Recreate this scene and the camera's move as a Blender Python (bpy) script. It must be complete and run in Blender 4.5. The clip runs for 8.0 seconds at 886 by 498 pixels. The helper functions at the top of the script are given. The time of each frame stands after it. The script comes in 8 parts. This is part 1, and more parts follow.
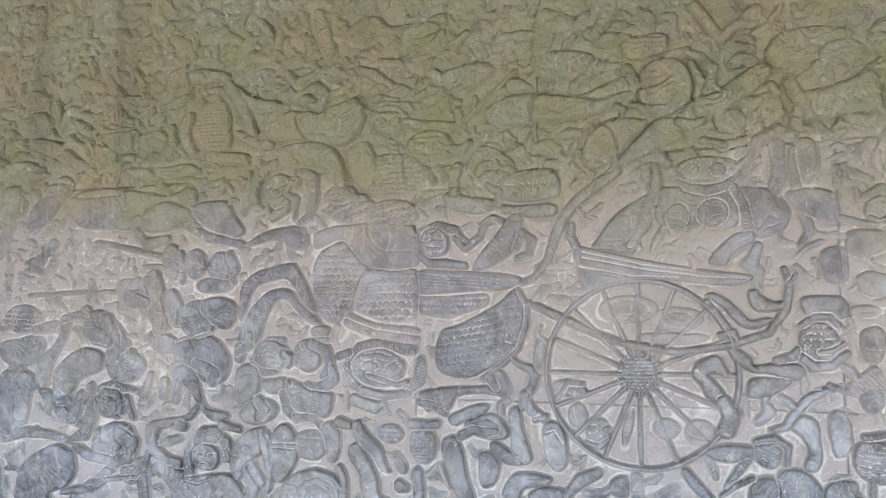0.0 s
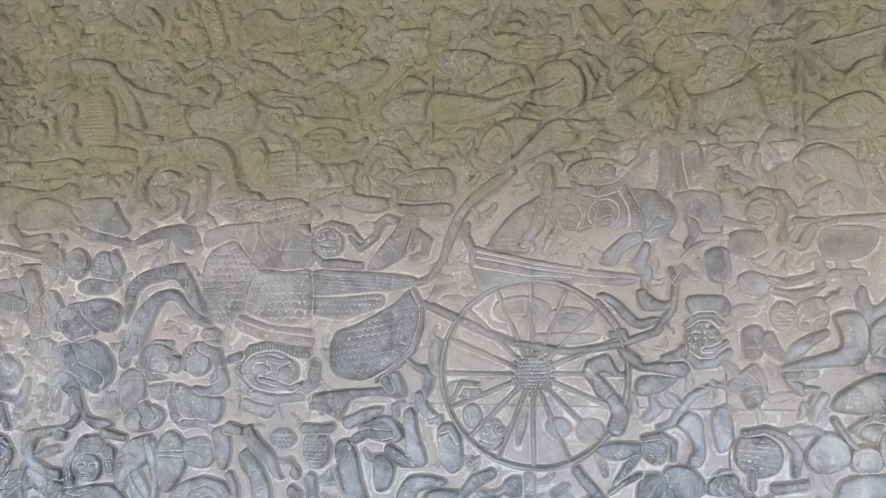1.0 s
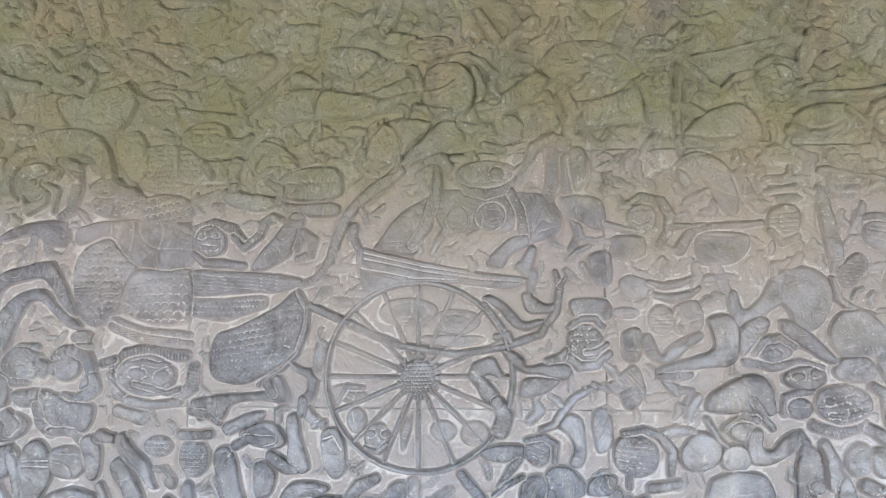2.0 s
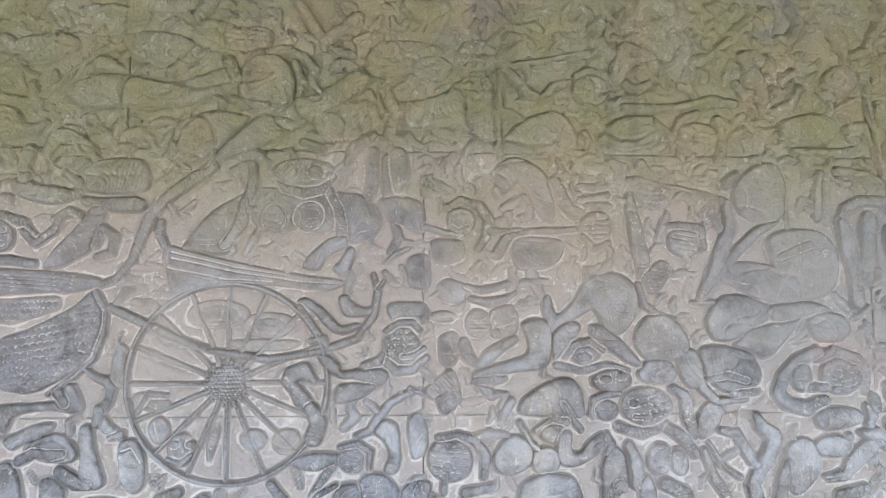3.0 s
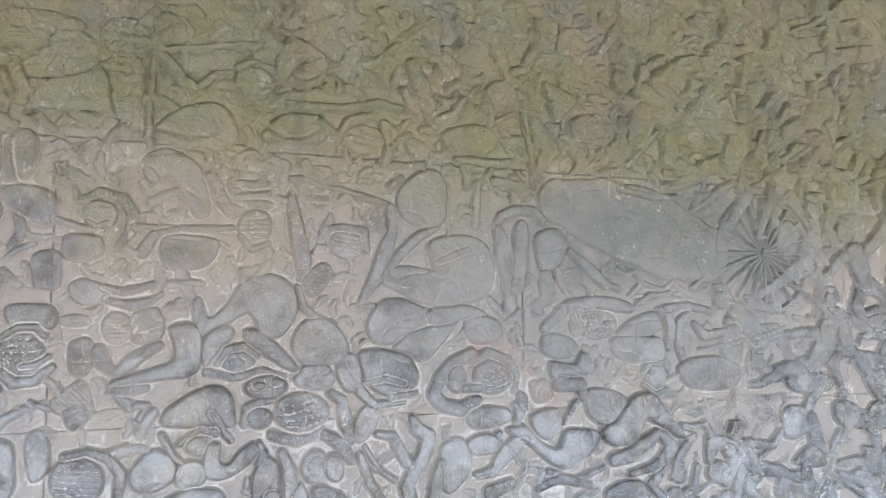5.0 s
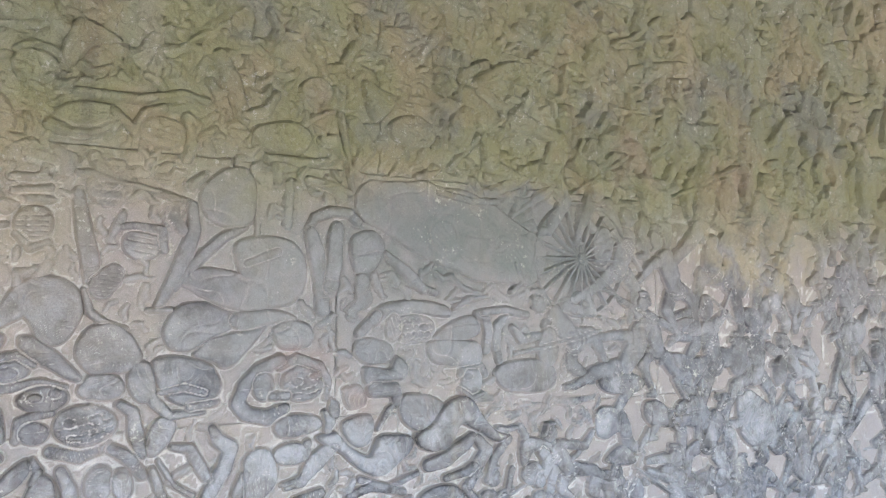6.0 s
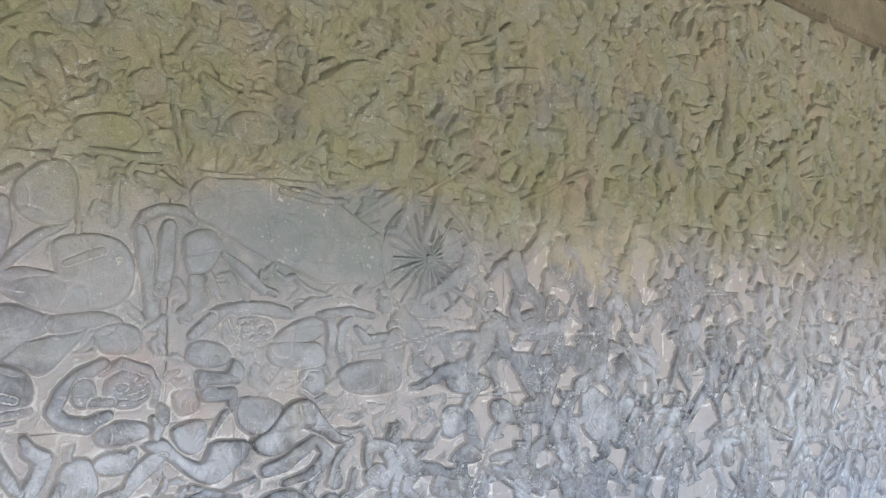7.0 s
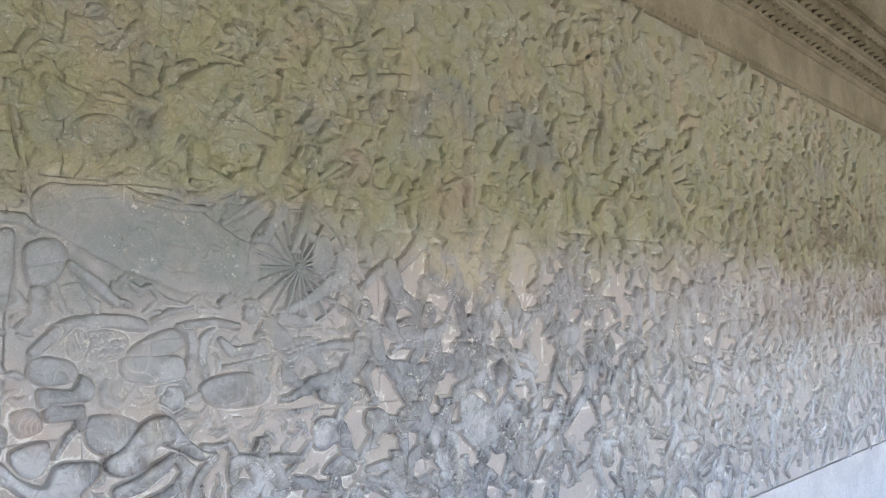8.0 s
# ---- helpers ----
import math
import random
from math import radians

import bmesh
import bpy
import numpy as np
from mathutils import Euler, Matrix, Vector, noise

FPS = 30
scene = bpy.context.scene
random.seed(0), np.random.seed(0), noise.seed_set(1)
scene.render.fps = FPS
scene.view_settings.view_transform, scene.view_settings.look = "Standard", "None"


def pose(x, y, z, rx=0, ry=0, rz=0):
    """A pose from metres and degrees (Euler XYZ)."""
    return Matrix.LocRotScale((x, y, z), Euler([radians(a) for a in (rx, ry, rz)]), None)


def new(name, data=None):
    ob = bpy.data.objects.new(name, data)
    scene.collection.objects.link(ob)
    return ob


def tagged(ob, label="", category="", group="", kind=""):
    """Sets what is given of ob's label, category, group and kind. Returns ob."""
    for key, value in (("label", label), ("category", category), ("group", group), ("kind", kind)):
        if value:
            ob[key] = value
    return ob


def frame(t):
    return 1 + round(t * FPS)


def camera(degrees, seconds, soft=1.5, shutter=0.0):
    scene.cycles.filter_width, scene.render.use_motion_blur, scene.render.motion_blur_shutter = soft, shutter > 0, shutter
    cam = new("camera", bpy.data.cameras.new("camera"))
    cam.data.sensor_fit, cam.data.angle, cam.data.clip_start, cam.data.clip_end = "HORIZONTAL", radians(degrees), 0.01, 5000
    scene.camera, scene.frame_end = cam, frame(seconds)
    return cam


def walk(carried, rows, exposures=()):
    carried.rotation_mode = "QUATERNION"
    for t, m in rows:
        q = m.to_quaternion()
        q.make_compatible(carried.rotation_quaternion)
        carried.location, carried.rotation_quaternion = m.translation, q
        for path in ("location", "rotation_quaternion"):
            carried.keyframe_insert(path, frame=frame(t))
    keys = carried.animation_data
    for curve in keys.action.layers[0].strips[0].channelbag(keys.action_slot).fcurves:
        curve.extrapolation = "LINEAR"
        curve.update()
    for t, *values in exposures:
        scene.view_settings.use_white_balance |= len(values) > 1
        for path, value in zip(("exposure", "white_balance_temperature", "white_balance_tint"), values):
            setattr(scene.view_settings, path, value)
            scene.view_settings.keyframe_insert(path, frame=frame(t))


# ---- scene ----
cam = camera(59.17, 8.0, soft=1.2)
ROWS = [
    (0, 0.7755, -1.9998, 1.5883, 94.037, 0.270, 19.058),
    (0.5, 0.7887, -1.9817, 1.5904, 94.025, 0.717, 15.505),
    (1, 0.8267, -1.9543, 1.5884, 94.028, 0.535, 13.115),
    (1.2, 0.8279, -1.9513, 1.5932, 93.917, 0.565, 11.447),
    (2.3, 0.9013, -1.9058, 1.5777, 94.435, 0.088, 4.628),
    (2.5, 0.9182, -1.8971, 1.5879, 94.187, 0.004, 3.057),
    (3, 0.9794, -1.8691, 1.5761, 94.706, -0.030, -3.729),
    (3.5, 1.0500, -1.8415, 1.5622, 95.157, -0.510, -8.977),
    (4, 1.1188, -1.8364, 1.5624, 95.155, -0.821, -13.035),
    (4.5, 1.1795, -1.8425, 1.5633, 95.186, -0.168, -16.594),
    (4.7, 1.1975, -1.8423, 1.5624, 95.243, 0.021, -18.371),
    (5.8, 1.3704, -1.8615, 1.5851, 95.045, 0.042, -28.201),
    (6, 1.3902, -1.8615, 1.5853, 95.016, 0.069, -30.472),
    (6.5, 1.4467, -1.8775, 1.5885, 94.795, -0.274, -35.297),
    (7, 1.4890, -1.9121, 1.5955, 94.801, 0.228, -38.979),
    (7.5, 1.5367, -1.9313, 1.5971, 95.497, 0.842, -42.344),
    (8, 1.5895, -1.9662, 1.5880, 95.423, 1.450, -45.662),
]
walk(cam, [(t, pose(x, y, z, rx, ry, rz)) for t, x, y, z, rx, ry, rz in ROWS],
     exposures=[(0.0, 3.44, 6080, 12.5), (8.0, 3.40, 6120, 12)])

# ---- world, sun ----
SUN_UP, SUN_ROUND = 62.0, 200.0
world = bpy.data.worlds.new("sky")
scene.world = world
world.use_nodes = True
wn = world.node_tree.nodes
sky = wn.new("ShaderNodeTexSky")
sky.sky_type, sky.sun_disc = "NISHITA", False
sky.sun_elevation, sky.sun_rotation = radians(SUN_UP), radians(SUN_ROUND)
wn["Background"].inputs["Strength"].default_value = 0.13
world.node_tree.links.new(sky.outputs[0], wn["Background"].inputs["Color"])
sun_data = bpy.data.lights.new("sun", "SUN")
sun_data.energy, sun_data.angle, sun_data.color = 3.2, radians(0.5), (1.0, 0.95, 0.88)
sun = new("sun", sun_data)
az = radians(SUN_ROUND)
to_sun = Vector((math.sin(az) * math.cos(radians(SUN_UP)), math.cos(az) * math.cos(radians(SUN_UP)), math.sin(radians(SUN_UP))))
sun.matrix_world = Matrix.Translation(to_sun * 30) @ to_sun.to_track_quat("Z", "Y").to_matrix().to_4x4()


# ---- materials ----
def graph(name):
    m = bpy.data.materials.new(name)
    m.use_nodes = True
    return m, m.node_tree.nodes, m.node_tree.links


def noise_at(n, l, vec, scale, detail=4.0, rough=0.55, distort=0.0):
    q = n.new("ShaderNodeTexNoise")
    q.inputs["Scale"].default_value, q.inputs["Detail"].default_value = scale, detail
    q.inputs["Roughness"].default_value, q.inputs["Distortion"].default_value = rough, distort
    l.new(vec, q.inputs["Vector"])
    return q.outputs["Fac"]


def ramp(n, l, src, lo, hi, a=0.0, b=1.0):
    q = n.new("ShaderNodeMapRange")
    q.interpolation_type = "SMOOTHSTEP"
    for key, v in (("From Min", lo), ("From Max", hi), ("To Min", a), ("To Max", b)):
        q.inputs[key].default_value = v
    l.new(src, q.inputs["Value"])
    return q.outputs["Result"]


def calc(n, l, op, a, b):
    q = n.new("ShaderNodeMath")
    q.operation = op
    for i, v in enumerate((a, b)):
        if isinstance(v, (int, float)):
            q.inputs[i].default_value = v
        else:
            l.new(v, q.inputs[i])
    return q.outputs[0]


def blend(n, l, fac, a, b, mode="MIX"):
    q = n.new("ShaderNodeMix")
    q.data_type, q.blend_type = "RGBA", mode
    for i, v in ((0, fac), (6, a), (7, b)):
        if isinstance(v, (int, float)):
            q.inputs[i].default_value = v
        elif isinstance(v, tuple):
            q.inputs[i].default_value = (*v, 1)
        else:
            l.new(v, q.inputs[i])
    return q.outputs[2]


def sandstone(name, raised=(0.160, 0.164, 0.195), recess=(0.325, 0.296, 0.304), stain_bounce=(0.260, 0.256, 0.136), gloss=0.46, carved=True):
    """Grey sandstone: dusty pink in the hollows, dark rubbed patina on what stands proud, olive stain and green bounce
    light put into the colour above easy reach.
    """
    m, n, l = graph(name)
    geo = n.new("ShaderNodeNewGeometry")
    pos = geo.outputs["Position"]
    xyz = n.new("ShaderNodeSeparateXYZ")
    l.new(pos, xyz.inputs[0])
    big = noise_at(n, l, pos, 1.7, 5, 0.6, 0.6)
    mid = noise_at(n, l, pos, 7.0, 5, 0.62, 0.4)
    fine = noise_at(n, l, pos, 60.0, 4, 0.65)
    grit = noise_at(n, l, pos, 420.0, 2, 0.6)
    # proud or sunk
    if carved:
        depth = calc(n, l, "MULTIPLY", xyz.outputs["Y"], -1.0)
        depth = calc(n, l, "ADD", depth, calc(n, l, "MULTIPLY", calc(n, l, "SUBTRACT", mid, 0.5), 0.010))
        proud = ramp(n, l, depth, 0.002, 0.0085)
    else:
        proud = ramp(n, l, mid, 0.3, 0.7)
    slate = blend(n, l, ramp(n, l, noise_at(n, l, pos, 11.0, 6, 0.68, 0.8), 0.38, 0.60), (0.058, 0.059, 0.070), tuple(v * 0.97 for v in raised))
    slate = blend(n, l, ramp(n, l, noise_at(n, l, pos, 34.0, 5, 0.7, 0.6), 0.50, 0.68, 0.0, 0.55), slate, (0.30, 0.295, 0.31))
    slate = blend(n, l, ramp(n, l, xyz.outputs["X"], 3.9, 6.2, 0.0, 0.5), slate, (0.285, 0.262, 0.264))
    proud = calc(n, l, "MULTIPLY", proud, ramp(n, l, xyz.outputs["Z"], 1.35, 1.85, 1.0, 0.80))
    blotch = ramp(n, l, big, 0.40, 0.62)
    base = blend(n, l, proud, blend(n, l, ramp(n, l, mid, 0.35, 0.6), recess, (0.345, 0.308, 0.300)), slate)
    base = blend(n, l, calc(n, l, "MULTIPLY", blotch, 0.28), base, (0.325, 0.285, 0.245))
    # rubbed blue-grey and pale dust
    base = blend(n, l, calc(n, l, "MULTIPLY", ramp(n, l, noise_at(n, l, pos, 4.3, 6, 0.65, 0.5), 0.49, 0.64, 0, 0.8), proud), base, (0.335, 0.335, 0.365))
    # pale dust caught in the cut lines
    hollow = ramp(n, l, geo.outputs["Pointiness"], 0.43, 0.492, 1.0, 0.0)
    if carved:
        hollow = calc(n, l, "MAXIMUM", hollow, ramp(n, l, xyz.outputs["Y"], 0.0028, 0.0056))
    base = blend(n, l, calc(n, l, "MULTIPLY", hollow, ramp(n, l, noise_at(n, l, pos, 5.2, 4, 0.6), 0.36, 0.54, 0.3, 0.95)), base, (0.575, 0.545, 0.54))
    crest = ramp(n, l, geo.outputs["Pointiness"], 0.515, 0.60, 0.0, 0.45)
    base = blend(n, l, crest, base, (0.46, 0.445, 0.44))
    # stones of another bed: warm ones, and a cool one under the broad back
    bx, bz = xyz.outputs["X"], xyz.outputs["Z"]
    warm = calc(n, l, "MULTIPLY", ramp(n, l, bx, 1.045, 1.06), ramp(n, l, bx, 1.6, 2.1, 1.0, 0.0))
    warm = calc(n, l, "ADD", warm, calc(n, l, "MULTIPLY", ramp(n, l, bx, -0.45, -0.2), ramp(n, l, bx, 0.0, 0.008, 1.0, 0.0)))
    base = blend(n, l, calc(n, l, "MULTIPLY", warm, ramp(n, l, mid, 0.3, 0.7, 0.0, 0.26)), base, (0.355, 0.285, 0.24))
    edge_c = calc(n, l, "ADD", bz, calc(n, l, "MULTIPLY", calc(n, l, "SUBTRACT", mid, 0.5), 0.35))
    bxn = calc(n, l, "ADD", bx, calc(n, l, "MULTIPLY", calc(n, l, "SUBTRACT", mid, 0.5), 0.9))
    rubs = calc(n, l, "MULTIPLY", calc(n, l, "MULTIPLY", ramp(n, l, bxn, 1.55, 1.95), ramp(n, l, bxn, 2.9, 3.5, 1.0, 0.0)),
                calc(n, l, "MULTIPLY", ramp(n, l, edge_c, 1.90, 2.0, 1.0, 0.0), ramp(n, l, edge_c, 1.32, 1.50)))
    base = blend(n, l, calc(n, l, "MULTIPLY", rubs, ramp(n, l, noise_at(n, l, pos, 6.0, 5, 0.7, 0.8), 0.3, 0.62, 0.15, 0.65)), base, (0.245, 0.252, 0.272))
    cool = calc(n, l, "MULTIPLY", ramp(n, l, bxn, 1.95, 2.45), ramp(n, l, bx, 2.8, 3.3, 1.0, 0.0))
    cool = calc(n, l, "MULTIPLY", cool, calc(n, l, "MULTIPLY", ramp(n, l, edge_c, 1.90, 2.0, 1.0, 0.0), ramp(n, l, edge_c, 1.60, 1.76)))
    base = blend(n, l, calc(n, l, "MULTIPLY", cool, ramp(n, l, noise_at(n, l, pos, 9.0, 5, 0.7, 1.0), 0.3, 0.65, 0.35, 0.85)), base, (0.150, 0.172, 0.172))
    # olive stain above an uneven line, with green bounce light put into its colour
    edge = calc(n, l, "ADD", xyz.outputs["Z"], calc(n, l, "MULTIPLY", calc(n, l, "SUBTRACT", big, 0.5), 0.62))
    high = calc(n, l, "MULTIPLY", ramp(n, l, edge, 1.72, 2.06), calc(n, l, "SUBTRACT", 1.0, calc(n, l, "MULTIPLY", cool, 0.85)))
    upper_stain_bounce = blend(n, l, ramp(n, l, mid, 0.38, 0.62), stain_bounce, (0.274, 0.278, 0.188))
    upper_stain_bounce = blend(n, l, ramp(n, l, noise_at(n, l, pos, 3.1, 5, 0.6, 0.5), 0.46, 0.64, 0, 0.8), upper_stain_bounce, (0.320, 0.272, 0.165))
    upper_stain_bounce = blend(n, l, ramp(n, l, noise_at(n, l, pos, 2.3, 5, 0.62, 0.7), 0.55, 0.68, 0, 0.6), upper_stain_bounce, (0.205, 0.212, 0.195))
    upper_stain_bounce = blend(n, l, ramp(n, l, fine, 0.56, 0.68, 0, 0.6), upper_stain_bounce, (0.38, 0.37, 0.29))
    base = blend(n, l, calc(n, l, "MULTIPLY", high, 0.93), base, upper_stain_bounce)
    # an ochre scab where the face has spalled, and rust-brown wash far along
    scab = calc(n, l, "MULTIPLY", ramp(n, l, bx, 3.35, 3.65), ramp(n, l, bx, 3.95, 4.3, 1.0, 0.0))
    scab = calc(n, l, "MULTIPLY", scab, calc(n, l, "MULTIPLY", ramp(n, l, bz, 1.60, 1.74), ramp(n, l, bz, 1.92, 2.15, 1.0, 0.0)))
    base = blend(n, l, calc(n, l, "MULTIPLY", scab, ramp(n, l, noise_at(n, l, pos, 8.0, 4, 0.6, 0.6), 0.38, 0.60, 0.0, 0.75)), base, (0.345, 0.295, 0.205))
    wash = calc(n, l, "MULTIPLY", ramp(n, l, bx, 5.8, 7.0), calc(n, l, "MULTIPLY", ramp(n, l, bz, 1.35, 1.55), ramp(n, l, bz, 2.2, 2.7, 1.0, 0.0)))
    base = blend(n, l, calc(n, l, "MULTIPLY", wash, ramp(n, l, noise_at(n, l, pos, 3.4, 5, 0.65, 0.6), 0.42, 0.62, 0.0, 0.75)), base, (0.165, 0.125, 0.095))
    # a red blush of old paint on one face
    blush = calc(n, l, "MULTIPLY", calc(n, l, "MULTIPLY", ramp(n, l, bx, 1.97, 2.06), ramp(n, l, bx, 2.09, 2.19, 1.0, 0.0)),
                 calc(n, l, "MULTIPLY", ramp(n, l, bz, 1.41, 1.45), ramp(n, l, bz, 1.50, 1.54, 1.0, 0.0)))
    base = blend(n, l, calc(n, l, "MULTIPLY", blush, ramp(n, l, noise_at(n, l, pos, 16.0, 4, 0.6), 0.35, 0.6, 0.05, 0.42)), base, (0.32, 0.20, 0.19))
    # lichen flecks
    lichen = calc(n, l, "MULTIPLY", ramp(n, l, fine, 0.57, 0.66), ramp(n, l, mid, 0.52, 0.64))
    base = blend(n, l, calc(n, l, "MULTIPLY", lichen, 0.75), base, (0.50, 0.49, 0.44))
    # pale pits and knocks
    speck = ramp(n, l, noise_at(n, l, pos, 130.0, 2, 0.5), 0.66, 0.72, 0.0, 0.6)
    base = blend(n, l, calc(n, l, "MULTIPLY", speck, ramp(n, l, mid, 0.4, 0.6)), base, (0.50, 0.49, 0.48))
    # rust blushes
    rust = noise_at(n, l, pos, 2.6, 3, 0.5, 0.2)
    base = blend(n, l, ramp(n, l, rust, 0.64, 0.76, 0, 0.4), base, (0.36, 0.235, 0.20))
    # damp streaks that run down from the top
    flow = n.new("ShaderNodeMapping")
    flow.inputs["Scale"].default_value = (5.5, 1.0, 0.55)
    l.new(pos, flow.inputs["Vector"])
    streak = noise_at(n, l, flow.outputs[0], 1.0, 4, 0.6, 0.3)
    base = blend(n, l, calc(n, l, "MULTIPLY", ramp(n, l, streak, 0.55, 0.70, 0, 0.5), high), base, (0.150, 0.135, 0.110))
    base = blend(n, l, ramp(n, l, streak, 0.28, 0.42, 0.35, 0.0), base, (0.40, 0.35, 0.28))
    # grain
    base = blend(n, l, ramp(n, l, fine, 0.3, 0.75, 0, 0.30), base, (0.47, 0.44, 0.41), "SOFT_LIGHT")
    base = blend(n, l, ramp(n, l, grit, 0.30, 0.70, 0, 0.22), base, (0.08, 0.08, 0.08), "MULTIPLY")
    bsdf = n["Principled BSDF"]
    l.new(base, bsdf.inputs["Base Color"])
    rubbed = calc(n, l, "MULTIPLY", proud, calc(n, l, "SUBTRACT", 1.0, high))
    rough = calc(n, l, "SUBTRACT", 0.86, calc(n, l, "MULTIPLY", rubbed, ramp(n, l, mid, 0.3, 0.6, gloss * 0.5, gloss * 1.15)))
    rough = calc(n, l, "SUBTRACT", rough, calc(n, l, "MULTIPLY", calc(n, l, "MULTIPLY", proud, 0.20), ramp(n, l, bz, 1.20, 1.50, 1.0, 0.0)))
    l.new(rough, bsdf.inputs["Roughness"])
    bump = n.new("ShaderNodeBump")
    bump.inputs["Strength"].default_value, bump.inputs["Distance"].default_value = 0.9, 0.006
    wear = calc(n, l, "ADD", calc(n, l, "MULTIPLY", fine, ramp(n, l, high, 0.0, 1.0, 0.34, 0.85)), calc(n, l, "MULTIPLY", grit, ramp(n, l, high, 0.0, 1.0, 0.04, 0.15)))
    pitted = calc(n, l, "MULTIPLY", noise_at(n, l, pos, 24.0, 5, 0.7, 0.8), ramp(n, l, high, 0.0, 1.0, 0.9, 3.2))
    wear = calc(n, l, "ADD", wear, pitted)
    wave = n.new("ShaderNodeTexWave")
    wave.inputs["Scale"].default_value, wave.inputs["Distortion"].default_value = 24.0, 14.0
    wave.inputs["Detail"].default_value, wave.inputs["Detail Scale"].default_value = 2.0, 0.35
    turned = n.new("ShaderNodeMapping")
    turned.inputs["Rotation"].default_value = (0.0, 0.9, 0.0)
    l.new(pos, turned.inputs["Vector"])
    l.new(turned.outputs[0], wave.inputs["Vector"])
    chisel = calc(n, l, "MULTIPLY", wave.outputs["Fac"], ramp(n, l, noise_at(n, l, pos, 6.0, 2, 0.5), 0.52, 0.62, 0.0, 0.10))
    wear = calc(n, l, "ADD", wear, chisel)
    l.new(wear, bump.inputs["Height"])
    l.new(bump.outputs[0], bsdf.inputs["Normal"])
    return m


def plain_stone(name, a, b, rough=0.85, scale=3.0):
    m, n, l = graph(name)
    pos = n.new("ShaderNodeNewGeometry").outputs["Position"]
    big, fine = noise_at(n, l, pos, scale, 6, 0.6, 0.4), noise_at(n, l, pos, scale * 18, 4, 0.6)
    c = blend(n, l, ramp(n, l, big, 0.35, 0.65), a, b)
    c = blend(n, l, ramp(n, l, fine, 0.35, 0.7, 0, 0.35), c, tuple(v * 0.55 for v in a))
    bsdf = n["Principled BSDF"]
    l.new(c, bsdf.inputs["Base Color"])
    bsdf.inputs["Roughness"].default_value = rough
    bump = n.new("ShaderNodeBump")
    bump.inputs["Strength"].default_value, bump.inputs["Distance"].default_value = 0.5, 0.006
    l.new(fine, bump.inputs["Height"])
    l.new(bump.outputs[0], bsdf.inputs["Normal"])
    return m


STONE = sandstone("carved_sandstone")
CORNICE = plain_stone("cornice_stone", (0.150, 0.128, 0.072), (0.225, 0.200, 0.125))
PLINTH = plain_stone("plinth_stone", (0.36, 0.335, 0.34), (0.44, 0.41, 0.415), 0.75)
FLOOR = plain_stone("floor_stone", (0.34, 0.31, 0.28), (0.44, 0.40, 0.37), 0.75)
VAULT = plain_stone("vault_stone", (0.20, 0.19, 0.18), (0.30, 0.29, 0.28))
GRASS = plain_stone("grass", (0.06, 0.085, 0.03), (0.10, 0.12, 0.05), 0.95, 0.8)
BOUNCE_STONE = plain_stone("bounce_stone", (0.33, 0.29, 0.24), (0.42, 0.37, 0.31), 0.9, 0.6)


# ---- mesh helpers ----
def part(name, bm, material, parent=None, label=""):
    me = bpy.data.meshes.new(name)
    bm.to_mesh(me)
    bm.free()
    me.materials.append(material)
    ob = new(name, me)
    if parent:
        ob.parent = parent
    return tagged(ob, label)


def box(bm, x0, x1, y0, y1, z0, z1, bevel=0.0):
    got = bmesh.ops.create_cube(bm, size=1)["verts"]
    bmesh.ops.scale(bm, vec=(x1 - x0, y1 - y0, z1 - z0), verts=got)
    bmesh.ops.translate(bm, vec=((x0 + x1) / 2, (y0 + y1) / 2, (z0 + z1) / 2), verts=got)
    if bevel:
        edges = list({e for v in got for e in v.link_edges})
        bmesh.ops.bevel(bm, geom=edges, offset=bevel, segments=2, affect="EDGES")


LATTICE = np.random.default_rng(7).random((257, 257))


def value_noise(x, z, scale, shift=0):
    """Smooth noise from -1 to 1 over the wall's plane."""
    u, v = x * scale + 31.7 + shift, z * scale + 17.3 + 2 * shift
    i, j = np.floor(u).astype(int), np.floor(v).astype(int)
    a, b = u - i, v - j
    a, b = a * a * (3 - 2 * a), b * b * (3 - 2 * b)
    i, j = i % 256, j % 256
    t = LATTICE
    return 2 * ((t[i, j] * (1 - a) + t[i + 1, j] * a) * (1 - b) + (t[i, j + 1] * (1 - a) + t[i + 1, j + 1] * a) * b) - 1


def worn(x, z):
    """Unevenness of the old surface, in metres."""
    return 0.0034 * value_noise(x, z, 7) + 0.0016 * value_noise(x, z, 19, 5) + 0.0008 * value_noise(x, z, 55, 9)


def chased(x, z, fine=1.0):
    """Depth of the engraved drapery and curls: bands of close, flowing cut lines, with smooth stone between."""
    flow = value_noise(x, z, 8, 60) + 0.45 * value_noise(x, z, 18, 70)
    line = np.exp(-((((flow * 7.5 * fine) % 1) - 0.5) / 0.16) ** 2)
    where = np.clip((value_noise(x, z, 4.2, 80) + 0.05) * 4, 0, 1)
    crease = np.maximum(0, 1 - np.abs(value_noise(x, z, 15, 90)) / 0.13) + np.maximum(0, 1 - np.abs(value_noise(x, z, 11, 33)) / 0.10)
    chip = np.maximum(0, 1 - np.abs(value_noise(x, z, 8.5, 101)) / 0.085) * np.clip(value_noise(x, z, 6, 107) * 4 - 0.25, 0, 1)
    return 0.0030 * line * where + 0.0032 * crease * (1 - where) + 0.013 * chip * np.clip((z - 1.75) / 0.3, 0.15, 1)


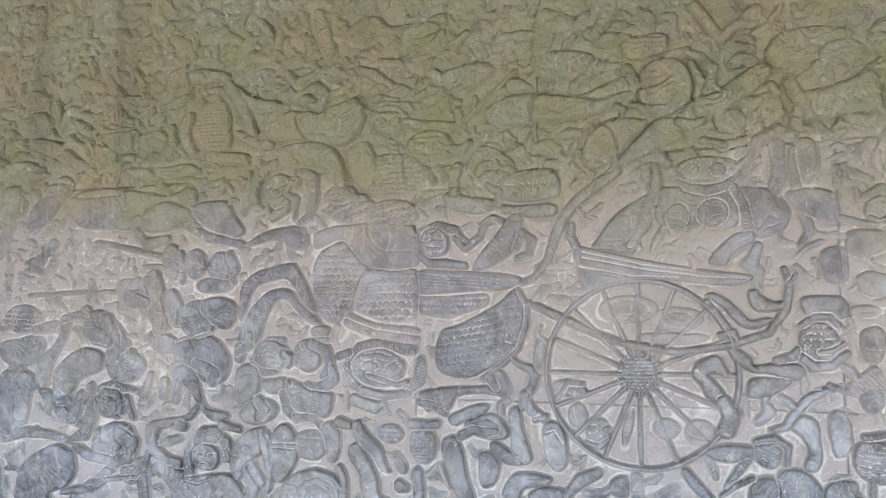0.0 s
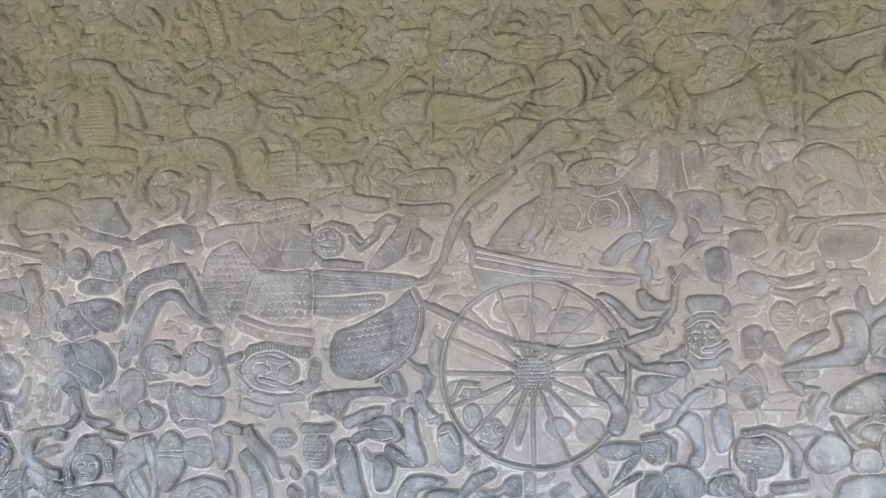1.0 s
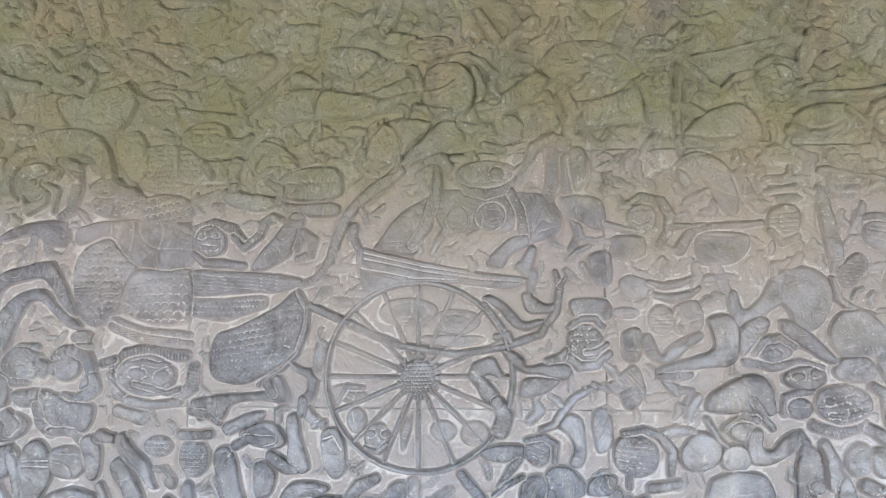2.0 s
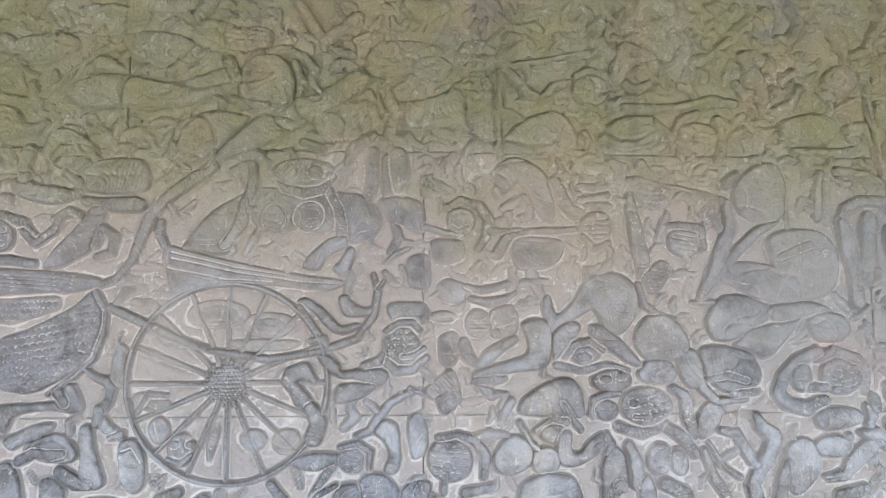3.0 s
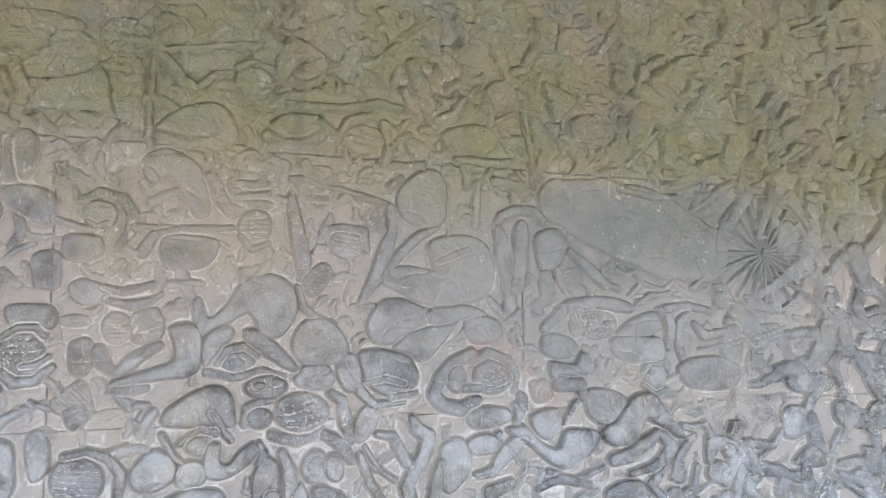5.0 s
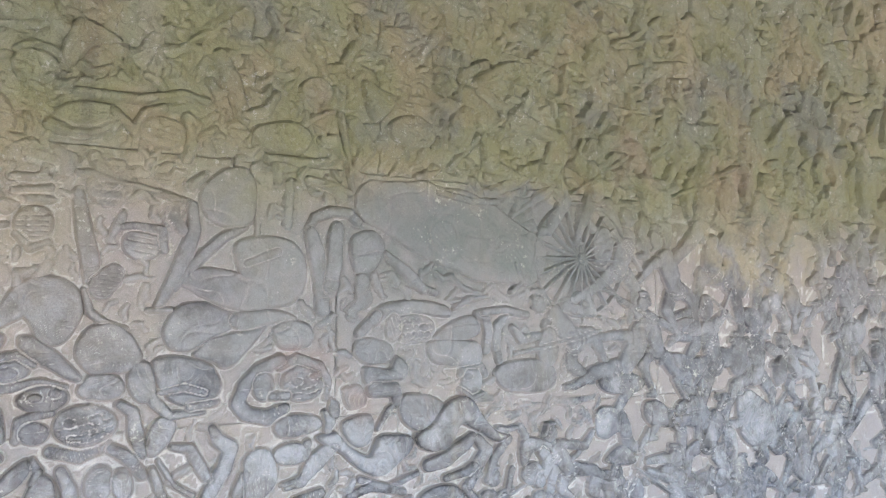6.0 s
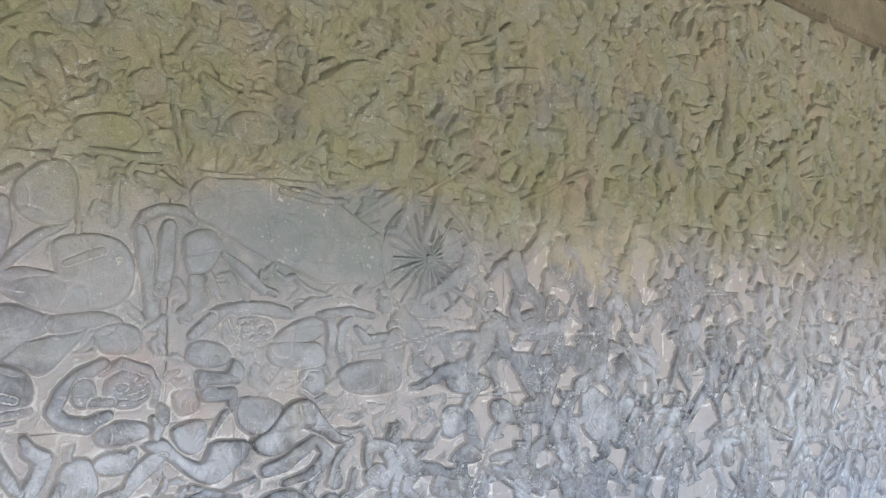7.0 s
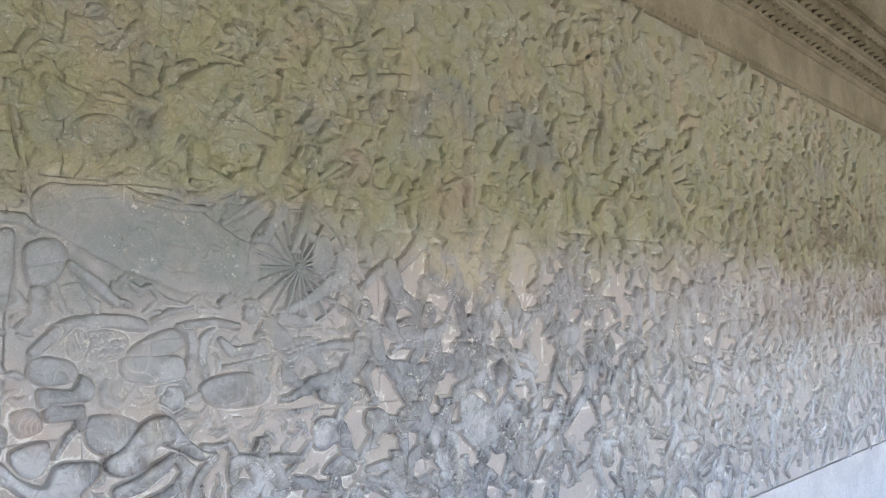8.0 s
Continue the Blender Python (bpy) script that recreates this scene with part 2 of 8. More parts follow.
def sheet(name, xs, zs, h, keep, back, material, heap=None):
    """A solid carved sheet: front at y = -h over the kept cells of a grid, closed by skirts back to y = back."""
    nx, nz = len(xs), len(zs)
    ids = np.arange(nx * nz).reshape(nx, nz)
    gx, gz = np.meshgrid(xs, zs, indexing="ij")
    front = np.stack([gx, -h, gz], -1).reshape(-1, 3)
    quads = np.stack([ids[:-1, :-1], ids[1:, :-1], ids[1:, 1:], ids[:-1, 1:]], -1)[keep]
    pad = np.zeros((nx + 1, nz + 1), bool)
    pad[1:-1, 1:-1] = keep
    mid, rims = pad[1:-1, 1:-1], []
    for side, (p, q) in zip((pad[:-2, 1:-1], pad[2:, 1:-1], pad[1:-1, :-2], pad[1:-1, 2:]),
                            (((0, 1), (0, 0)), ((1, 0), (1, 1)), ((0, 0), (1, 0)), ((1, 1), (0, 1)))):
        i, j = np.nonzero(mid & ~side)
        rims.append(np.stack([ids[i + p[0], j + p[1]], ids[i + q[0], j + q[1]]], -1))
    rims = np.concatenate(rims)
    rear = front.copy()
    rear[:, 1] = back
    far = rims + nx * nz
    quads = np.concatenate([quads, np.stack([rims[:, 1], rims[:, 0], far[:, 0], far[:, 1]], -1)])
    used, flat = np.unique(quads, return_inverse=True)
    verts = np.concatenate([front, rear])[used]
    flat = flat.reshape(-1)
    if heap is not None:
        heap.append((verts, flat))
        return None
    return raw_mesh(name, verts, flat, material)


def joined(name, heap, material):
    """One object out of many carved sheets."""
    starts = np.cumsum([0] + [len(v) for v, _ in heap])
    return raw_mesh(name, np.concatenate([v for v, _ in heap]), np.concatenate([f + k for (_, f), k in zip(heap, starts)]), material)


def raw_mesh(name, verts, flat, material):
    me = bpy.data.meshes.new(name)
    me.vertices.add(len(verts))
    me.vertices.foreach_set("co", verts.ravel())
    me.loops.add(len(flat))
    me.loops.foreach_set("vertex_index", flat.astype(np.int32))
    me.polygons.add(len(flat) // 4)
    me.polygons.foreach_set("loop_start", np.arange(0, len(flat), 4, dtype=np.int32))
    me.polygons.foreach_set("use_smooth", np.ones(len(flat) // 4, bool))
    me.update(calc_edges=True)
    me.materials.append(material)
    return new(name, me)


COVER = np.zeros((1700, 340), bool)  # the panel in centimetres, x from -4 m


MOAT = np.zeros((4250, 850))  # where the ground is cut back round a carving, in 4 mm cells


class Relief:
    """One carving in low relief, chiselled stroke by stroke; later strokes lie over earlier ones with a cut line round them."""

    def __init__(self, res=0.004, cut=0.0090, waver=1.0):
        self.strokes, self.res, self.cut, self.waver = [], res, cut, waver

    def limb(self, *pts, lift=0.016, tex=None):
        """A tapered limb through (x, z, half width) points."""
        self.strokes.append(("limb", pts, lift, tex))
        return self

    def blob(self, x, z, a, b, turn=0.0, lift=0.018, tex=None):
        """An oval swelling with half axes a, b."""
        self.strokes.append(("blob", (x, z, a, b, radians(turn)), lift, tex))
        return self

    def form(self, *pts, lift=0.014, tex=None):
        """A flat-faced body with a rounded outline that runs through the (x, z) points."""
        ring = []
        for k in range(len(pts)):
            p0, p1, p2, p3 = (Vector(pts[(k + i) % len(pts)]) for i in (-1, 0, 1, 2))
            for u in (0.0, 0.2, 0.4, 0.6, 0.8):
                ring.append(tuple(0.5 * (2 * p1 + (p2 - p0) * u + (2 * p0 - 5 * p1 + 4 * p2 - p3) * u ** 2 + (3 * p1 - p0 - 3 * p2 + p3) * u ** 3)))
        self.strokes.append(("form", tuple(ring), lift, tex))
        return self

    def groove(self, *pts, w=0.004, depth=0.006):
        """A cut line through (x, z) points."""
        self.strokes.append(("groove", pts, depth, w))
        return self

    def span(self, kind, p):
        """The lowest and highest corner of one stroke."""
        if kind == "blob":
            r = max(p[2], p[3])
            return (p[0] - r, p[1] - r), (p[0] + r, p[1] + r)
        pad = max(q[2] for q in p) if kind == "limb" else 0.0
        return (min(q[0] for q in p) - pad, min(q[1] for q in p) - pad), (max(q[0] for q in p) + pad, max(q[1] for q in p) + pad)

    def reach(self):
        spans = [self.span(kind, p) for kind, p, *_ in self.strokes]
        return np.min([a for a, _ in spans], 0) - 0.012, np.max([b for _, b in spans], 0) + 0.012

    def inside(self, kind, p, x, z):
        if kind == "limb":
            best = np.full(x.shape, -9.0)
            for (x0, z0, r0), (x1, z1, r1) in zip(p[:-1], p[1:]):
                dx, dz = x1 - x0, z1 - z0
                t = np.clip(((x - x0) * dx + (z - z0) * dz) / max(dx * dx + dz * dz, 1e-9), 0, 1)
                best = np.maximum(best, r0 + (r1 - r0) * t - np.hypot(x - x0 - t * dx, z - z0 - t * dz))
            return best
        if kind == "blob":
            cx, cz, a, b, w = p
            u, v = (x - cx) * math.cos(w) + (z - cz) * math.sin(w), (z - cz) * math.cos(w) - (x - cx) * math.sin(w)
            k = np.hypot(u / a, v / b)
            return (1 - k) * min(a, b)
        best = np.full(x.shape, 9.0)
        odd = np.zeros(x.shape, bool)
        for (x0, z0), (x1, z1) in zip(p if kind == "form" else p[:-1], p[1:] + p[:1]):
            dx, dz = x1 - x0, z1 - z0
            if kind == "form" and dz:
                odd ^= ((z0 > z) != (z1 > z)) & (x < x0 + dx * (z - z0) / dz)
            t = np.clip(((x - x0) * dx + (z - z0) * dz) / max(dx * dx + dz * dz, 1e-9), 0, 1)
            best = np.minimum(best, np.hypot(x - x0 - t * dx, z - z0 - t * dz))
        return np.where(odd, best, -best) if kind == "form" else best

    def done(self, name, label, category="relief carving", group="", parent=None, heap=None):
        lo, hi = self.reach()
        r = self.res
        xs = np.arange(lo[0], hi[0] + r, r)
        zs = np.arange(lo[1], hi[1] + r, r)
        x, z = np.meshgrid(xs, zs, indexing="ij")
        # a chiselled outline wavers
        wx = x + self.waver * (0.0014 * value_noise(x, z, 30, 3) + 0.0020 * value_noise(x, z, 11, 41))
        wz = z + self.waver * (0.0014 * value_noise(x, z, 30, 11) + 0.0020 * value_noise(x, z, 11, 47))
        high = min(max((0.5 * (lo[1] + hi[1]) - 1.85) / 0.35, 0), 1)
        low = min(max((1.45 - 0.5 * (lo[1] + hi[1])) / 0.2, 0), 1)
        wear = 0.78 + 0.22 * low if lo[0] < 2.9 else 0.95 - 0.15 * high  # washed shallow above, deep-cut low down
        wear -= 0.10 * high
        h_all = np.full(x.shape, -0.02)
        near_all = np.full(x.shape, -9.0)
        gx, gz, gwx, gwz = x, z, wx, wz
        for kind, p, lift, tex in self.strokes:
            (x0, z0), (x1, z1) = self.span(kind, p)
            win = (slice(max(int((x0 - lo[0]) / r) - 9, 0), int((x1 - lo[0]) / r) + 10), slice(max(int((z0 - lo[1]) / r) - 9, 0), int((z1 - lo[1]) / r) + 10))
            x, z, wx, wz, h, near = gx[win], gz[win], gwx[win], gwz[win], h_all[win], near_all[win]
            if kind == "blob":
                d = self.inside(kind, p, wx + 0.004 * self.waver * value_noise(x, z, 9, 51), wz + 0.004 * self.waver * value_noise(x, z, 9, 57))
            elif kind == "limb":
                d = self.inside(kind, p, wx, wz) + 0.001
            else:
                d = self.inside(kind, p, wx, wz)
            if kind == "groove":
                h -= lift * np.exp(-(d / tex) ** 2)
                continue
            lift *= (0.98 + 0.50 * high) * wear
            e = min(0.20 * lift, 0.0022) / wear
            full = 0.011 if kind == "form" else 0.015
            hs = lift * (0.76 * np.tanh(d / e) + 0.24 * np.tanh(np.maximum(d, 0) / full))
            hs = np.where(d < 0, d * 2.2, hs)
            if tex:
                kind2, turn, step, deep = tex
                w = radians(turn)
                u, v = x * math.cos(w) + z * math.sin(w), z * math.cos(w) - x * math.sin(w)
                u, v = u + 0.004 * value_noise(x, z, 12, 65) + 0.001 * value_noise(x, z, 45, 66), v + 0.004 * value_noise(x, z, 12, 67)
                deep = deep * np.clip(1.0 + 0.6 * value_noise(x, z, 13, 68), 0.5, 1.4)
                if kind2 == "lines":
                    pat = 0.5 + 0.5 * np.cos(2 * math.pi * u / step)
                else:
                    row = np.floor(v / step)
                    uu = (u / step + 0.5 * (row % 2)) % 1 - 0.5
                    vv = v / step - row
                    pat = np.exp(-((np.hypot(uu * 1.1, vv) - 0.62) / 0.13) ** 2)
                hs -= deep * pat * (d > 0.004)
            elif kind == "blob" and min(p[2], p[3]) > 0.03:
                hs -= 0.0016 * np.exp(-((d - 0.0105) / 0.0024) ** 2)
            if kind == "limb" and p[-1][2] > 0.007 and math.hypot(p[-1][0] - p[-2][0], p[-1][1] - p[-2][1]) > 3 * p[-1][2]:
                (x0, z0, _), (x1, z1, _) = p[-2:]
                span = math.hypot(x1 - x0, z1 - z0)
                along = ((wx - x0) * (x1 - x0) + (wz - z0) * (z1 - z0)) / span
                for gap in (0.020, 0.029):
                    hs -= 0.0032 * np.exp(-((along - span + gap) / 0.0022) ** 2) * (d > 0)
            slight = max(p[2], p[3]) < 0.03 if kind == "blob" else kind == "limb" and max(q[2] for q in p) < 0.012
            if slight and np.any(d > 0) and np.mean(h[d > 0] > 0.004) > 0.9:
                h += 0.0030 * np.clip(np.tanh(d / 0.003), 0, 1) - 0.0030 * np.exp(-(d / 0.0022) ** 2)
                near[...] = np.maximum(near, d)
                continue
            near[...] = np.maximum(near, d)
            h[...] = np.maximum(h - self.cut * np.exp(-(np.minimum(d, 0) / 0.0026) ** 2) * (d < 0.002), hs)
        x, z, h, near = gx, gz, h_all, near_all
        h += (worn(x, z) - (0.85 + 0.45 * high) * chased(x, z) + 0.0003 * value_noise(x, z, 110, 21)) * (h > 0)
        h = np.maximum(h, -0.006)
        live = h > -0.0055
        keep = live[:-1, :-1] | live[1:, :-1] | live[1:, 1:] | live[:-1, 1:]
        out = near > -0.02
        mi, mj = np.clip(((x[out] + 4) * 250).round().astype(int), 0, 4249), np.clip((z[out] * 250).round().astype(int), 0, 849)
        np.maximum.at(MOAT, (mi, mj), np.where(near[out] < 0, np.exp(-((near[out] + 0.001) / 0.0046) ** 2), 1.0))
        ci = np.clip(((x[h > 0.002] + 4) * 100).astype(int), 0, 1699)
        cj = np.clip((z[h > 0.002] * 100).astype(int), 0, 339)
        COVER[ci, cj] = True
        ob = sheet(name, xs, zs, h, keep, 0.012, STONE, heap)
        if heap is not None:
            return None
        if parent:
            ob.parent = parent
            return tagged(ob, label)
        return tagged(ob, label, category, group)


# ---- the gallery ----
WEST, EAST, SOUTH = -6.0, 16.0, -3.8
FOOT, HEAD = 0.545, 3.175


def slab(name, x0, x1, y0, y1, z0, z1, material, label=""):
    bm = bmesh.new()
    box(bm, x0, x1, y0, y1, z0, z1)
    return tagged(part(name, bm, material), label, kind="structure")


slab("floor", WEST, EAST, SOUTH - 0.6, 0.7, -0.25, 0.0, FLOOR, "worn grey sandstone gallery floor")
slab("ceiling", WEST, EAST, SOUTH - 0.4, 0.7, 4.75, 5.0, VAULT, "dark grey stone gallery vault")
slab("wall_south", WEST, EAST, SOUTH - 0.4, SOUTH, 2.15, 4.75, VAULT, "stone lintel wall over the gallery's open side")
slab("wall_west", WEST - 0.3, WEST, SOUTH - 0.4, 0.7, 0.0, 4.75, VAULT, "plain stone end wall of the gallery")
slab("wall_east", EAST, EAST + 0.3, SOUTH - 0.4, 0.7, 0.0, 4.75, VAULT, "plain stone end wall of the gallery")
# unseen terrace, added to bounce sunlight up onto the carved wall
slab("bounce_terrace", -30, 40, -16, SOUTH - 0.6, -0.9, -0.45, BOUNCE_STONE, "unseen pale sandstone terrace added outside the gallery to bounce sunlight up")
slab("ground", -400, 400, -400, 400, -1.4, -0.9, GRASS, "mown green lawn outside the gallery")

wall = slab("wall_north", WEST, EAST, 0.10, 0.70, 0.0, 4.75, VAULT, "long sandstone wall carved all over in low relief")

# ---- the chariot ----
def wheel(cx, cz, radius, spokes, parent, hub, rim_w, bar, lift, res=0.0024):
    ring = [(cx + radius * math.cos(a), cz + radius * math.sin(a), rim_w) for a in np.linspace(0, 2 * math.pi, 49)]
    top = new("wheel")
    top.parent = parent
    Relief(res, waver=0.25).limb(*ring, lift=lift).done("rim", "", parent=top)
    for k in range(spokes):
        a = 2 * math.pi * (k + 0.02 * math.sin(7 * k)) / spokes + math.pi / 2
        c, s = math.cos(a), math.sin(a)
        f = Relief(res, waver=0.25)
        f.limb((cx + 0.7 * hub * c, cz + 0.7 * hub * s, bar), (cx + 0.96 * radius * c, cz + 0.96 * radius * s, bar * 0.8), lift=lift * 0.9)
        f.groove((cx + hub * c, cz + hub * s), (cx + 0.94 * radius * c, cz + 0.94 * radius * s), w=0.0018, depth=0.004)
        f.done("spoke", "", parent=top)
    f = Relief(res, waver=0.25)
    f.blob(cx, cz, hub, hub, lift=lift * 1.15, tex=("scales", 0, 0.0085, 0.005))
    for k in range(22):
        a = 2 * math.pi * k / 22
        f.blob(cx + hub * math.cos(a), cz + hub * math.sin(a), 0.006, 0.006, lift=lift * 0.8)
    f.done("hub", "beaded round hub", parent=top)
    return top


chariot = tagged(new("chariot"), "war chariot with a spoked wheel carved in grey stone", "relief carving")
f = Relief(0.0024, waver=0.4)
f.form((0.446, 1.734), (0.506, 1.721), (0.617, 1.696), (0.736, 1.671), (0.858, 1.655), (0.855, 1.639), (0.812, 1.629), (0.696, 1.641), (0.602, 1.643), (0.513, 1.624), (0.462, 1.625), (0.443, 1.685), lift=0.014)
f.groove((0.463, 1.705), (0.616, 1.673), (0.749, 1.652), (0.851, 1.646), w=0.003)
f.groove((0.454, 1.682), (0.588, 1.657), (0.696, 1.650), w=0.003)
f.groove((0.463, 1.719), (0.616, 1.684), (0.736, 1.663), w=0.003)
f.done("floor_board", "", parent=chariot)
f = Relief(0.0024, waver=0.4)
f.limb((0.327, 1.588, 0.010), (0.487, 1.515, 0.009), (0.556, 1.490, 0.008), (0.691, 1.467, 0.008), (0.808, 1.486, 0.008), (0.897, 1.516, 0.009),
       (0.935, 1.570, 0.009), (0.946, 1.635, 0.009), (0.935, 1.668, 0.006), lift=0.017)
f.limb((0.946, 1.635, 0.006), (0.962, 1.655, 0.004), lift=0.015)
f.done("draught_pole", "", parent=chariot)
f = Relief(0.0024, waver=0.4)
f.limb((0.445, 1.735, 0.010), (0.432, 1.765, 0.011), (0.436, 1.79, 0.008), lift=0.018)
f.done("finial", "", parent=chariot)
wheel(0.598, 1.413, 0.232, 16, chariot, 0.050, 0.0054, 0.0044, 0.019)

far_chariot = tagged(new("chariot"), "small sun-like spoked chariot wheel carved in stone", "relief carving")
wheel(2.975, 1.765, 0.175, 20, far_chariot, 0.026, 0.0032, 0.0050, 0.021, 0.0032)

# ---- carvings, from the chariot outwards ----
f = Relief(0.0027)
f.blob(1.187, 2.201, 0.053, 0.05, 0, lift=0.014, tex=("scales", 0, 0.022, 0.004))
f.done("carved_fragment", "jagged worn limbs carved high on the wall")

f = Relief(0.0032)
f.limb((2.276, 1.889, 0.0585), (2.424, 1.86, 0.1002), (2.614, 1.805, 0.1140), (2.764, 1.761, 0.0816), lift=0.009)
f.done("carved_elephant", "smooth broad-backed elephant carved in grey stone")

f = Relief(0.0032)
f.limb((2.471, 1.933, 0.0119), (2.581, 1.915, 0.0121), (2.665, 1.919, 0.0105), lift=0.020)
f.done("carved_fragment", "ragged banners carved above the elephant")

f = Relief(0.0027)
f.form((-1.372, 1.046), (-1.325, 1.106), (-1.24, 1.143), (-1.171, 1.129), (-1.148, 1.071), (-1.18, 1.016), (-1.248, 0.99), (-1.255, 0.944), (-1.377, 0.934), lift=0.022)
f.done("carved_fragment", "smooth round shield carved in stone")

f = Relief(0.0027)
f.limb((-1.46, 1.161, 0.0193), (-1.364, 1.18, 0.0168), (-1.269, 1.174, 0.0144), (-1.176, 1.157, 0.0101), lift=0.014, tex=("lines", 90, 0.009, 0.003))
f.limb((-1.466, 1.294, 0.0474), (-1.438, 1.221, 0.0556), lift=0.014)
f.limb((-1.422, 1.406, 0.0258), (-1.37, 1.315, 0.0339), (-1.38, 1.223, 0.0254), lift=0.012)
f.done("carved_round_shield", "smooth round shield carved in stone")

f = Relief(0.0027)
f.limb((-0.936, 1.078, 0.0384), (-0.864, 1.099, 0.0303), lift=0.014, tex=("lines", 75, 0.01, 0.003))
f.limb((-0.889, 1.07, 0.0228), (-0.879, 1.004, 0.0189), lift=0.015)
f.limb((-0.866, 1.143, 0.0095), (-0.877, 1.095, 0.0114), (-0.914, 1.072, 0.0095), lift=0.017)
f.limb((-1.018, 1.079, 0.0176), (-1.06, 1.038, 0.0197), (-1.086, 1.016, 0.0118), lift=0.018)
f.limb((-1.081, 1.016, 0.0118), (-1.144, 1.008, 0.0120), (-1.198, 0.997, 0.0081), lift=0.018)
f.limb((-1.104, 1.032, 0.0059), (-1.017, 1.052, 0.0078), (-0.91, 1.067, 0.0057), lift=0.019)
f.form((-1.061, 1.198), (-1.009, 1.225), (-0.948, 1.221), (-0.913, 1.188), (-0.912, 1.13), (-0.94, 1.098), (-1.005, 1.104), (-1.032, 1.134), (-1.063, 1.142), lift=0.018)
f.limb((-1.061, 1.191, 0.0158), (-1.068, 1.149, 0.0178), (-1.007, 1.146, 0.0137), lift=0.017)
f.limb((-0.973, 1.192, 0.0214), (-0.93, 1.167, 0.0250), (-0.95, 1.125, 0.0231), (-0.984, 1.109, 0.0175), lift=0.02)
f.limb((-1.153, 1.148, 0.0141), (-1.107, 1.119, 0.0159), (-0.997, 1.105, 0.0175), lift=0.016, tex=("lines", 0, 0.008, 0.003))
f.limb((-1.158, 1.169, 0.0121), (-1.118, 1.185, 0.0200), (-1.098, 1.235, 0.0220), (-1.086, 1.285, 0.0180), (-1.056, 1.325, 0.0139), (-1.004, 1.34, 0.0138), (-0.956, 1.328, 0.0117), (-0.917, 1.322, 0.0077), lift=0.017, tex=("lines", 20, 0.009, 0.003))
f.blob(-1.031, 1.28, 0.0483, 0.0419, 0, lift=0.019)
f.blob(-1.04, 1.294, 0.0198, 0.0070, 0, lift=0.023)
f.blob(-1.032, 1.266, 0.0132, 0.0070, 0, lift=0.022)
f.limb((-1.06, 1.3, 0.0079), (-1.038, 1.322, 0.0099), (-0.994, 1.316, 0.0118), (-0.972, 1.289, 0.0097), (-0.975, 1.254, 0.0078), lift=0.021)
f.limb((-0.955, 1.304, 0.0117), (-0.945, 1.269, 0.0136), (-0.927, 1.239, 0.0077), lift=0.02, tex=("lines", 60, 0.008, 0.003))
f.blob(-0.99, 1.242, 0.0130, 0.0104, 0, lift=0.02)
f.done("carved_kneeling_warrior", "kneeling warrior with a banded helmet carved in stone")

f = Relief(0.0027)
f.limb((-1.17, 1.122, 0.0121), (-1.155, 1.074, 0.0100), lift=0.018)
f.done("carved_fragment", "kneeling warrior with a banded helmet carved in stone")

f = Relief(0.0027)
f.limb((-1.293, 1.31, 0.0125), (-1.236, 1.28, 0.0206), (-1.198, 1.238, 0.0245), (-1.133, 1.213, 0.0121), lift=0.016)
f.limb((-1.227, 1.28, 0.0103), (-1.181, 1.285, 0.0142), (-1.162, 1.257, 0.0121), (-1.113, 1.298, 0.0141), (-1.097, 1.334, 0.0120), lift=0.016)
f.limb((-1.136, 1.305, 0.0161), (-1.161, 1.229, 0.0182), lift=0.014)
f.done("carved_kneeling_warrior", "spread-armed fighter carved in pale rubbed stone")

f = Relief(0.0027)
f.form((-0.876, 1.214), (-0.839, 1.243), (-0.744, 1.257), (-0.693, 1.299), (-0.677, 1.29), (-0.712, 1.248), (-0.789, 1.221), (-0.826, 1.21), (-0.828, 1.162), (-0.787, 1.137), (-0.746, 1.13), (-0.749, 1.1), (-0.806, 1.106), (-0.861, 1.143), lift=0.02)
f.form((-0.853, 1.134), (-0.786, 1.111), (-0.717, 1.088), (-0.68, 1.074), (-0.625, 1.094), (-0.571, 1.091), (-0.528, 1.052), (-0.516, 1.002), (-0.746, 0.984), (-0.788, 1.044), (-0.843, 1.084), lift=0.019)
f.blob(-0.748, 1.228, 0.0224, 0.0184, 0, lift=0.022)
f.limb((-0.605, 1.237, 0.0144), (-0.55, 1.226, 0.0107), lift=0.017)
f.limb((-0.717, 1.088, 0.0147), (-0.718, 1.148, 0.0184), (-0.687, 1.193, 0.0164), (-0.635, 1.209, 0.0181), (-0.588, 1.185, 0.0161), (-0.591, 1.139, 0.0143), lift=0.018, tex=("lines", 10, 0.009, 0.003))
f.limb((-0.667, 1.201, 0.0291), (-0.628, 1.206, 0.0253), lift=0.018, tex=("lines", 100, 0.008, 0.003))
f.blob(-0.658, 1.142, 0.0475, 0.0428, 0, lift=0.022)
f.blob(-0.672, 1.151, 0.0139, 0.0066, 0, lift=0.025)
f.blob(-0.634, 1.15, 0.0118, 0.0066, 0, lift=0.025)
f.blob(-0.661, 1.122, 0.0178, 0.0066, 0, lift=0.025)
f.limb((-0.705, 1.109, 0.0091), (-0.721, 1.092, 0.0110), lift=0.021)
f.limb((-0.724, 1.075, 0.0073), (-0.684, 1.074, 0.0091), (-0.641, 1.087, 0.0072), lift=0.016, tex=("lines", 0, 0.007, 0.003))
f.done("carved_dancer", "high-kicking dancer with a ringed headdress carved in stone")

f = Relief(0.0027)
f.blob(-0.76, 1.039, 0.0122, 0.0100, 0, lift=0.023)
f.done("carved_fragment", "high-kicking dancer with a ringed headdress carved in stone")

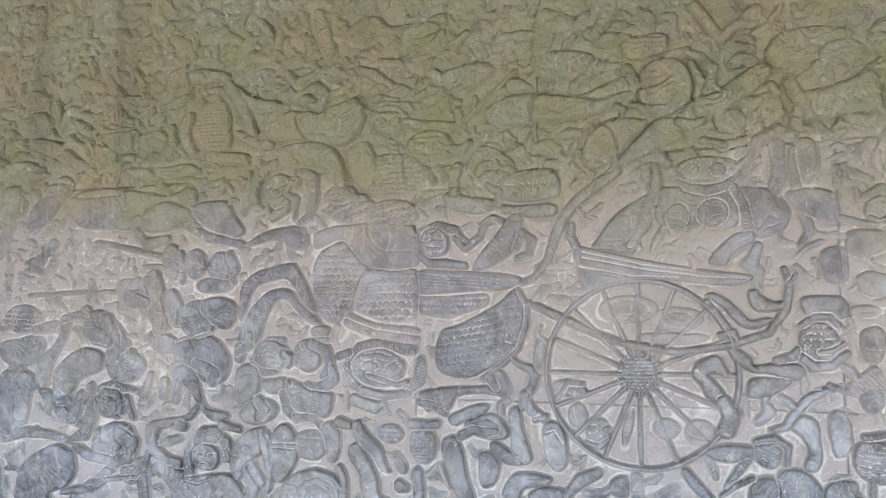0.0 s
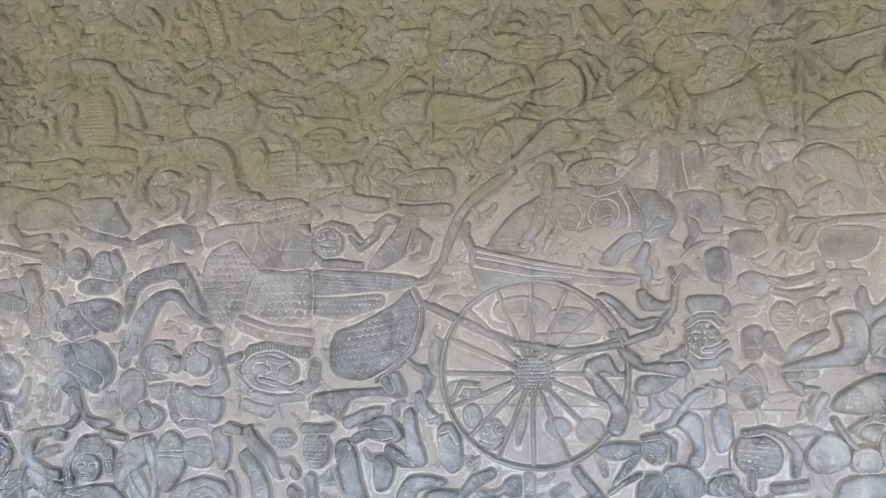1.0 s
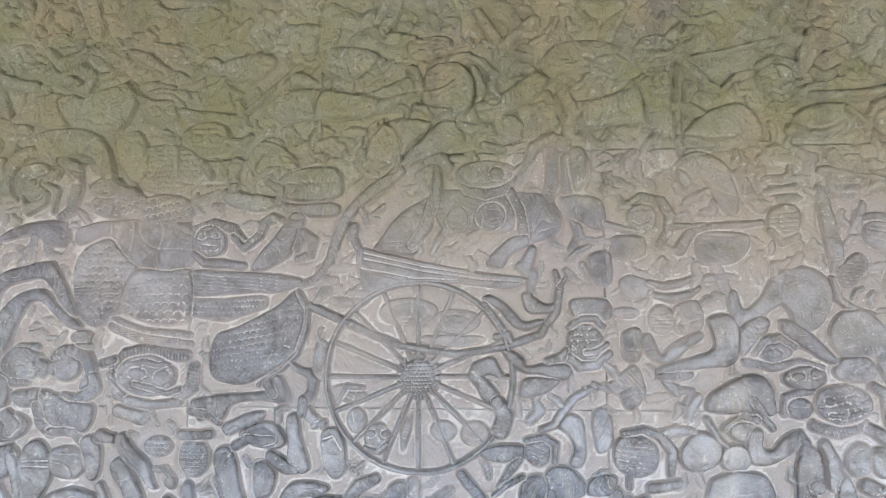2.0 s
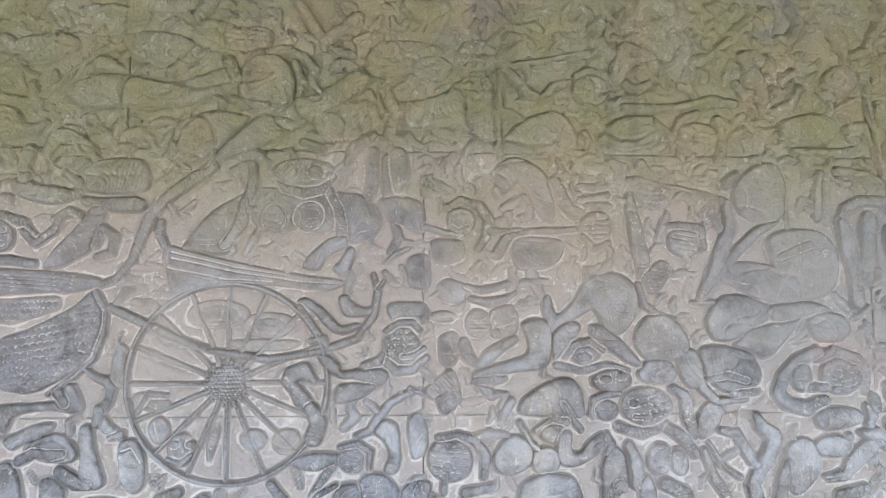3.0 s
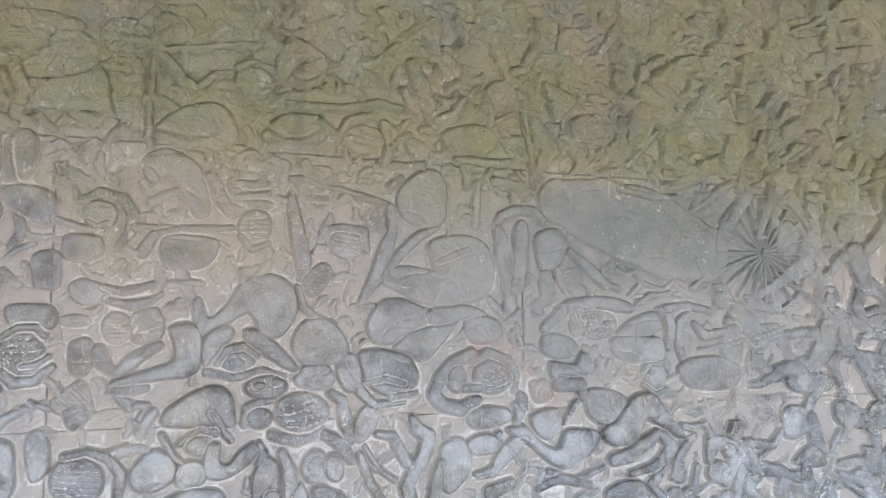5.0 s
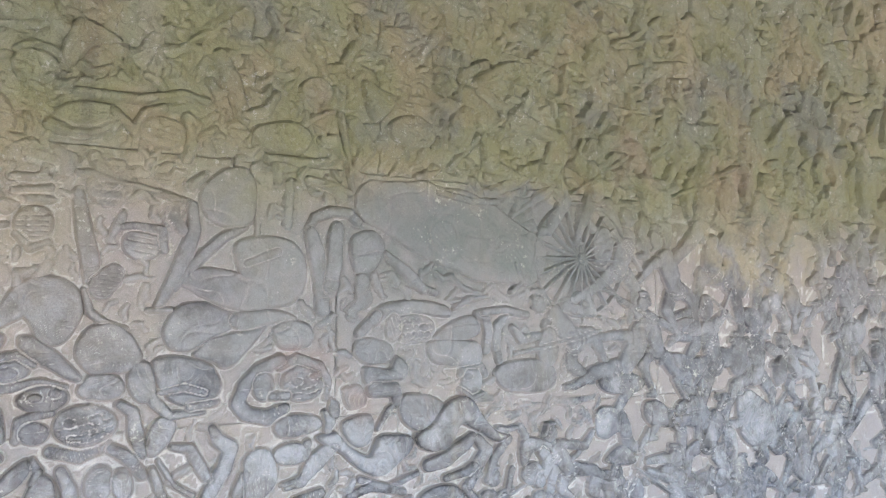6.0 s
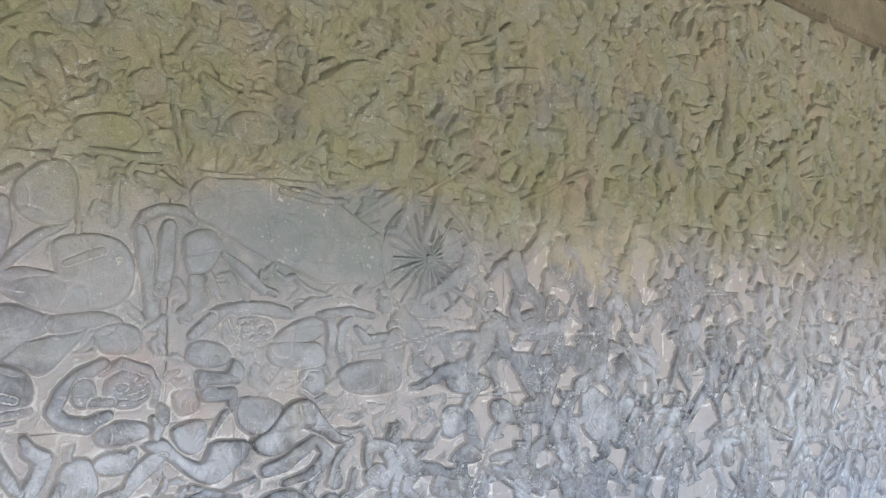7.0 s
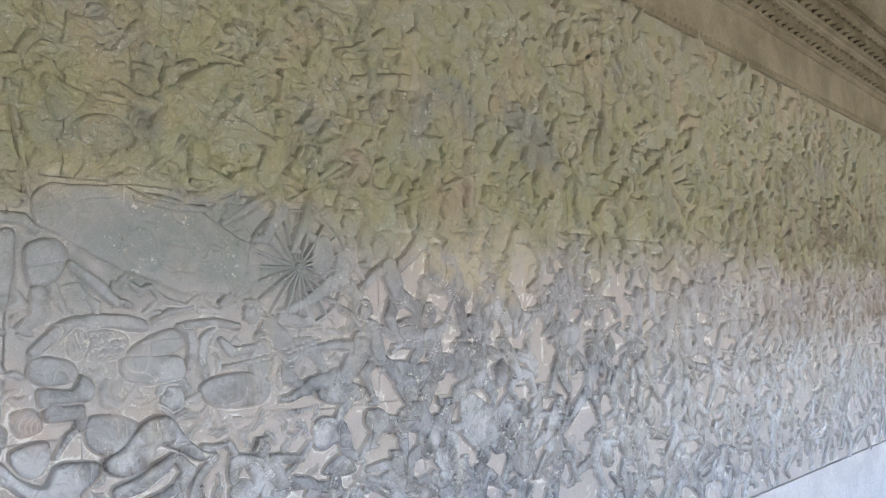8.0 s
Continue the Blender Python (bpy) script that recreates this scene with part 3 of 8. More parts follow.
f = Relief(0.0027)
f.blob(-0.699, 1.04, 0.0120, 0.0099, 0, lift=0.023)
f.done("carved_fragment", "high-kicking dancer with a ringed headdress carved in stone")

f = Relief(0.0027)
f.form((-0.576, 1.156), (-0.535, 1.214), (-0.474, 1.236), (-0.444, 1.215), (-0.447, 1.167), (-0.492, 1.145), (-0.525, 1.104), (-0.548, 1.077), (-0.571, 1.098), lift=0.018)
f.form((-0.429, 1.228), (-0.389, 1.249), (-0.356, 1.216), (-0.351, 1.156), (-0.38, 1.104), (-0.413, 1.08), (-0.435, 1.11), (-0.447, 1.157), lift=0.018)
f.limb((-0.467, 1.227, 0.0087), (-0.451, 1.166, 0.0139), (-0.439, 1.103, 0.0103), (-0.446, 1.058, 0.0069), lift=0.021)
f.limb((-0.51, 1.108, 0.0175), (-0.494, 1.064, 0.0192), (-0.509, 1.027, 0.0157), lift=0.017)
f.limb((-0.503, 1.125, 0.0123), (-0.468, 1.076, 0.0104), lift=0.014)
f.groove((-0.429, 1.193), (-0.355, 1.197), w=0.003)
f.groove((-0.425, 1.181), (-0.352, 1.181), w=0.003)
f.done("carved_seated_figure", "plump seated figure with a sword carved in stone")

f = Relief(0.0027)
f.form((-0.409, 1.042), (-0.384, 1.094), (-0.326, 1.126), (-0.265, 1.127), (-0.223, 1.108), (-0.209, 1.057), (-0.237, 1.024), (-0.397, 1.011), lift=0.018)
f.limb((-0.332, 1.045, 0.0118), (-0.322, 1.083, 0.0117), (-0.286, 1.098, 0.0117), (-0.248, 1.088, 0.0099), (-0.233, 1.061, 0.0082), lift=0.02, tex=("lines", 30, 0.008, 0.003))
f.blob(-0.275, 1.058, 0.0354, 0.0248, 0, lift=0.022)
f.limb((-0.22, 1.136, 0.0115), (-0.202, 1.103, 0.0098), (-0.206, 1.05, 0.0098), lift=0.018)
f.done("carved_crouching_warrior", "crouching warrior seen from behind carved in stone")

f = Relief(0.0027)
f.form((-0.733, 1.48), (-0.693, 1.501), (-0.625, 1.485), (-0.585, 1.435), (-0.588, 1.382), (-0.63, 1.351), (-0.682, 1.36), (-0.719, 1.406), lift=0.016)
f.form((-0.896, 1.492), (-0.846, 1.514), (-0.783, 1.49), (-0.757, 1.46), (-0.79, 1.442), (-0.857, 1.448), lift=0.016)
f.form((-0.918, 1.66), (-0.867, 1.688), (-0.833, 1.659), (-0.818, 1.59), (-0.796, 1.521), (-0.85, 1.503), (-0.889, 1.555), lift=0.016)
f.limb((-0.867, 1.674, 0.0252), (-0.84, 1.604, 0.0250), (-0.846, 1.52, 0.0230), lift=0.018)
f.limb((-0.798, 1.61, 0.0286), (-0.776, 1.555, 0.0322), lift=0.015)
f.form((-0.782, 1.476), (-0.725, 1.487), (-0.687, 1.42), (-0.711, 1.386), (-0.76, 1.415), lift=0.014)
f.form((-0.785, 1.394), (-0.74, 1.409), (-0.69, 1.373), (-0.682, 1.33), (-0.657, 1.287), (-0.59, 1.273), (-0.585, 1.254), (-0.652, 1.248), (-0.701, 1.299), (-0.73, 1.338), (-0.784, 1.36), lift=0.018)
f.limb((-0.699, 1.413, 0.0185), (-0.635, 1.384, 0.0219), (-0.646, 1.361, 0.0164), lift=0.017)
f.limb((-0.775, 1.35, 0.0187), (-0.778, 1.306, 0.0150), lift=0.013)
f.blob(-0.704, 1.545, 0.0689, 0.0578, 0, lift=0.015)
f.form((-0.699, 1.596), (-0.619, 1.612), (-0.568, 1.589), (-0.571, 1.542), (-0.602, 1.515), (-0.65, 1.535), lift=0.017)
f.limb((-0.951, 1.608, 0.0275), (-0.89, 1.597, 0.0194), lift=0.015)
f.groove((-0.782, 1.476), (-0.733, 1.487), (-0.673, 1.505), w=0.003)
f.done("carved_kneeling_warrior", "kneeling warriors with smooth thighs carved in pale stone")

f = Relief(0.0027)
f.form((-1.321, 1.408), (-1.257, 1.464), (-1.218, 1.526), (-1.21, 1.562), (-1.186, 1.555), (-1.198, 1.49), (-1.25, 1.409), (-1.284, 1.321), (-1.322, 1.327), lift=0.016)
f.form((-1.037, 1.427), (-0.977, 1.457), (-0.92, 1.447), (-0.889, 1.406), (-0.914, 1.364), (-0.974, 1.345), (-1.027, 1.364), lift=0.018)
f.form((-1.123, 1.562), (-1.064, 1.576), (-1.006, 1.544), (-0.951, 1.474), (-0.972, 1.443), (-1.015, 1.428), (-1.056, 1.463), (-1.107, 1.512), lift=0.015)
f.limb((-1.041, 1.541, 0.0260), (-1.009, 1.491, 0.0257), (-1.016, 1.431, 0.0277), lift=0.018)
f.limb((-1.123, 1.569, 0.0203), (-1.084, 1.491, 0.0262), (-1.03, 1.473, 0.0199), lift=0.016)
f.groove((-1.169, 1.461), (-1.097, 1.476), (-1.039, 1.463), w=0.003)
f.limb((-1.218, 1.544, 0.0124), (-1.145, 1.562, 0.0102), lift=0.013)
f.done("carved_kneeling_warrior", "kneeling warriors with smooth thighs carved in pale stone")

f = Relief(0.0027)
f.form((-1.24, 1.391), (-1.164, 1.447), (-1.083, 1.452), (-1.046, 1.42), (-1.063, 1.381), (-1.138, 1.354), (-1.177, 1.303), (-1.237, 1.294), (-1.248, 1.337), lift=0.017)
f.done("carved_fragment", "kneeling warriors with smooth thighs carved in pale stone")

f = Relief(0.0027)
f.limb((-0.821, 1.353, 0.0170), (-0.824, 1.315, 0.0151), lift=0.013)
f.done("carved_fragment", "kneeling warriors with smooth thighs carved in pale stone")

f = Relief(0.0027)
f.limb((-0.872, 1.375, 0.0115), (-0.895, 1.313, 0.0154), lift=0.013)
f.done("carved_fragment", "kneeling warriors with smooth thighs carved in pale stone")

f = Relief(0.0027)
f.blob(-1.389, 1.544, 0.0825, 0.0484, 0, lift=0.013, tex=("scales", 0, 0.016, 0.0035))
f.form((-1.401, 1.48), (-1.33, 1.499), (-1.29, 1.463), (-1.326, 1.408), (-1.397, 1.388), (-1.471, 1.405), (-1.474, 1.468), lift=0.014)
f.limb((-1.33, 1.511, 0.0169), (-1.255, 1.522, 0.0188), (-1.212, 1.508, 0.0124), lift=0.014)
f.done("carved_warrior", "weathered crouching fighter carved beside the kneeling pair")

f = Relief(0.0027)
f.form((-1.469, 1.368), (-1.392, 1.381), (-1.328, 1.357), (-1.322, 1.317), (-1.393, 1.296), (-1.466, 1.301), lift=0.014)
f.done("carved_fragment", "weathered crouching fighter carved beside the kneeling pair")

f = Relief(0.0027)
f.limb((-1.368, 1.622, 0.0064), (-1.125, 1.631, 0.0061), (-0.904, 1.632, 0.0059), lift=0.013)
f.done("carved_fragment", "long level spear shaft carved in stone")

f = Relief(0.0027)
f.limb((-0.902, 1.709, 0.0059), (-0.738, 1.703, 0.0094), (-0.653, 1.701, 0.0056), lift=0.014)
f.done("carved_fragment", "long level spear shaft carved in stone")

f = Relief(0.0027)
f.blob(-0.71, 1.712, 0.0408, 0.0447, 0, lift=0.016)
f.limb((-0.768, 1.748, 0.0114), (-0.755, 1.703, 0.0133), (-0.762, 1.662, 0.0095), lift=0.017, tex=("lines", 70, 0.008, 0.003))
f.limb((-0.801, 1.746, 0.0307), (-0.796, 1.693, 0.0268), lift=0.015, tex=("lines", 80, 0.009, 0.003))
f.done("carved_helmeted_spearman", "two helmeted heads facing one another carved in stone")

f = Relief(0.0027)
f.blob(-0.625, 1.7, 0.0398, 0.0475, 0, lift=0.016, tex=("lines", 80, 0.01, 0.003))
f.limb((-0.59, 1.74, 0.0110), (-0.57, 1.699, 0.0128), (-0.581, 1.656, 0.0109), lift=0.018, tex=("lines", 60, 0.008, 0.003))
f.blob(-0.644, 1.646, 0.0639, 0.0237, 0, lift=0.013)
f.done("carved_helmeted_spearman", "two helmeted heads facing one another carved in stone")

f = Relief(0.0027)
f.limb((-0.503, 1.417, 0.0142), (-0.485, 1.457, 0.0159), (-0.451, 1.48, 0.0141), (-0.406, 1.484, 0.0104), lift=0.017, tex=("lines", 60, 0.007, 0.003))
f.blob(-0.443, 1.441, 0.0600, 0.0472, 0, lift=0.019)
f.blob(-0.402, 1.439, 0.0167, 0.0081, 0, lift=0.022)
f.limb((-0.395, 1.448, 0.0087), (-0.372, 1.433, 0.0086), (-0.391, 1.413, 0.0069), lift=0.02)
f.blob(-0.426, 1.415, 0.0187, 0.0065, 0, lift=0.022)
f.limb((-0.507, 1.41, 0.0106), (-0.476, 1.392, 0.0123), (-0.431, 1.393, 0.0087), lift=0.018, tex=("lines", 10, 0.007, 0.003))
f.blob(-0.282, 1.511, 0.0305, 0.0192, 0, lift=0.016, tex=("lines", 90, 0.006, 0.003))
f.blob(-0.282, 1.488, 0.0323, 0.0096, 0, lift=0.017)
f.blob(-0.327, 1.443, 0.0435, 0.0480, 0, lift=0.019)
f.blob(-0.347, 1.456, 0.0091, 0.0064, 0, lift=0.022)
f.limb((-0.361, 1.442, 0.0069), (-0.361, 1.42, 0.0086), lift=0.02)
f.limb((-0.307, 1.479, 0.0119), (-0.264, 1.457, 0.0152), (-0.253, 1.413, 0.0151), (-0.274, 1.384, 0.0118), lift=0.019, tex=("lines", 20, 0.007, 0.003))
f.limb((-0.246, 1.41, 0.0100), (-0.242, 1.378, 0.0134), (-0.292, 1.348, 0.0152), (-0.328, 1.36, 0.0102), lift=0.018, tex=("lines", 70, 0.007, 0.003))
f.form((-0.561, 1.396), (-0.526, 1.413), (-0.484, 1.401), (-0.479, 1.343), (-0.505, 1.296), (-0.543, 1.288), (-0.563, 1.33), lift=0.018)
f.form((-0.472, 1.366), (-0.401, 1.377), (-0.397, 1.339), (-0.453, 1.331), lift=0.015)
f.form((-0.543, 1.275), (-0.513, 1.306), (-0.456, 1.317), (-0.419, 1.293), (-0.43, 1.26), (-0.478, 1.242), (-0.524, 1.247), lift=0.018)
f.limb((-0.483, 1.313, 0.0141), (-0.456, 1.285, 0.0174), (-0.471, 1.268, 0.0140), lift=0.019)
f.form((-0.394, 1.371), (-0.353, 1.369), (-0.313, 1.348), (-0.249, 1.343), (-0.245, 1.306), (-0.27, 1.27), (-0.327, 1.271), (-0.382, 1.301), lift=0.016)
f.limb((-0.401, 1.329, 0.0155), (-0.389, 1.288, 0.0155), (-0.363, 1.266, 0.0137), lift=0.015)
f.limb((-0.363, 1.27, 0.0102), (-0.298, 1.269, 0.0118), (-0.28, 1.245, 0.0100), lift=0.016, tex=("lines", 30, 0.006, 0.003))
f.form((-0.363, 1.216), (-0.305, 1.234), (-0.266, 1.211), (-0.262, 1.177), (-0.297, 1.15), (-0.351, 1.159), lift=0.015)
f.form((-0.28, 1.251), (-0.242, 1.265), (-0.22, 1.226), (-0.223, 1.161), (-0.248, 1.15), (-0.266, 1.192), lift=0.018)
f.limb((-0.227, 1.26, 0.0166), (-0.193, 1.255, 0.0131), lift=0.019)
f.done("carved_wrestler", "two wrestlers face to face with plumed caps carved in stone")

f = Relief(0.0027)
f.limb((-0.193, 1.43, 0.0149), (-0.159, 1.468, 0.0148), (-0.111, 1.478, 0.0147), (-0.05, 1.466, 0.0144), (-0.004, 1.461, 0.0127), lift=0.018, tex=("lines", 0, 0.009, 0.003))
f.limb((-0.197, 1.414, 0.0149), (-0.183, 1.367, 0.0148), (-0.152, 1.353, 0.0114), lift=0.018, tex=("lines", 40, 0.009, 0.003))
f.limb((0.019, 1.434, 0.0142), (0.016, 1.385, 0.0157), (-0.017, 1.36, 0.0127), lift=0.017, tex=("lines", 70, 0.008, 0.003))
f.blob(-0.104, 1.416, 0.0781, 0.0525, 0, lift=0.018)
f.blob(-0.126, 1.422, 0.0239, 0.0155, 0, lift=0.023)
f.blob(-0.06, 1.411, 0.0268, 0.0215, 0, lift=0.023)
f.limb((-0.134, 1.394, 0.0065), (-0.097, 1.385, 0.0081), (-0.05, 1.371, 0.0064), (-0.017, 1.378, 0.0063), lift=0.022)
f.limb((-0.148, 1.443, 0.0066), (-0.111, 1.45, 0.0081), (-0.073, 1.441, 0.0064), (-0.043, 1.445, 0.0064), lift=0.022)
f.limb((-0.228, 1.442, 0.0100), (-0.193, 1.452, 0.0116), lift=0.017)
f.limb((-0.152, 1.35, 0.0131), (-0.09, 1.339, 0.0097), (-0.017, 1.348, 0.0095), lift=0.015)
f.limb((-0.179, 1.324, 0.0164), (-0.117, 1.305, 0.0162), (-0.097, 1.315, 0.0097), lift=0.015)
f.done("carved_lion_head", "curly lion demon head with bared teeth carved in stone")

f = Relief(0.0027)
f.form((-0.182, 1.256), (-0.158, 1.269), (-0.131, 1.233), (-0.097, 1.202), (-0.077, 1.148), (-0.067, 1.131), (-0.09, 1.132), (-0.124, 1.176), (-0.161, 1.204), lift=0.019)
f.form((-0.189, 1.197), (-0.158, 1.207), (-0.131, 1.166), (-0.103, 1.116), (-0.093, 1.069), (-0.05, 1.054), (-0.134, 1.047), (-0.158, 1.119), (-0.185, 1.16), lift=0.019)
f.done("carved_walking_figure", "pair of striding legs with ankle rings carved in stone")

f = Relief(0.0027)
f.blob(0.025, 1.208, 0.0389, 0.0508, 0, lift=0.014, tex=("lines", 90, 0.009, 0.003))
f.limb((-0.007, 1.264, 0.0126), (0.064, 1.267, 0.0124), lift=0.014)
f.done("carved_walking_figure", "pair of striding legs with ankle rings carved in stone")

f = Relief(0.0027)
f.blob(-0.034, 1.145, 0.0148, 0.0180, 0, lift=0.014)
f.done("carved_fragment", "pair of striding legs with ankle rings carved in stone")

f = Relief(0.0027)
f.limb((-0.04, 1.096, 0.0189), (-0.024, 1.092, 0.0125), lift=0.014)
f.done("carved_fragment", "pair of striding legs with ankle rings carved in stone")

f = Relief(0.0027)
f.limb((0.012, 1.133, 0.0156), (0.018, 1.059, 0.0171), lift=0.015)
f.done("carved_fragment", "pair of striding legs with ankle rings carved in stone")

f = Relief(0.0027)
f.blob(-0.067, 1.234, 0.0367, 0.0273, 0, lift=0.011, tex=("scales", 0, 0.012, 0.0035))
f.done("carved_fragment", "pair of striding legs with ankle rings carved in stone")

f = Relief(0.0027)
f.form((-0.549, 1.629), (-0.519, 1.672), (-0.469, 1.694), (-0.383, 1.709), (-0.357, 1.692), (-0.301, 1.584), (-0.308, 1.562), (-0.337, 1.588), (-0.39, 1.66), (-0.446, 1.657), (-0.499, 1.638), (-0.529, 1.575), (-0.555, 1.542), lift=0.016)
f.form((-0.562, 1.479), (-0.54, 1.539), (-0.494, 1.598), (-0.445, 1.631), (-0.389, 1.634), (-0.348, 1.594), (-0.293, 1.552), (-0.282, 1.53), (-0.337, 1.546), (-0.396, 1.604), (-0.43, 1.598), (-0.463, 1.545), (-0.489, 1.486), (-0.531, 1.456), lift=0.017)
f.limb((-0.55, 1.459, 0.0215), (-0.553, 1.433, 0.0161), lift=0.017)
f.limb((-0.516, 1.502, 0.0125), (-0.523, 1.469, 0.0143), (-0.558, 1.446, 0.0108), lift=0.016)
f.done("carved_rearing_horse", "forelegs of the rearing horse carved in stone")

f = Relief(0.0027)
f.form((0.007, 1.676), (0.098, 1.677), (0.209, 1.669), (0.292, 1.659), (0.303, 1.635), (0.239, 1.624), (0.114, 1.616), (0.013, 1.614), lift=0.015, tex=("lines", 85, 0.009, 0.003))
f.form((0.078, 1.513), (0.132, 1.535), (0.239, 1.591), (0.288, 1.629), (0.315, 1.6), (0.323, 1.541), (0.298, 1.483), (0.237, 1.435), (0.16, 1.395), (0.081, 1.405), (0.062, 1.45), lift=0.019, tex=("scales", 8, 0.017, 0.0035))
f.limb((0.294, 1.626, 0.0060), (0.318, 1.585, 0.0059), (0.317, 1.527, 0.0059), (0.292, 1.471, 0.0059), (0.247, 1.429, 0.0060), (0.191, 1.39, 0.0060), lift=0.02)
f.limb((0.023, 1.586, 0.0254), (0.098, 1.577, 0.0281), (0.193, 1.6, 0.0183), lift=0.014, tex=("scales", 0, 0.014, 0.0035))
f.form((0.013, 1.343), (0.035, 1.359), (0.112, 1.37), (0.16, 1.371), (0.219, 1.379), (0.231, 1.414), (0.252, 1.409), (0.273, 1.363), (0.258, 1.345), (0.191, 1.352), (0.125, 1.341), (0.106, 1.31), (0.083, 1.291), (0.064, 1.312), (0.035, 1.301), lift=0.017)
f.limb((0.016, 1.325, 0.0094), (0.055, 1.32, 0.0109), (0.087, 1.295, 0.0077), lift=0.018, tex=("lines", 40, 0.007, 0.003))
f.limb((0.216, 1.391, 0.0135), (0.231, 1.37, 0.0105), lift=0.019)
f.form((-0.309, 1.691), (-0.284, 1.739), (-0.223, 1.763), (-0.167, 1.749), (-0.135, 1.697), (-0.152, 1.634), (-0.194, 1.562), (-0.24, 1.536), (-0.283, 1.555), (-0.308, 1.62), lift=0.014, tex=("scales", 0, 0.017, 0.0035))
f.form((-0.152, 1.666), (-0.118, 1.687), (0.007, 1.679), (0.01, 1.556), (-0.067, 1.537), (-0.152, 1.562), (-0.18, 1.587), lift=0.013, tex=("scales", 0, 0.022, 0.0035))
f.limb((-0.197, 1.555, 0.0067), (-0.118, 1.524, 0.0082), (0.006, 1.513, 0.0079), lift=0.016, tex=("lines", 90, 0.006, 0.003))
f.limb((-0.201, 1.537, 0.0100), (-0.118, 1.506, 0.0114), (0.006, 1.491, 0.0095), lift=0.015, tex=("lines", 90, 0.006, 0.003))
f.form((-0.295, 1.798), (-0.153, 1.815), (0, 1.8), (0.007, 1.694), (-0.135, 1.697), (-0.216, 1.773), (-0.302, 1.749), lift=0.01)
f.done("carved_horse", "horse in scaled armour cloths carved in stone")

f = Relief(0.0027)
f.limb((0.271, 1.45, 0.0045), (0.298, 1.427, 0.0074), (0.322, 1.419, 0.0117), (0.333, 1.405, 0.0117), (0.327, 1.373, 0.0102), (0.309, 1.344, 0.0117), (0.326, 1.313, 0.0131), (0.358, 1.291, 0.0101), lift=0.019)
f.limb((0.309, 1.353, 0.0132), (0.303, 1.324, 0.0103), lift=0.017)
f.limb((0.335, 1.29, 0.0073), (0.361, 1.3, 0.0072), lift=0.018)
f.done("carved_leaping_figure", "small clenched arm and bent leg carved beside the wheel")

f = Relief(0.0027)
f.form((0.266, 1.311), (0.294, 1.32), (0.305, 1.266), (0.319, 1.221), (0.325, 1.187), (0.298, 1.174), (0.268, 1.187), (0.272, 1.236), lift=0.018)
f.limb((0.229, 1.216, 0.0148), (0.265, 1.19, 0.0176), (0.289, 1.185, 0.0117), lift=0.016)
f.done("carved_fallen_warrior", "bent leg and fallen bodies carved below the horse")

f = Relief(0.0027)
f.form((0.143, 1.27), (0.184, 1.296), (0.236, 1.295), (0.266, 1.259), (0.248, 1.235), (0.19, 1.237), (0.159, 1.248), lift=0.015)
f.limb((0.131, 1.237, 0.0107), (0.168, 1.257, 0.0121), (0.208, 1.253, 0.0120), (0.233, 1.257, 0.0089), lift=0.017, tex=("lines", 70, 0.007, 0.003))
f.form((0.077, 1.217), (0.112, 1.239), (0.14, 1.206), (0.152, 1.142), (0.173, 1.071), (0.129, 1.068), (0.099, 1.138), lift=0.016)
f.done("carved_fallen_warrior", "bent leg and fallen bodies carved below the horse")

f = Relief(0.0027)
f.form((0.096, 1.286), (0.131, 1.305), (0.175, 1.322), (0.209, 1.32), (0.19, 1.293), (0.143, 1.276), (0.112, 1.263), lift=0.014)
f.done("carved_fragment", "bent leg and fallen bodies carved below the horse")

f = Relief(0.0027)
f.form((0.243, 1.091), (0.271, 1.147), (0.324, 1.159), (0.376, 1.145), (0.356, 1.124), (0.303, 1.112), (0.288, 1.08), lift=0.016)
f.done("carved_fragment", "bent leg and fallen bodies carved below the horse")

f = Relief(0.0027)
f.form((0.317, 1.09), (0.341, 1.12), (0.396, 1.122), (0.427, 1.099), lift=0.016)
f.limb((0.416, 1.109, 0.0085), (0.451, 1.148, 0.0168), (0.49, 1.167, 0.0125), lift=0.017)
f.done("carved_fallen_warrior", "bent leg and fallen bodies carved below the horse")

f = Relief(0.0027)
f.form((0.355, 1.274), (0.387, 1.287), (0.413, 1.254), (0.417, 1.187), (0.388, 1.163), (0.36, 1.195), lift=0.013)
f.groove((0.355, 1.257), (0.384, 1.267), (0.407, 1.234), w=0.003)
f.done("carved_fallen_warrior", "bent leg and fallen bodies carved below the horse")

f = Relief(0.0027)
f.form((0.183, 1.193), (0.214, 1.204), (0.241, 1.171), (0.225, 1.121), (0.189, 1.113), lift=0.014)
f.done("carved_fragment", "bent leg and fallen bodies carved below the horse")

f = Relief(0.0027)
f.blob(0.423, 1.371, 0.0431, 0.0227, -10, lift=0.009, tex=("lines", 70, 0.008, 0.003))
f.limb((0.391, 1.347, 0.0057), (0.418, 1.39, 0.0071), (0.458, 1.386, 0.0057), lift=0.01)
f.done("carved_mask", "demon mask and ribbed fans carved behind the wheel")

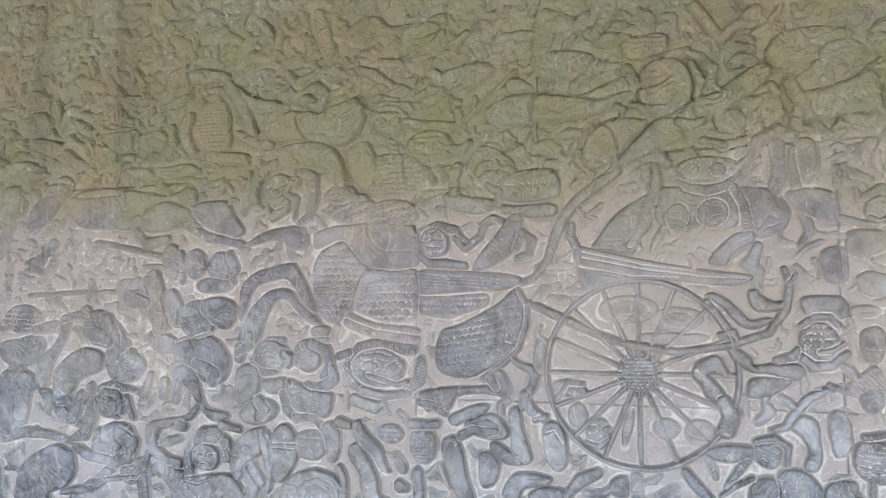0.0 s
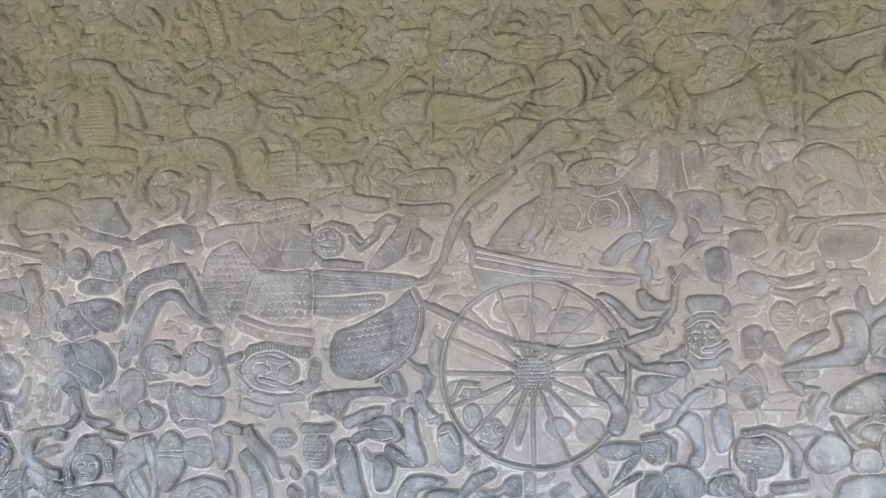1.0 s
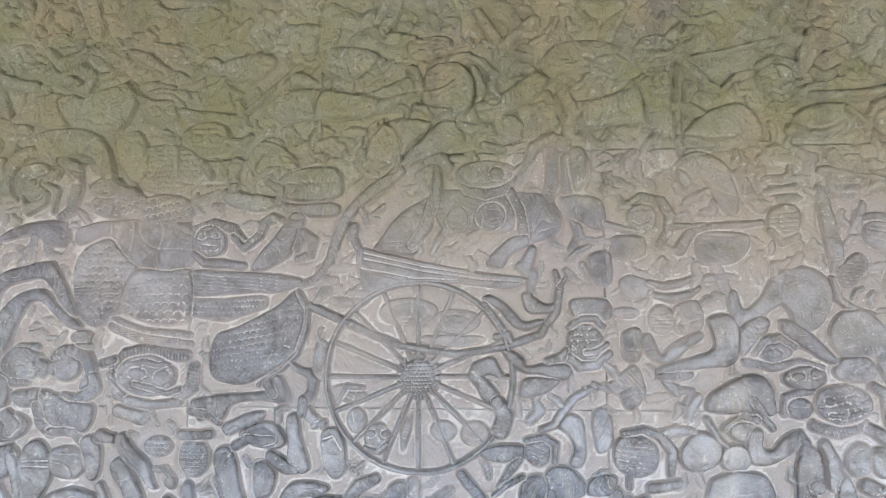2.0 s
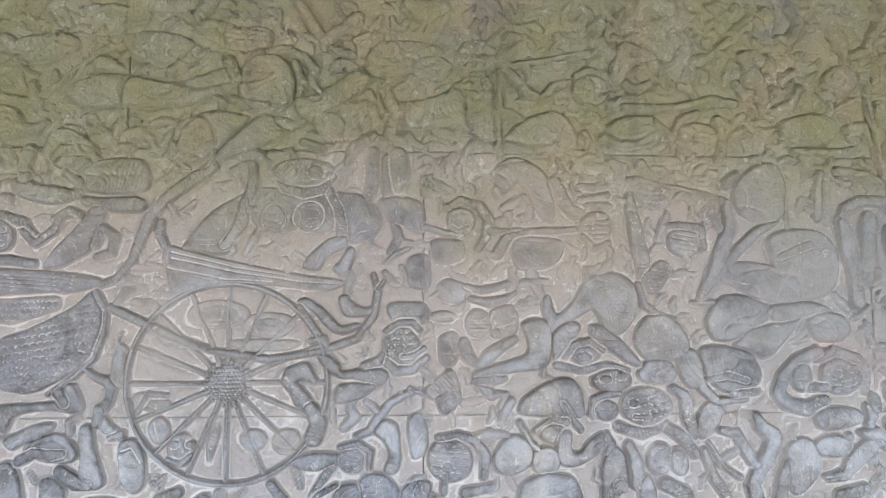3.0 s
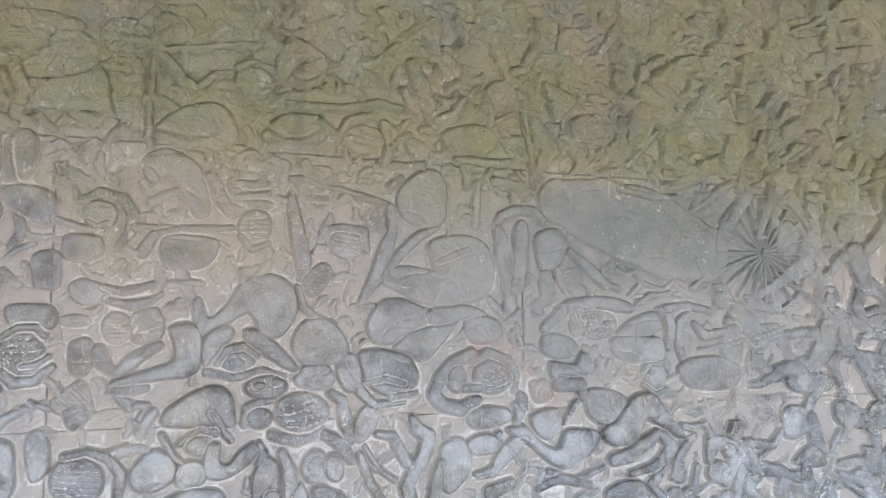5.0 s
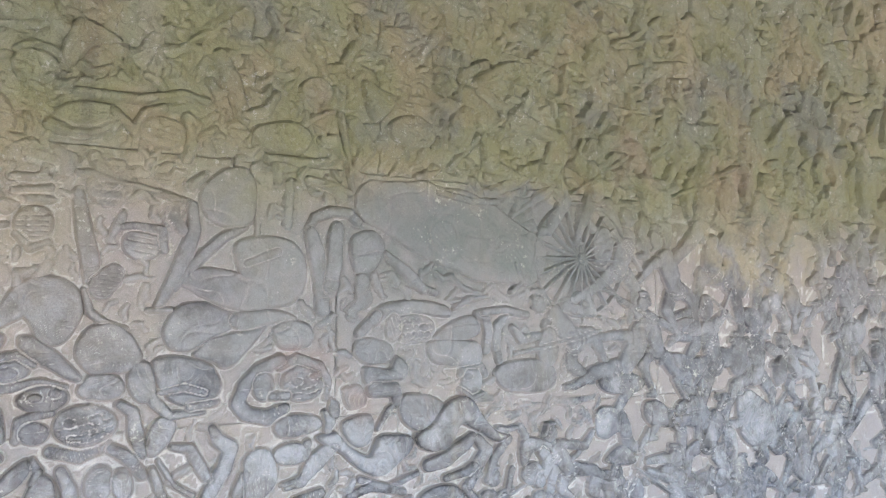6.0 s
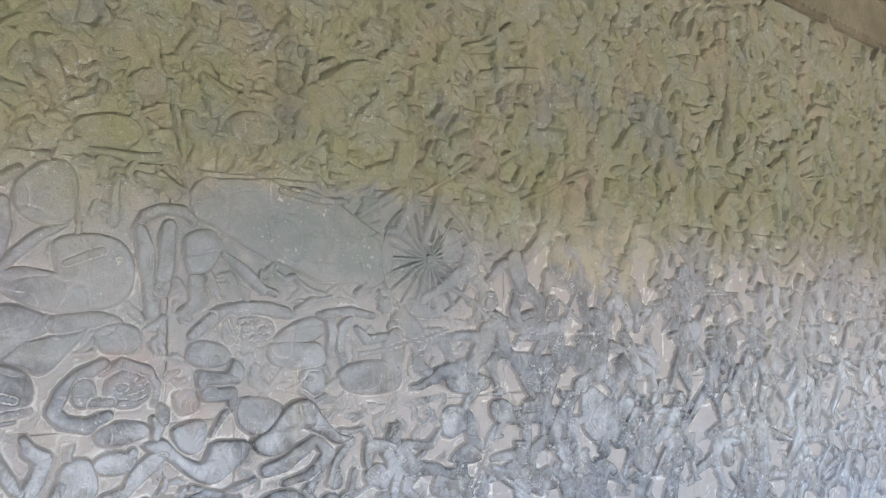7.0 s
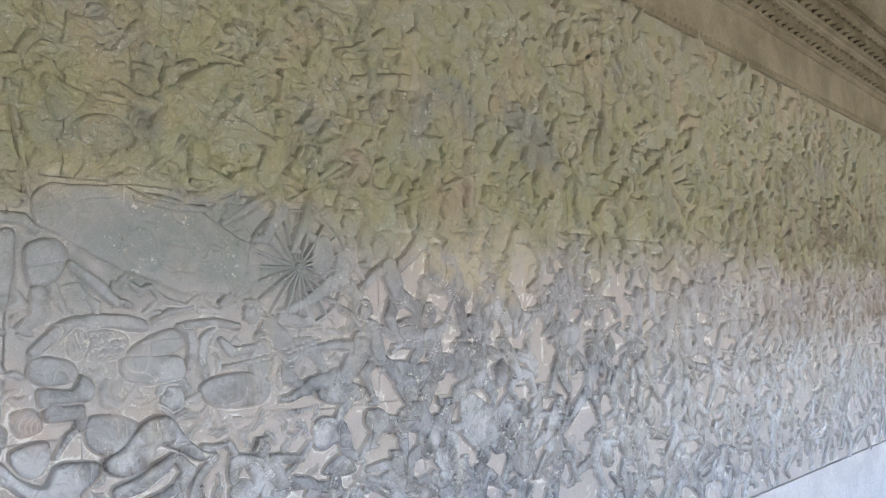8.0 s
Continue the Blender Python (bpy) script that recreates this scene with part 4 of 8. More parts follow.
f = Relief(0.0027)
f.blob(0.492, 1.261, 0.0308, 0.0362, 0, lift=0.008)
f.blob(0.478, 1.272, 0.0127, 0.0112, 0, lift=0.012)
f.blob(0.514, 1.271, 0.0111, 0.0097, 0, lift=0.012)
f.limb((0.469, 1.24, 0.0056), (0.497, 1.231, 0.0070), (0.522, 1.249, 0.0055), lift=0.012)
f.blob(0.442, 1.304, 0.0228, 0.0309, 0, lift=0.008)
f.done("carved_mask", "demon mask and ribbed fans carved behind the wheel")

f = Relief(0.0027)
f.blob(0.569, 1.276, 0.0109, 0.0412, -12, lift=0.008, tex=("lines", 80, 0.008, 0.003))
f.done("carved_fragment", "demon mask and ribbed fans carved behind the wheel")

f = Relief(0.0027)
f.blob(0.661, 1.283, 0.0291, 0.0244, 0, lift=0.007)
f.done("carved_fragment", "demon mask and ribbed fans carved behind the wheel")

f = Relief(0.0027)
f.blob(0.736, 1.278, 0.0335, 0.0294, 0, lift=0.007)
f.done("carved_fragment", "demon mask and ribbed fans carved behind the wheel")

f = Relief(0.0027)
f.blob(0.573, 1.573, 0.0688, 0.0364, 0, lift=0.006)
f.done("carved_fragment", "demon mask and ribbed fans carved behind the wheel")

f = Relief(0.0027)
f.blob(0.688, 1.548, 0.0608, 0.0302, 0, lift=0.006)
f.done("carved_fragment", "demon mask and ribbed fans carved behind the wheel")

f = Relief(0.0027)
f.blob(0.679, 1.501, 0.0794, 0.0137, 0, lift=0.006)
f.done("carved_fragment", "demon mask and ribbed fans carved behind the wheel")

f = Relief(0.0027)
f.form((0.852, 1.615), (0.877, 1.623), (0.882, 1.609), (0.911, 1.593), (0.933, 1.596), (0.93, 1.572), (0.885, 1.567), (0.861, 1.577), lift=0.016)
f.done("carved_fragment", "fallen demon with snarling face and bent limbs carved in stone")

f = Relief(0.0027)
f.form((0.755, 1.602), (0.776, 1.613), (0.814, 1.591), (0.838, 1.567), (0.858, 1.548), (0.892, 1.554), (0.909, 1.546), (0.872, 1.527), (0.84, 1.529), (0.813, 1.553), (0.793, 1.578), lift=0.02)
f.limb((0.762, 1.589, 0.0093), (0.782, 1.561, 0.0079), (0.802, 1.529, 0.0091), (0.811, 1.505, 0.0104), lift=0.018)
f.limb((0.791, 1.51, 0.0079), (0.817, 1.516, 0.0091), (0.826, 1.497, 0.0065), lift=0.018)
f.done("carved_demon", "fallen demon with snarling face and bent limbs carved in stone")

f = Relief(0.0027)
f.form((0.969, 1.601), (1.031, 1.605), (1.061, 1.595), (1.069, 1.561), (1.043, 1.546), (0.982, 1.554), lift=0.015)
f.blob(1.006, 1.497, 0.0448, 0.0466, 0, lift=0.017, tex=("scales", 0, 0.014, 0.0035))
f.blob(0.992, 1.496, 0.0190, 0.0182, 0, lift=0.022)
f.blob(1.028, 1.518, 0.0152, 0.0142, 0, lift=0.022)
f.limb((1.005, 1.473, 0.0062), (1.031, 1.476, 0.0074), (1.055, 1.492, 0.0049), lift=0.022)
f.limb((0.969, 1.533, 0.0075), (0.994, 1.554, 0.0087), (1.029, 1.554, 0.0086), (1.047, 1.536, 0.0061), lift=0.02)
f.limb((0.965, 1.46, 0.0112), (0.99, 1.44, 0.0124), (1.03, 1.443, 0.0098), (1.061, 1.469, 0.0073), lift=0.018, tex=("lines", 20, 0.007, 0.003))
f.form((0.805, 1.478), (0.826, 1.479), (0.857, 1.458), (0.869, 1.44), (0.931, 1.451), (0.966, 1.442), (0.97, 1.421), (0.946, 1.405), (0.893, 1.419), (0.856, 1.423), (0.822, 1.449), lift=0.022)
f.form((0.856, 1.408), (0.905, 1.414), (0.941, 1.405), (0.919, 1.381), (0.882, 1.366), (0.847, 1.368), lift=0.017)
f.limb((0.914, 1.451, 0.0076), (0.948, 1.462, 0.0113), (0.958, 1.478, 0.0063), lift=0.016)
f.done("carved_demon", "fallen demon with snarling face and bent limbs carved in stone")

f = Relief(0.0027)
f.limb((0.899, 1.286, 0.0075), (0.926, 1.298, 0.0087), (0.946, 1.327, 0.0087), (0.976, 1.364, 0.0087), (1.014, 1.386, 0.0074), (1.047, 1.395, 0.0061), lift=0.018)
f.limb((1.024, 1.399, 0.0049), (1.047, 1.39, 0.0049), (1.06, 1.383, 0.0048), lift=0.016, tex=("lines", 0, 0.006, 0.003))
f.done("carved_demon", "fallen demon with snarling face and bent limbs carved in stone")

f = Relief(0.0027)
f.limb((0.799, 1.419, 0.0091), (0.776, 1.443, 0.0183), (0.745, 1.434, 0.0172), (0.737, 1.418, 0.0145), (0.755, 1.4, 0.0171), (0.772, 1.376, 0.0196), (0.794, 1.353, 0.0156), lift=0.027)
f.limb((0.794, 1.353, 0.0169), (0.811, 1.319, 0.0206), (0.8, 1.284, 0.0207), lift=0.02)
f.done("carved_polished_figure", "polished bent leg carved in stone against the wheel")

f = Relief(0.0027)
f.form((0.75, 1.237), (0.801, 1.25), (0.863, 1.246), (0.858, 1.219), (0.8, 1.208), (0.757, 1.219), lift=0.014)
f.blob(0.89, 1.234, 0.0317, 0.0337, 0, lift=0.015, tex=("lines", 70, 0.009, 0.003))
f.limb((0.864, 1.261, 0.0063), (0.901, 1.271, 0.0075), (0.929, 1.252, 0.0075), (0.928, 1.211, 0.0062), lift=0.016)
f.form((0.905, 1.189), (0.949, 1.202), (0.983, 1.184), (1.003, 1.147), (0.979, 1.127), (0.908, 1.121), lift=0.014)
f.form((1.004, 1.165), (1.035, 1.187), (1.073, 1.177), (1.06, 1.139), (1.005, 1.135), lift=0.014)
f.limb((0.791, 1.15, 0.0064), (0.832, 1.205, 0.0102), (0.845, 1.216, 0.0064), lift=0.014, tex=("lines", 60, 0.008, 0.003))
f.form((0.849, 1.167), (0.891, 1.183), (0.909, 1.158), (0.896, 1.12), (0.842, 1.116), lift=0.012)
f.limb((0.78, 1.131, 0.0052), (0.811, 1.156, 0.0077), (0.849, 1.175, 0.0063), lift=0.015)
f.done("carved_fallen_warrior", "fallen warriors carved in a heap below the wheel")

f = Relief(0.0027)
f.form((0.938, 1.296), (0.962, 1.325), (0.993, 1.311), (1, 1.261), (1.001, 1.223), (0.986, 1.199), (0.963, 1.205), (0.972, 1.246), (0.958, 1.276), lift=0.015)
f.done("carved_fragment", "fallen warriors carved in a heap below the wheel")

f = Relief(0.0027)
f.limb((0.703, 1.181, 0.0105), (0.735, 1.14, 0.0117), (0.762, 1.11, 0.0103), lift=0.015)
f.done("carved_fragment", "fallen warriors carved in a heap below the wheel")

f = Relief(0.0027)
f.blob(0.55, 1.133, 0.0328, 0.0273, 0, lift=0.012)
f.limb((0.586, 1.157, 0.0136), (0.587, 1.103, 0.0149), lift=0.013)
f.done("carved_fallen_warrior", "fallen warriors carved in a heap below the wheel")

f = Relief(0.0027)
f.form((1.019, 1.325), (1.056, 1.339), (1.065, 1.264), (1.03, 1.235), lift=0.012)
f.done("carved_fragment", "fallen warriors carved in a heap below the wheel")

f = Relief(0.0027)
f.limb((1.081, 1.391, 0.0193), (1.114, 1.425, 0.0144), (1.126, 1.38, 0.0167), lift=0.013, tex=("lines", 40, 0.009, 0.003))
f.done("carved_fragment", "fallen warriors carved in a heap below the wheel")

f = Relief(0.0027)
f.form((1.091, 1.518), (1.127, 1.531), (1.14, 1.506), (1.129, 1.455), (1.095, 1.455), lift=0.013)
f.done("carved_fragment", "worn rounded bodies carved beside the block joint")

f = Relief(0.0027)
f.form((1.081, 1.378), (1.127, 1.392), (1.134, 1.355), (1.102, 1.336), lift=0.013)
f.done("carved_fragment", "worn rounded bodies carved beside the block joint")

f = Relief(0.0027)
f.form((0.486, 1.727), (0.515, 1.77), (0.55, 1.817), (0.606, 1.851), (0.642, 1.864), (0.633, 1.813), (0.612, 1.752), (0.587, 1.716), (0.534, 1.72), lift=0.017)
f.form((0.826, 1.854), (0.882, 1.865), (0.926, 1.844), (0.952, 1.805), (0.941, 1.763), (0.903, 1.745), (0.871, 1.746), (0.85, 1.799), lift=0.017)
f.form((0.637, 1.864), (0.702, 1.875), (0.819, 1.874), (0.844, 1.84), (0.829, 1.772), (0.752, 1.772), (0.659, 1.779), lift=0.013)
f.blob(0.697, 1.805, 0.0293, 0.0335, 0, lift=0.016, tex=("lines", 85, 0.006, 0.003))
f.blob(0.779, 1.804, 0.0362, 0.0358, 0, lift=0.016, tex=("lines", 92, 0.006, 0.003))
f.limb((0.646, 1.932, 0.0070), (0.648, 1.892, 0.0125), (0.633, 1.836, 0.0125), (0.619, 1.786, 0.0125), (0.585, 1.739, 0.0098), lift=0.019, tex=("lines", 10, 0.008, 0.003))
f.limb((0.827, 1.868, 0.0106), (0.851, 1.826, 0.0118), (0.861, 1.757, 0.0117), lift=0.019, tex=("lines", 75, 0.008, 0.003))
f.limb((0.702, 1.903, 0.0082), (0.723, 1.874, 0.0122), (0.767, 1.86, 0.0121), (0.809, 1.869, 0.0106), (0.838, 1.9, 0.0079), lift=0.017, tex=("lines", 60, 0.009, 0.003))
f.blob(0.766, 1.913, 0.0732, 0.0333, 0, lift=0.013)
f.blob(0.734, 1.912, 0.0198, 0.0196, 0, lift=0.017)
f.blob(0.795, 1.911, 0.0194, 0.0194, 0, lift=0.017)
f.form((0.771, 1.7), (0.797, 1.727), (0.828, 1.753), (0.867, 1.76), (0.871, 1.736), (0.827, 1.71), (0.806, 1.678), (0.77, 1.681), lift=0.018)
f.limb((0.676, 1.933, 0.0110), (0.65, 1.96, 0.0111), (0.622, 1.95, 0.0084), lift=0.015)
f.done("carved_charioteer", "seated charioteer with pleated drapery carved in stone")

f = Relief(0.0027)
f.limb((0.864, 1.687, 0.0156), (0.878, 1.722, 0.0104), lift=0.017)
f.done("carved_fragment", "seated charioteer with pleated drapery carved in stone")

f = Relief(0.0027)
f.limb((0.553, 1.966, 0.0057), (0.552, 1.926, 0.0128), (0.503, 1.885, 0.0144), (0.451, 1.85, 0.0131), (0.416, 1.814, 0.0132), (0.391, 1.759, 0.0117), (0.373, 1.701, 0.0117), (0.337, 1.655, 0.0103), (0.303, 1.641, 0.0074), lift=0.019, tex=("lines", 20, 0.008, 0.003))
f.done("carved_bow", "ribbed curving bow carved in stone")

f = Relief(0.0027)
f.form((0.158, 1.966), (0.19, 2.01), (0.243, 2.003), (0.283, 1.961), (0.295, 1.93), (0.267, 1.913), (0.227, 1.906), (0.189, 1.921), (0.164, 1.941), lift=0.019)
f.limb((0.189, 1.939, 0.0078), (0.208, 1.959, 0.0124), (0.258, 1.959, 0.0122), (0.283, 1.94, 0.0091), lift=0.021, tex=("lines", 30, 0.007, 0.003))
f.form((0.242, 1.9), (0.289, 1.936), (0.364, 1.944), (0.4, 1.927), (0.405, 1.87), (0.348, 1.855), (0.288, 1.855), (0.248, 1.869), lift=0.018)
f.form((0.09, 1.886), (0.125, 1.894), (0.148, 1.88), (0.22, 1.87), (0.242, 1.851), (0.195, 1.832), (0.125, 1.841), (0.093, 1.858), lift=0.018)
f.form((0.248, 1.851), (0.288, 1.846), (0.363, 1.849), (0.398, 1.841), (0.386, 1.815), (0.318, 1.815), (0.257, 1.827), lift=0.018)
f.form((0.25, 1.791), (0.278, 1.826), (0.312, 1.815), (0.296, 1.756), (0.265, 1.713), (0.212, 1.681), (0.171, 1.679), (0.191, 1.72), lift=0.017)
f.limb((0.214, 1.907, 0.0093), (0.248, 1.884, 0.0107), (0.242, 1.851, 0.0076), lift=0.019, tex=("lines", 20, 0.006, 0.003))
f.limb((0.126, 1.958, 0.0142), (0.116, 1.922, 0.0142), (0.119, 1.891, 0.0126), lift=0.016)
f.limb((0.286, 1.733, 0.0075), (0.305, 1.777, 0.0105), (0.329, 1.755, 0.0119), (0.322, 1.717, 0.0089), (0.289, 1.709, 0.0075), lift=0.015)
f.done("carved_rider", "kneeling archer with a ribbed cap carved beside the horse")

f = Relief(0.0027)
f.limb((0.188, 1.796, 0.0077), (0.226, 1.813, 0.0122), (0.247, 1.809, 0.0076), lift=0.015)
f.done("carved_fragment", "kneeling archer with a ribbed cap carved beside the horse")

f = Relief(0.0027)
f.limb((0.014, 1.74, 0.0096), (0.024, 1.784, 0.0128), (0.066, 1.801, 0.0127), (0.118, 1.79, 0.0110), (0.143, 1.758, 0.0093), lift=0.018, tex=("lines", 10, 0.008, 0.003))
f.blob(0.063, 1.754, 0.0440, 0.0431, 0, lift=0.018)
f.blob(0.043, 1.764, 0.0098, 0.0077, 0, lift=0.022)
f.blob(0.079, 1.769, 0.0097, 0.0077, 0, lift=0.022)
f.limb((0.043, 1.737, 0.0064), (0.076, 1.736, 0.0063), lift=0.021)
f.limb((0.014, 1.725, 0.0080), (0.043, 1.7, 0.0111), (0.098, 1.698, 0.0110), (0.149, 1.691, 0.0093), lift=0.018)
f.limb((0.121, 1.768, 0.0078), (0.15, 1.737, 0.0093), (0.188, 1.766, 0.0108), (0.204, 1.799, 0.0077), lift=0.017)
f.done("carved_lion_head", "round maned lion head carved in stone")

f = Relief(0.0027)
f.limb((-0.506, 1.903, 0.0145), (-0.499, 1.96, 0.0145), (-0.461, 1.995, 0.0163), (-0.401, 2.004, 0.0160), (-0.363, 1.979, 0.0141), (-0.37, 1.933, 0.0106), lift=0.018, tex=("lines", 15, 0.008, 0.003))
f.limb((-0.348, 1.975, 0.0141), (-0.311, 1.953, 0.0157), (-0.307, 1.896, 0.0156), (-0.325, 1.841, 0.0139), (-0.354, 1.826, 0.0087), lift=0.017, tex=("lines", 80, 0.008, 0.003))
f.blob(-0.426, 1.919, 0.0531, 0.0502, 0, lift=0.016)
f.blob(-0.426, 1.916, 0.0133, 0.0117, 0, lift=0.021)
f.limb((-0.456, 1.88, 0.0072), (-0.444, 1.846, 0.0143), (-0.403, 1.865, 0.0124), (-0.385, 1.9, 0.0088), lift=0.02)
f.limb((-0.378, 1.946, 0.0071), (-0.396, 1.917, 0.0089), (-0.366, 1.896, 0.0088), (-0.373, 1.84, 0.0070), lift=0.018)
f.done("carved_bridled_horse", "crested horse neck with a jewelled bridle carved in stone")

f = Relief(0.0027)
f.form((-0.501, 2.082), (-0.425, 2.148), (-0.353, 2.155), (-0.334, 2.103), (-0.345, 2.064), (-0.428, 2.074), lift=0.017)
f.form((-0.357, 2.149), (-0.28, 2.155), (-0.225, 2.17), (-0.154, 2.18), (-0.147, 2.115), (-0.189, 2.053), (-0.243, 2.047), (-0.312, 2.062), (-0.353, 2.098), lift=0.019)
f.form((-0.424, 2.05), (-0.312, 2.062), (-0.242, 2.037), (-0.214, 1.989), (-0.195, 1.914), (-0.143, 1.898), (-0.136, 1.875), (-0.202, 1.882), (-0.242, 1.932), (-0.278, 1.98), (-0.37, 1.983), (-0.423, 2.003), lift=0.02)
f.limb((-0.335, 2.187, 0.0177), (-0.294, 2.16, 0.0158), (-0.269, 2.198, 0.0122), (-0.298, 2.227, 0.0106), lift=0.017)
f.done("carved_bending_warrior", "burly bending warrior carved in stone")

f = Relief(0.0027)
f.form((-0.196, 2.027), (-0.136, 2.049), (-0.105, 1.966), (-0.118, 1.919), (-0.153, 1.911), (-0.188, 1.955), lift=0.016)
f.done("carved_fragment", "burly bending warrior carved in stone")

f = Relief(0.0027)
f.blob(-0.091, 2.162, 0.0487, 0.0194, 0, lift=0.016)
f.blob(-0.05, 2.187, 0.0413, 0.0193, 0, lift=0.017)
f.blob(-0.098, 2.195, 0.0314, 0.0162, 0, lift=0.017)
f.limb((-0.14, 2.137, 0.0068), (-0.084, 2.148, 0.0117), (-0.009, 2.141, 0.0099), lift=0.018, tex=("lines", 0, 0.006, 0.003))
f.blob(-0.07, 2.108, 0.0552, 0.0386, 0, lift=0.014)
f.blob(-0.091, 2.103, 0.0173, 0.0129, 0, lift=0.018)
f.blob(-0.046, 2.103, 0.0154, 0.0128, 0, lift=0.018)
f.limb((-0.07, 2.044, 0.0100), (-0.05, 2.027, 0.0116), (-0.063, 1.992, 0.0099), lift=0.017)
f.limb((-0.023, 2.098, 0.0099), (0.014, 2.085, 0.0131), (0.077, 2.077, 0.0129), (0.133, 2.07, 0.0095), lift=0.017, tex=("lines", 0, 0.008, 0.003))
f.blob(0.044, 2.023, 0.0663, 0.0471, 0, lift=0.016)
f.blob(0.024, 2.024, 0.0150, 0.0110, 0, lift=0.02)
f.blob(0.071, 2.024, 0.0148, 0.0110, 0, lift=0.02)
f.limb((0.018, 1.997, 0.0065), (0.051, 1.988, 0.0080), (0.08, 1.995, 0.0064), lift=0.02)
f.blob(-0.067, 1.948, 0.1026, 0.0636, 0, lift=0.01, tex=("scales", 0, 0.014, 0.0035))
f.done("carved_mask", "curly-haired crowned head carved in stone")

f = Relief(0.0027)
f.limb((0.103, 2.016, 0.0080), (0.142, 2.007, 0.0126), (0.161, 2.024, 0.0094), lift=0.018)
f.done("carved_fragment", "curly-haired crowned head carved in stone")

f = Relief(0.0027)
f.limb((0.037, 1.958, 0.0097), (0.057, 1.925, 0.0112), lift=0.017, tex=("lines", 0, 0.007, 0.003))
f.done("carved_fragment", "curly-haired crowned head carved in stone")

f = Relief(0.0027)
f.blob(-0.188, 1.855, 0.0812, 0.0354, 0, lift=0.014, tex=("scales", 20, 0.019, 0.0035))
f.blob(-0.224, 1.9, 0.0465, 0.0260, 0, lift=0.014, tex=("scales", 40, 0.017, 0.0035))
f.done("carved_mask", "curly-haired crowned head carved in stone")

f = Relief(0.0027)
f.blob(-0.067, 1.84, 0.0817, 0.0411, 0, lift=0.014, tex=("scales", 10, 0.019, 0.0035))
f.done("carved_fragment", "curly-haired crowned head carved in stone")

f = Relief(0.0034)
f.form((0.206, 2.107), (0.276, 2.141), (0.367, 2.141), (0.456, 2.127), (0.517, 2.148), (0.582, 2.167), (0.593, 2.126), (0.527, 2.088), (0.44, 2.072), (0.336, 2.068), (0.244, 2.064), lift=0.015)
f.form((0.609, 2.11), (0.627, 2.186), (0.696, 2.202), (0.738, 2.16), (0.736, 2.089), (0.693, 2.059), (0.639, 2.069), lift=0.017)
f.limb((0.58, 2.185, 0.0129), (0.604, 2.145, 0.0128), lift=0.016, tex=("lines", 20, 0.008, 0.003))
f.limb((0.592, 2.091, 0.0085), (0.639, 2.072, 0.0112), (0.682, 2.074, 0.0069), lift=0.018, tex=("lines", 20, 0.007, 0.003))
f.done("carved_reclining_figure", "reclining figure with a ribbed crown carved in stone")

f = Relief(0.0034)
f.form((0.232, 2.154), (0.285, 2.192), (0.337, 2.165), (0.322, 2.151), (0.276, 2.153), lift=0.014)
f.limb((0.142, 2.084, 0.0063), (0.226, 2.151, 0.0062), (0.295, 2.209, 0.0062), lift=0.014)
f.done("carved_reclining_figure", "reclining figure with a ribbed crown carved in stone")

f = Relief(0.0034)
f.limb((0.741, 2.182, 0.0083), (0.761, 2.138, 0.0096), (0.752, 2.096, 0.0068), lift=0.018, tex=("lines", 0, 0.008, 0.003))
f.form((0.742, 2.089), (0.792, 2.104), (0.847, 2.138), (0.899, 2.168), (0.924, 2.146), (0.902, 2.107), (0.848, 2.076), (0.788, 2.045), (0.754, 2.048), lift=0.017)
f.limb((0.763, 2.2, 0.0082), (0.791, 2.163, 0.0109), (0.785, 2.127, 0.0095), (0.8, 2.111, 0.0068), lift=0.016, tex=("lines", 20, 0.008, 0.003))
f.done("carved_reclining_figure", "reclining figure with a ribbed crown carved in stone")

f = Relief(0.0034)
f.form((0.467, 1.955), (0.486, 2.021), (0.544, 2.06), (0.608, 2.055), (0.632, 2.041), (0.582, 1.993), (0.53, 1.939), (0.493, 1.927), lift=0.017)
f.done("carved_fragment", "reclining figure with a ribbed crown carved in stone")

f = Relief(0.0034)
f.form((0.553, 1.946), (0.601, 1.998), (0.657, 2.045), (0.703, 2.041), (0.715, 1.995), (0.664, 1.976), (0.608, 1.951), (0.572, 1.936), lift=0.018)
f.limb((0.706, 2.038, 0.0083), (0.737, 2.027, 0.0096), (0.764, 2.036, 0.0082), lift=0.015, tex=("lines", 70, 0.007, 0.003))
f.done("carved_reclining_figure", "reclining figure with a ribbed crown carved in stone")

f = Relief(0.0034)
f.limb((0.763, 1.989, 0.0068), (0.814, 1.971, 0.0080), (0.863, 1.992, 0.0066), lift=0.016, tex=("lines", 80, 0.007, 0.003))
f.done("carved_fragment", "reclining figure with a ribbed crown carved in stone")

f = Relief(0.0034)
f.limb((0.779, 2.007, 0.0054), (0.823, 1.995, 0.0067), (0.857, 2.017, 0.0053), lift=0.015, tex=("lines", 80, 0.007, 0.003))
f.form((0.788, 2.056), (0.837, 2.061), (0.86, 2.036), (0.851, 2.001), (0.797, 2.008), lift=0.014)
f.done("carved_reclining_figure", "reclining figure with a ribbed crown carved in stone")

f = Relief(0.0034)
f.form((0.844, 2.194), (0.879, 2.187), (0.919, 2.155), (0.913, 2.142), (0.866, 2.169), (0.827, 2.162), lift=0.016)
f.done("carved_fragment", "large striding warrior carved high on the wall")

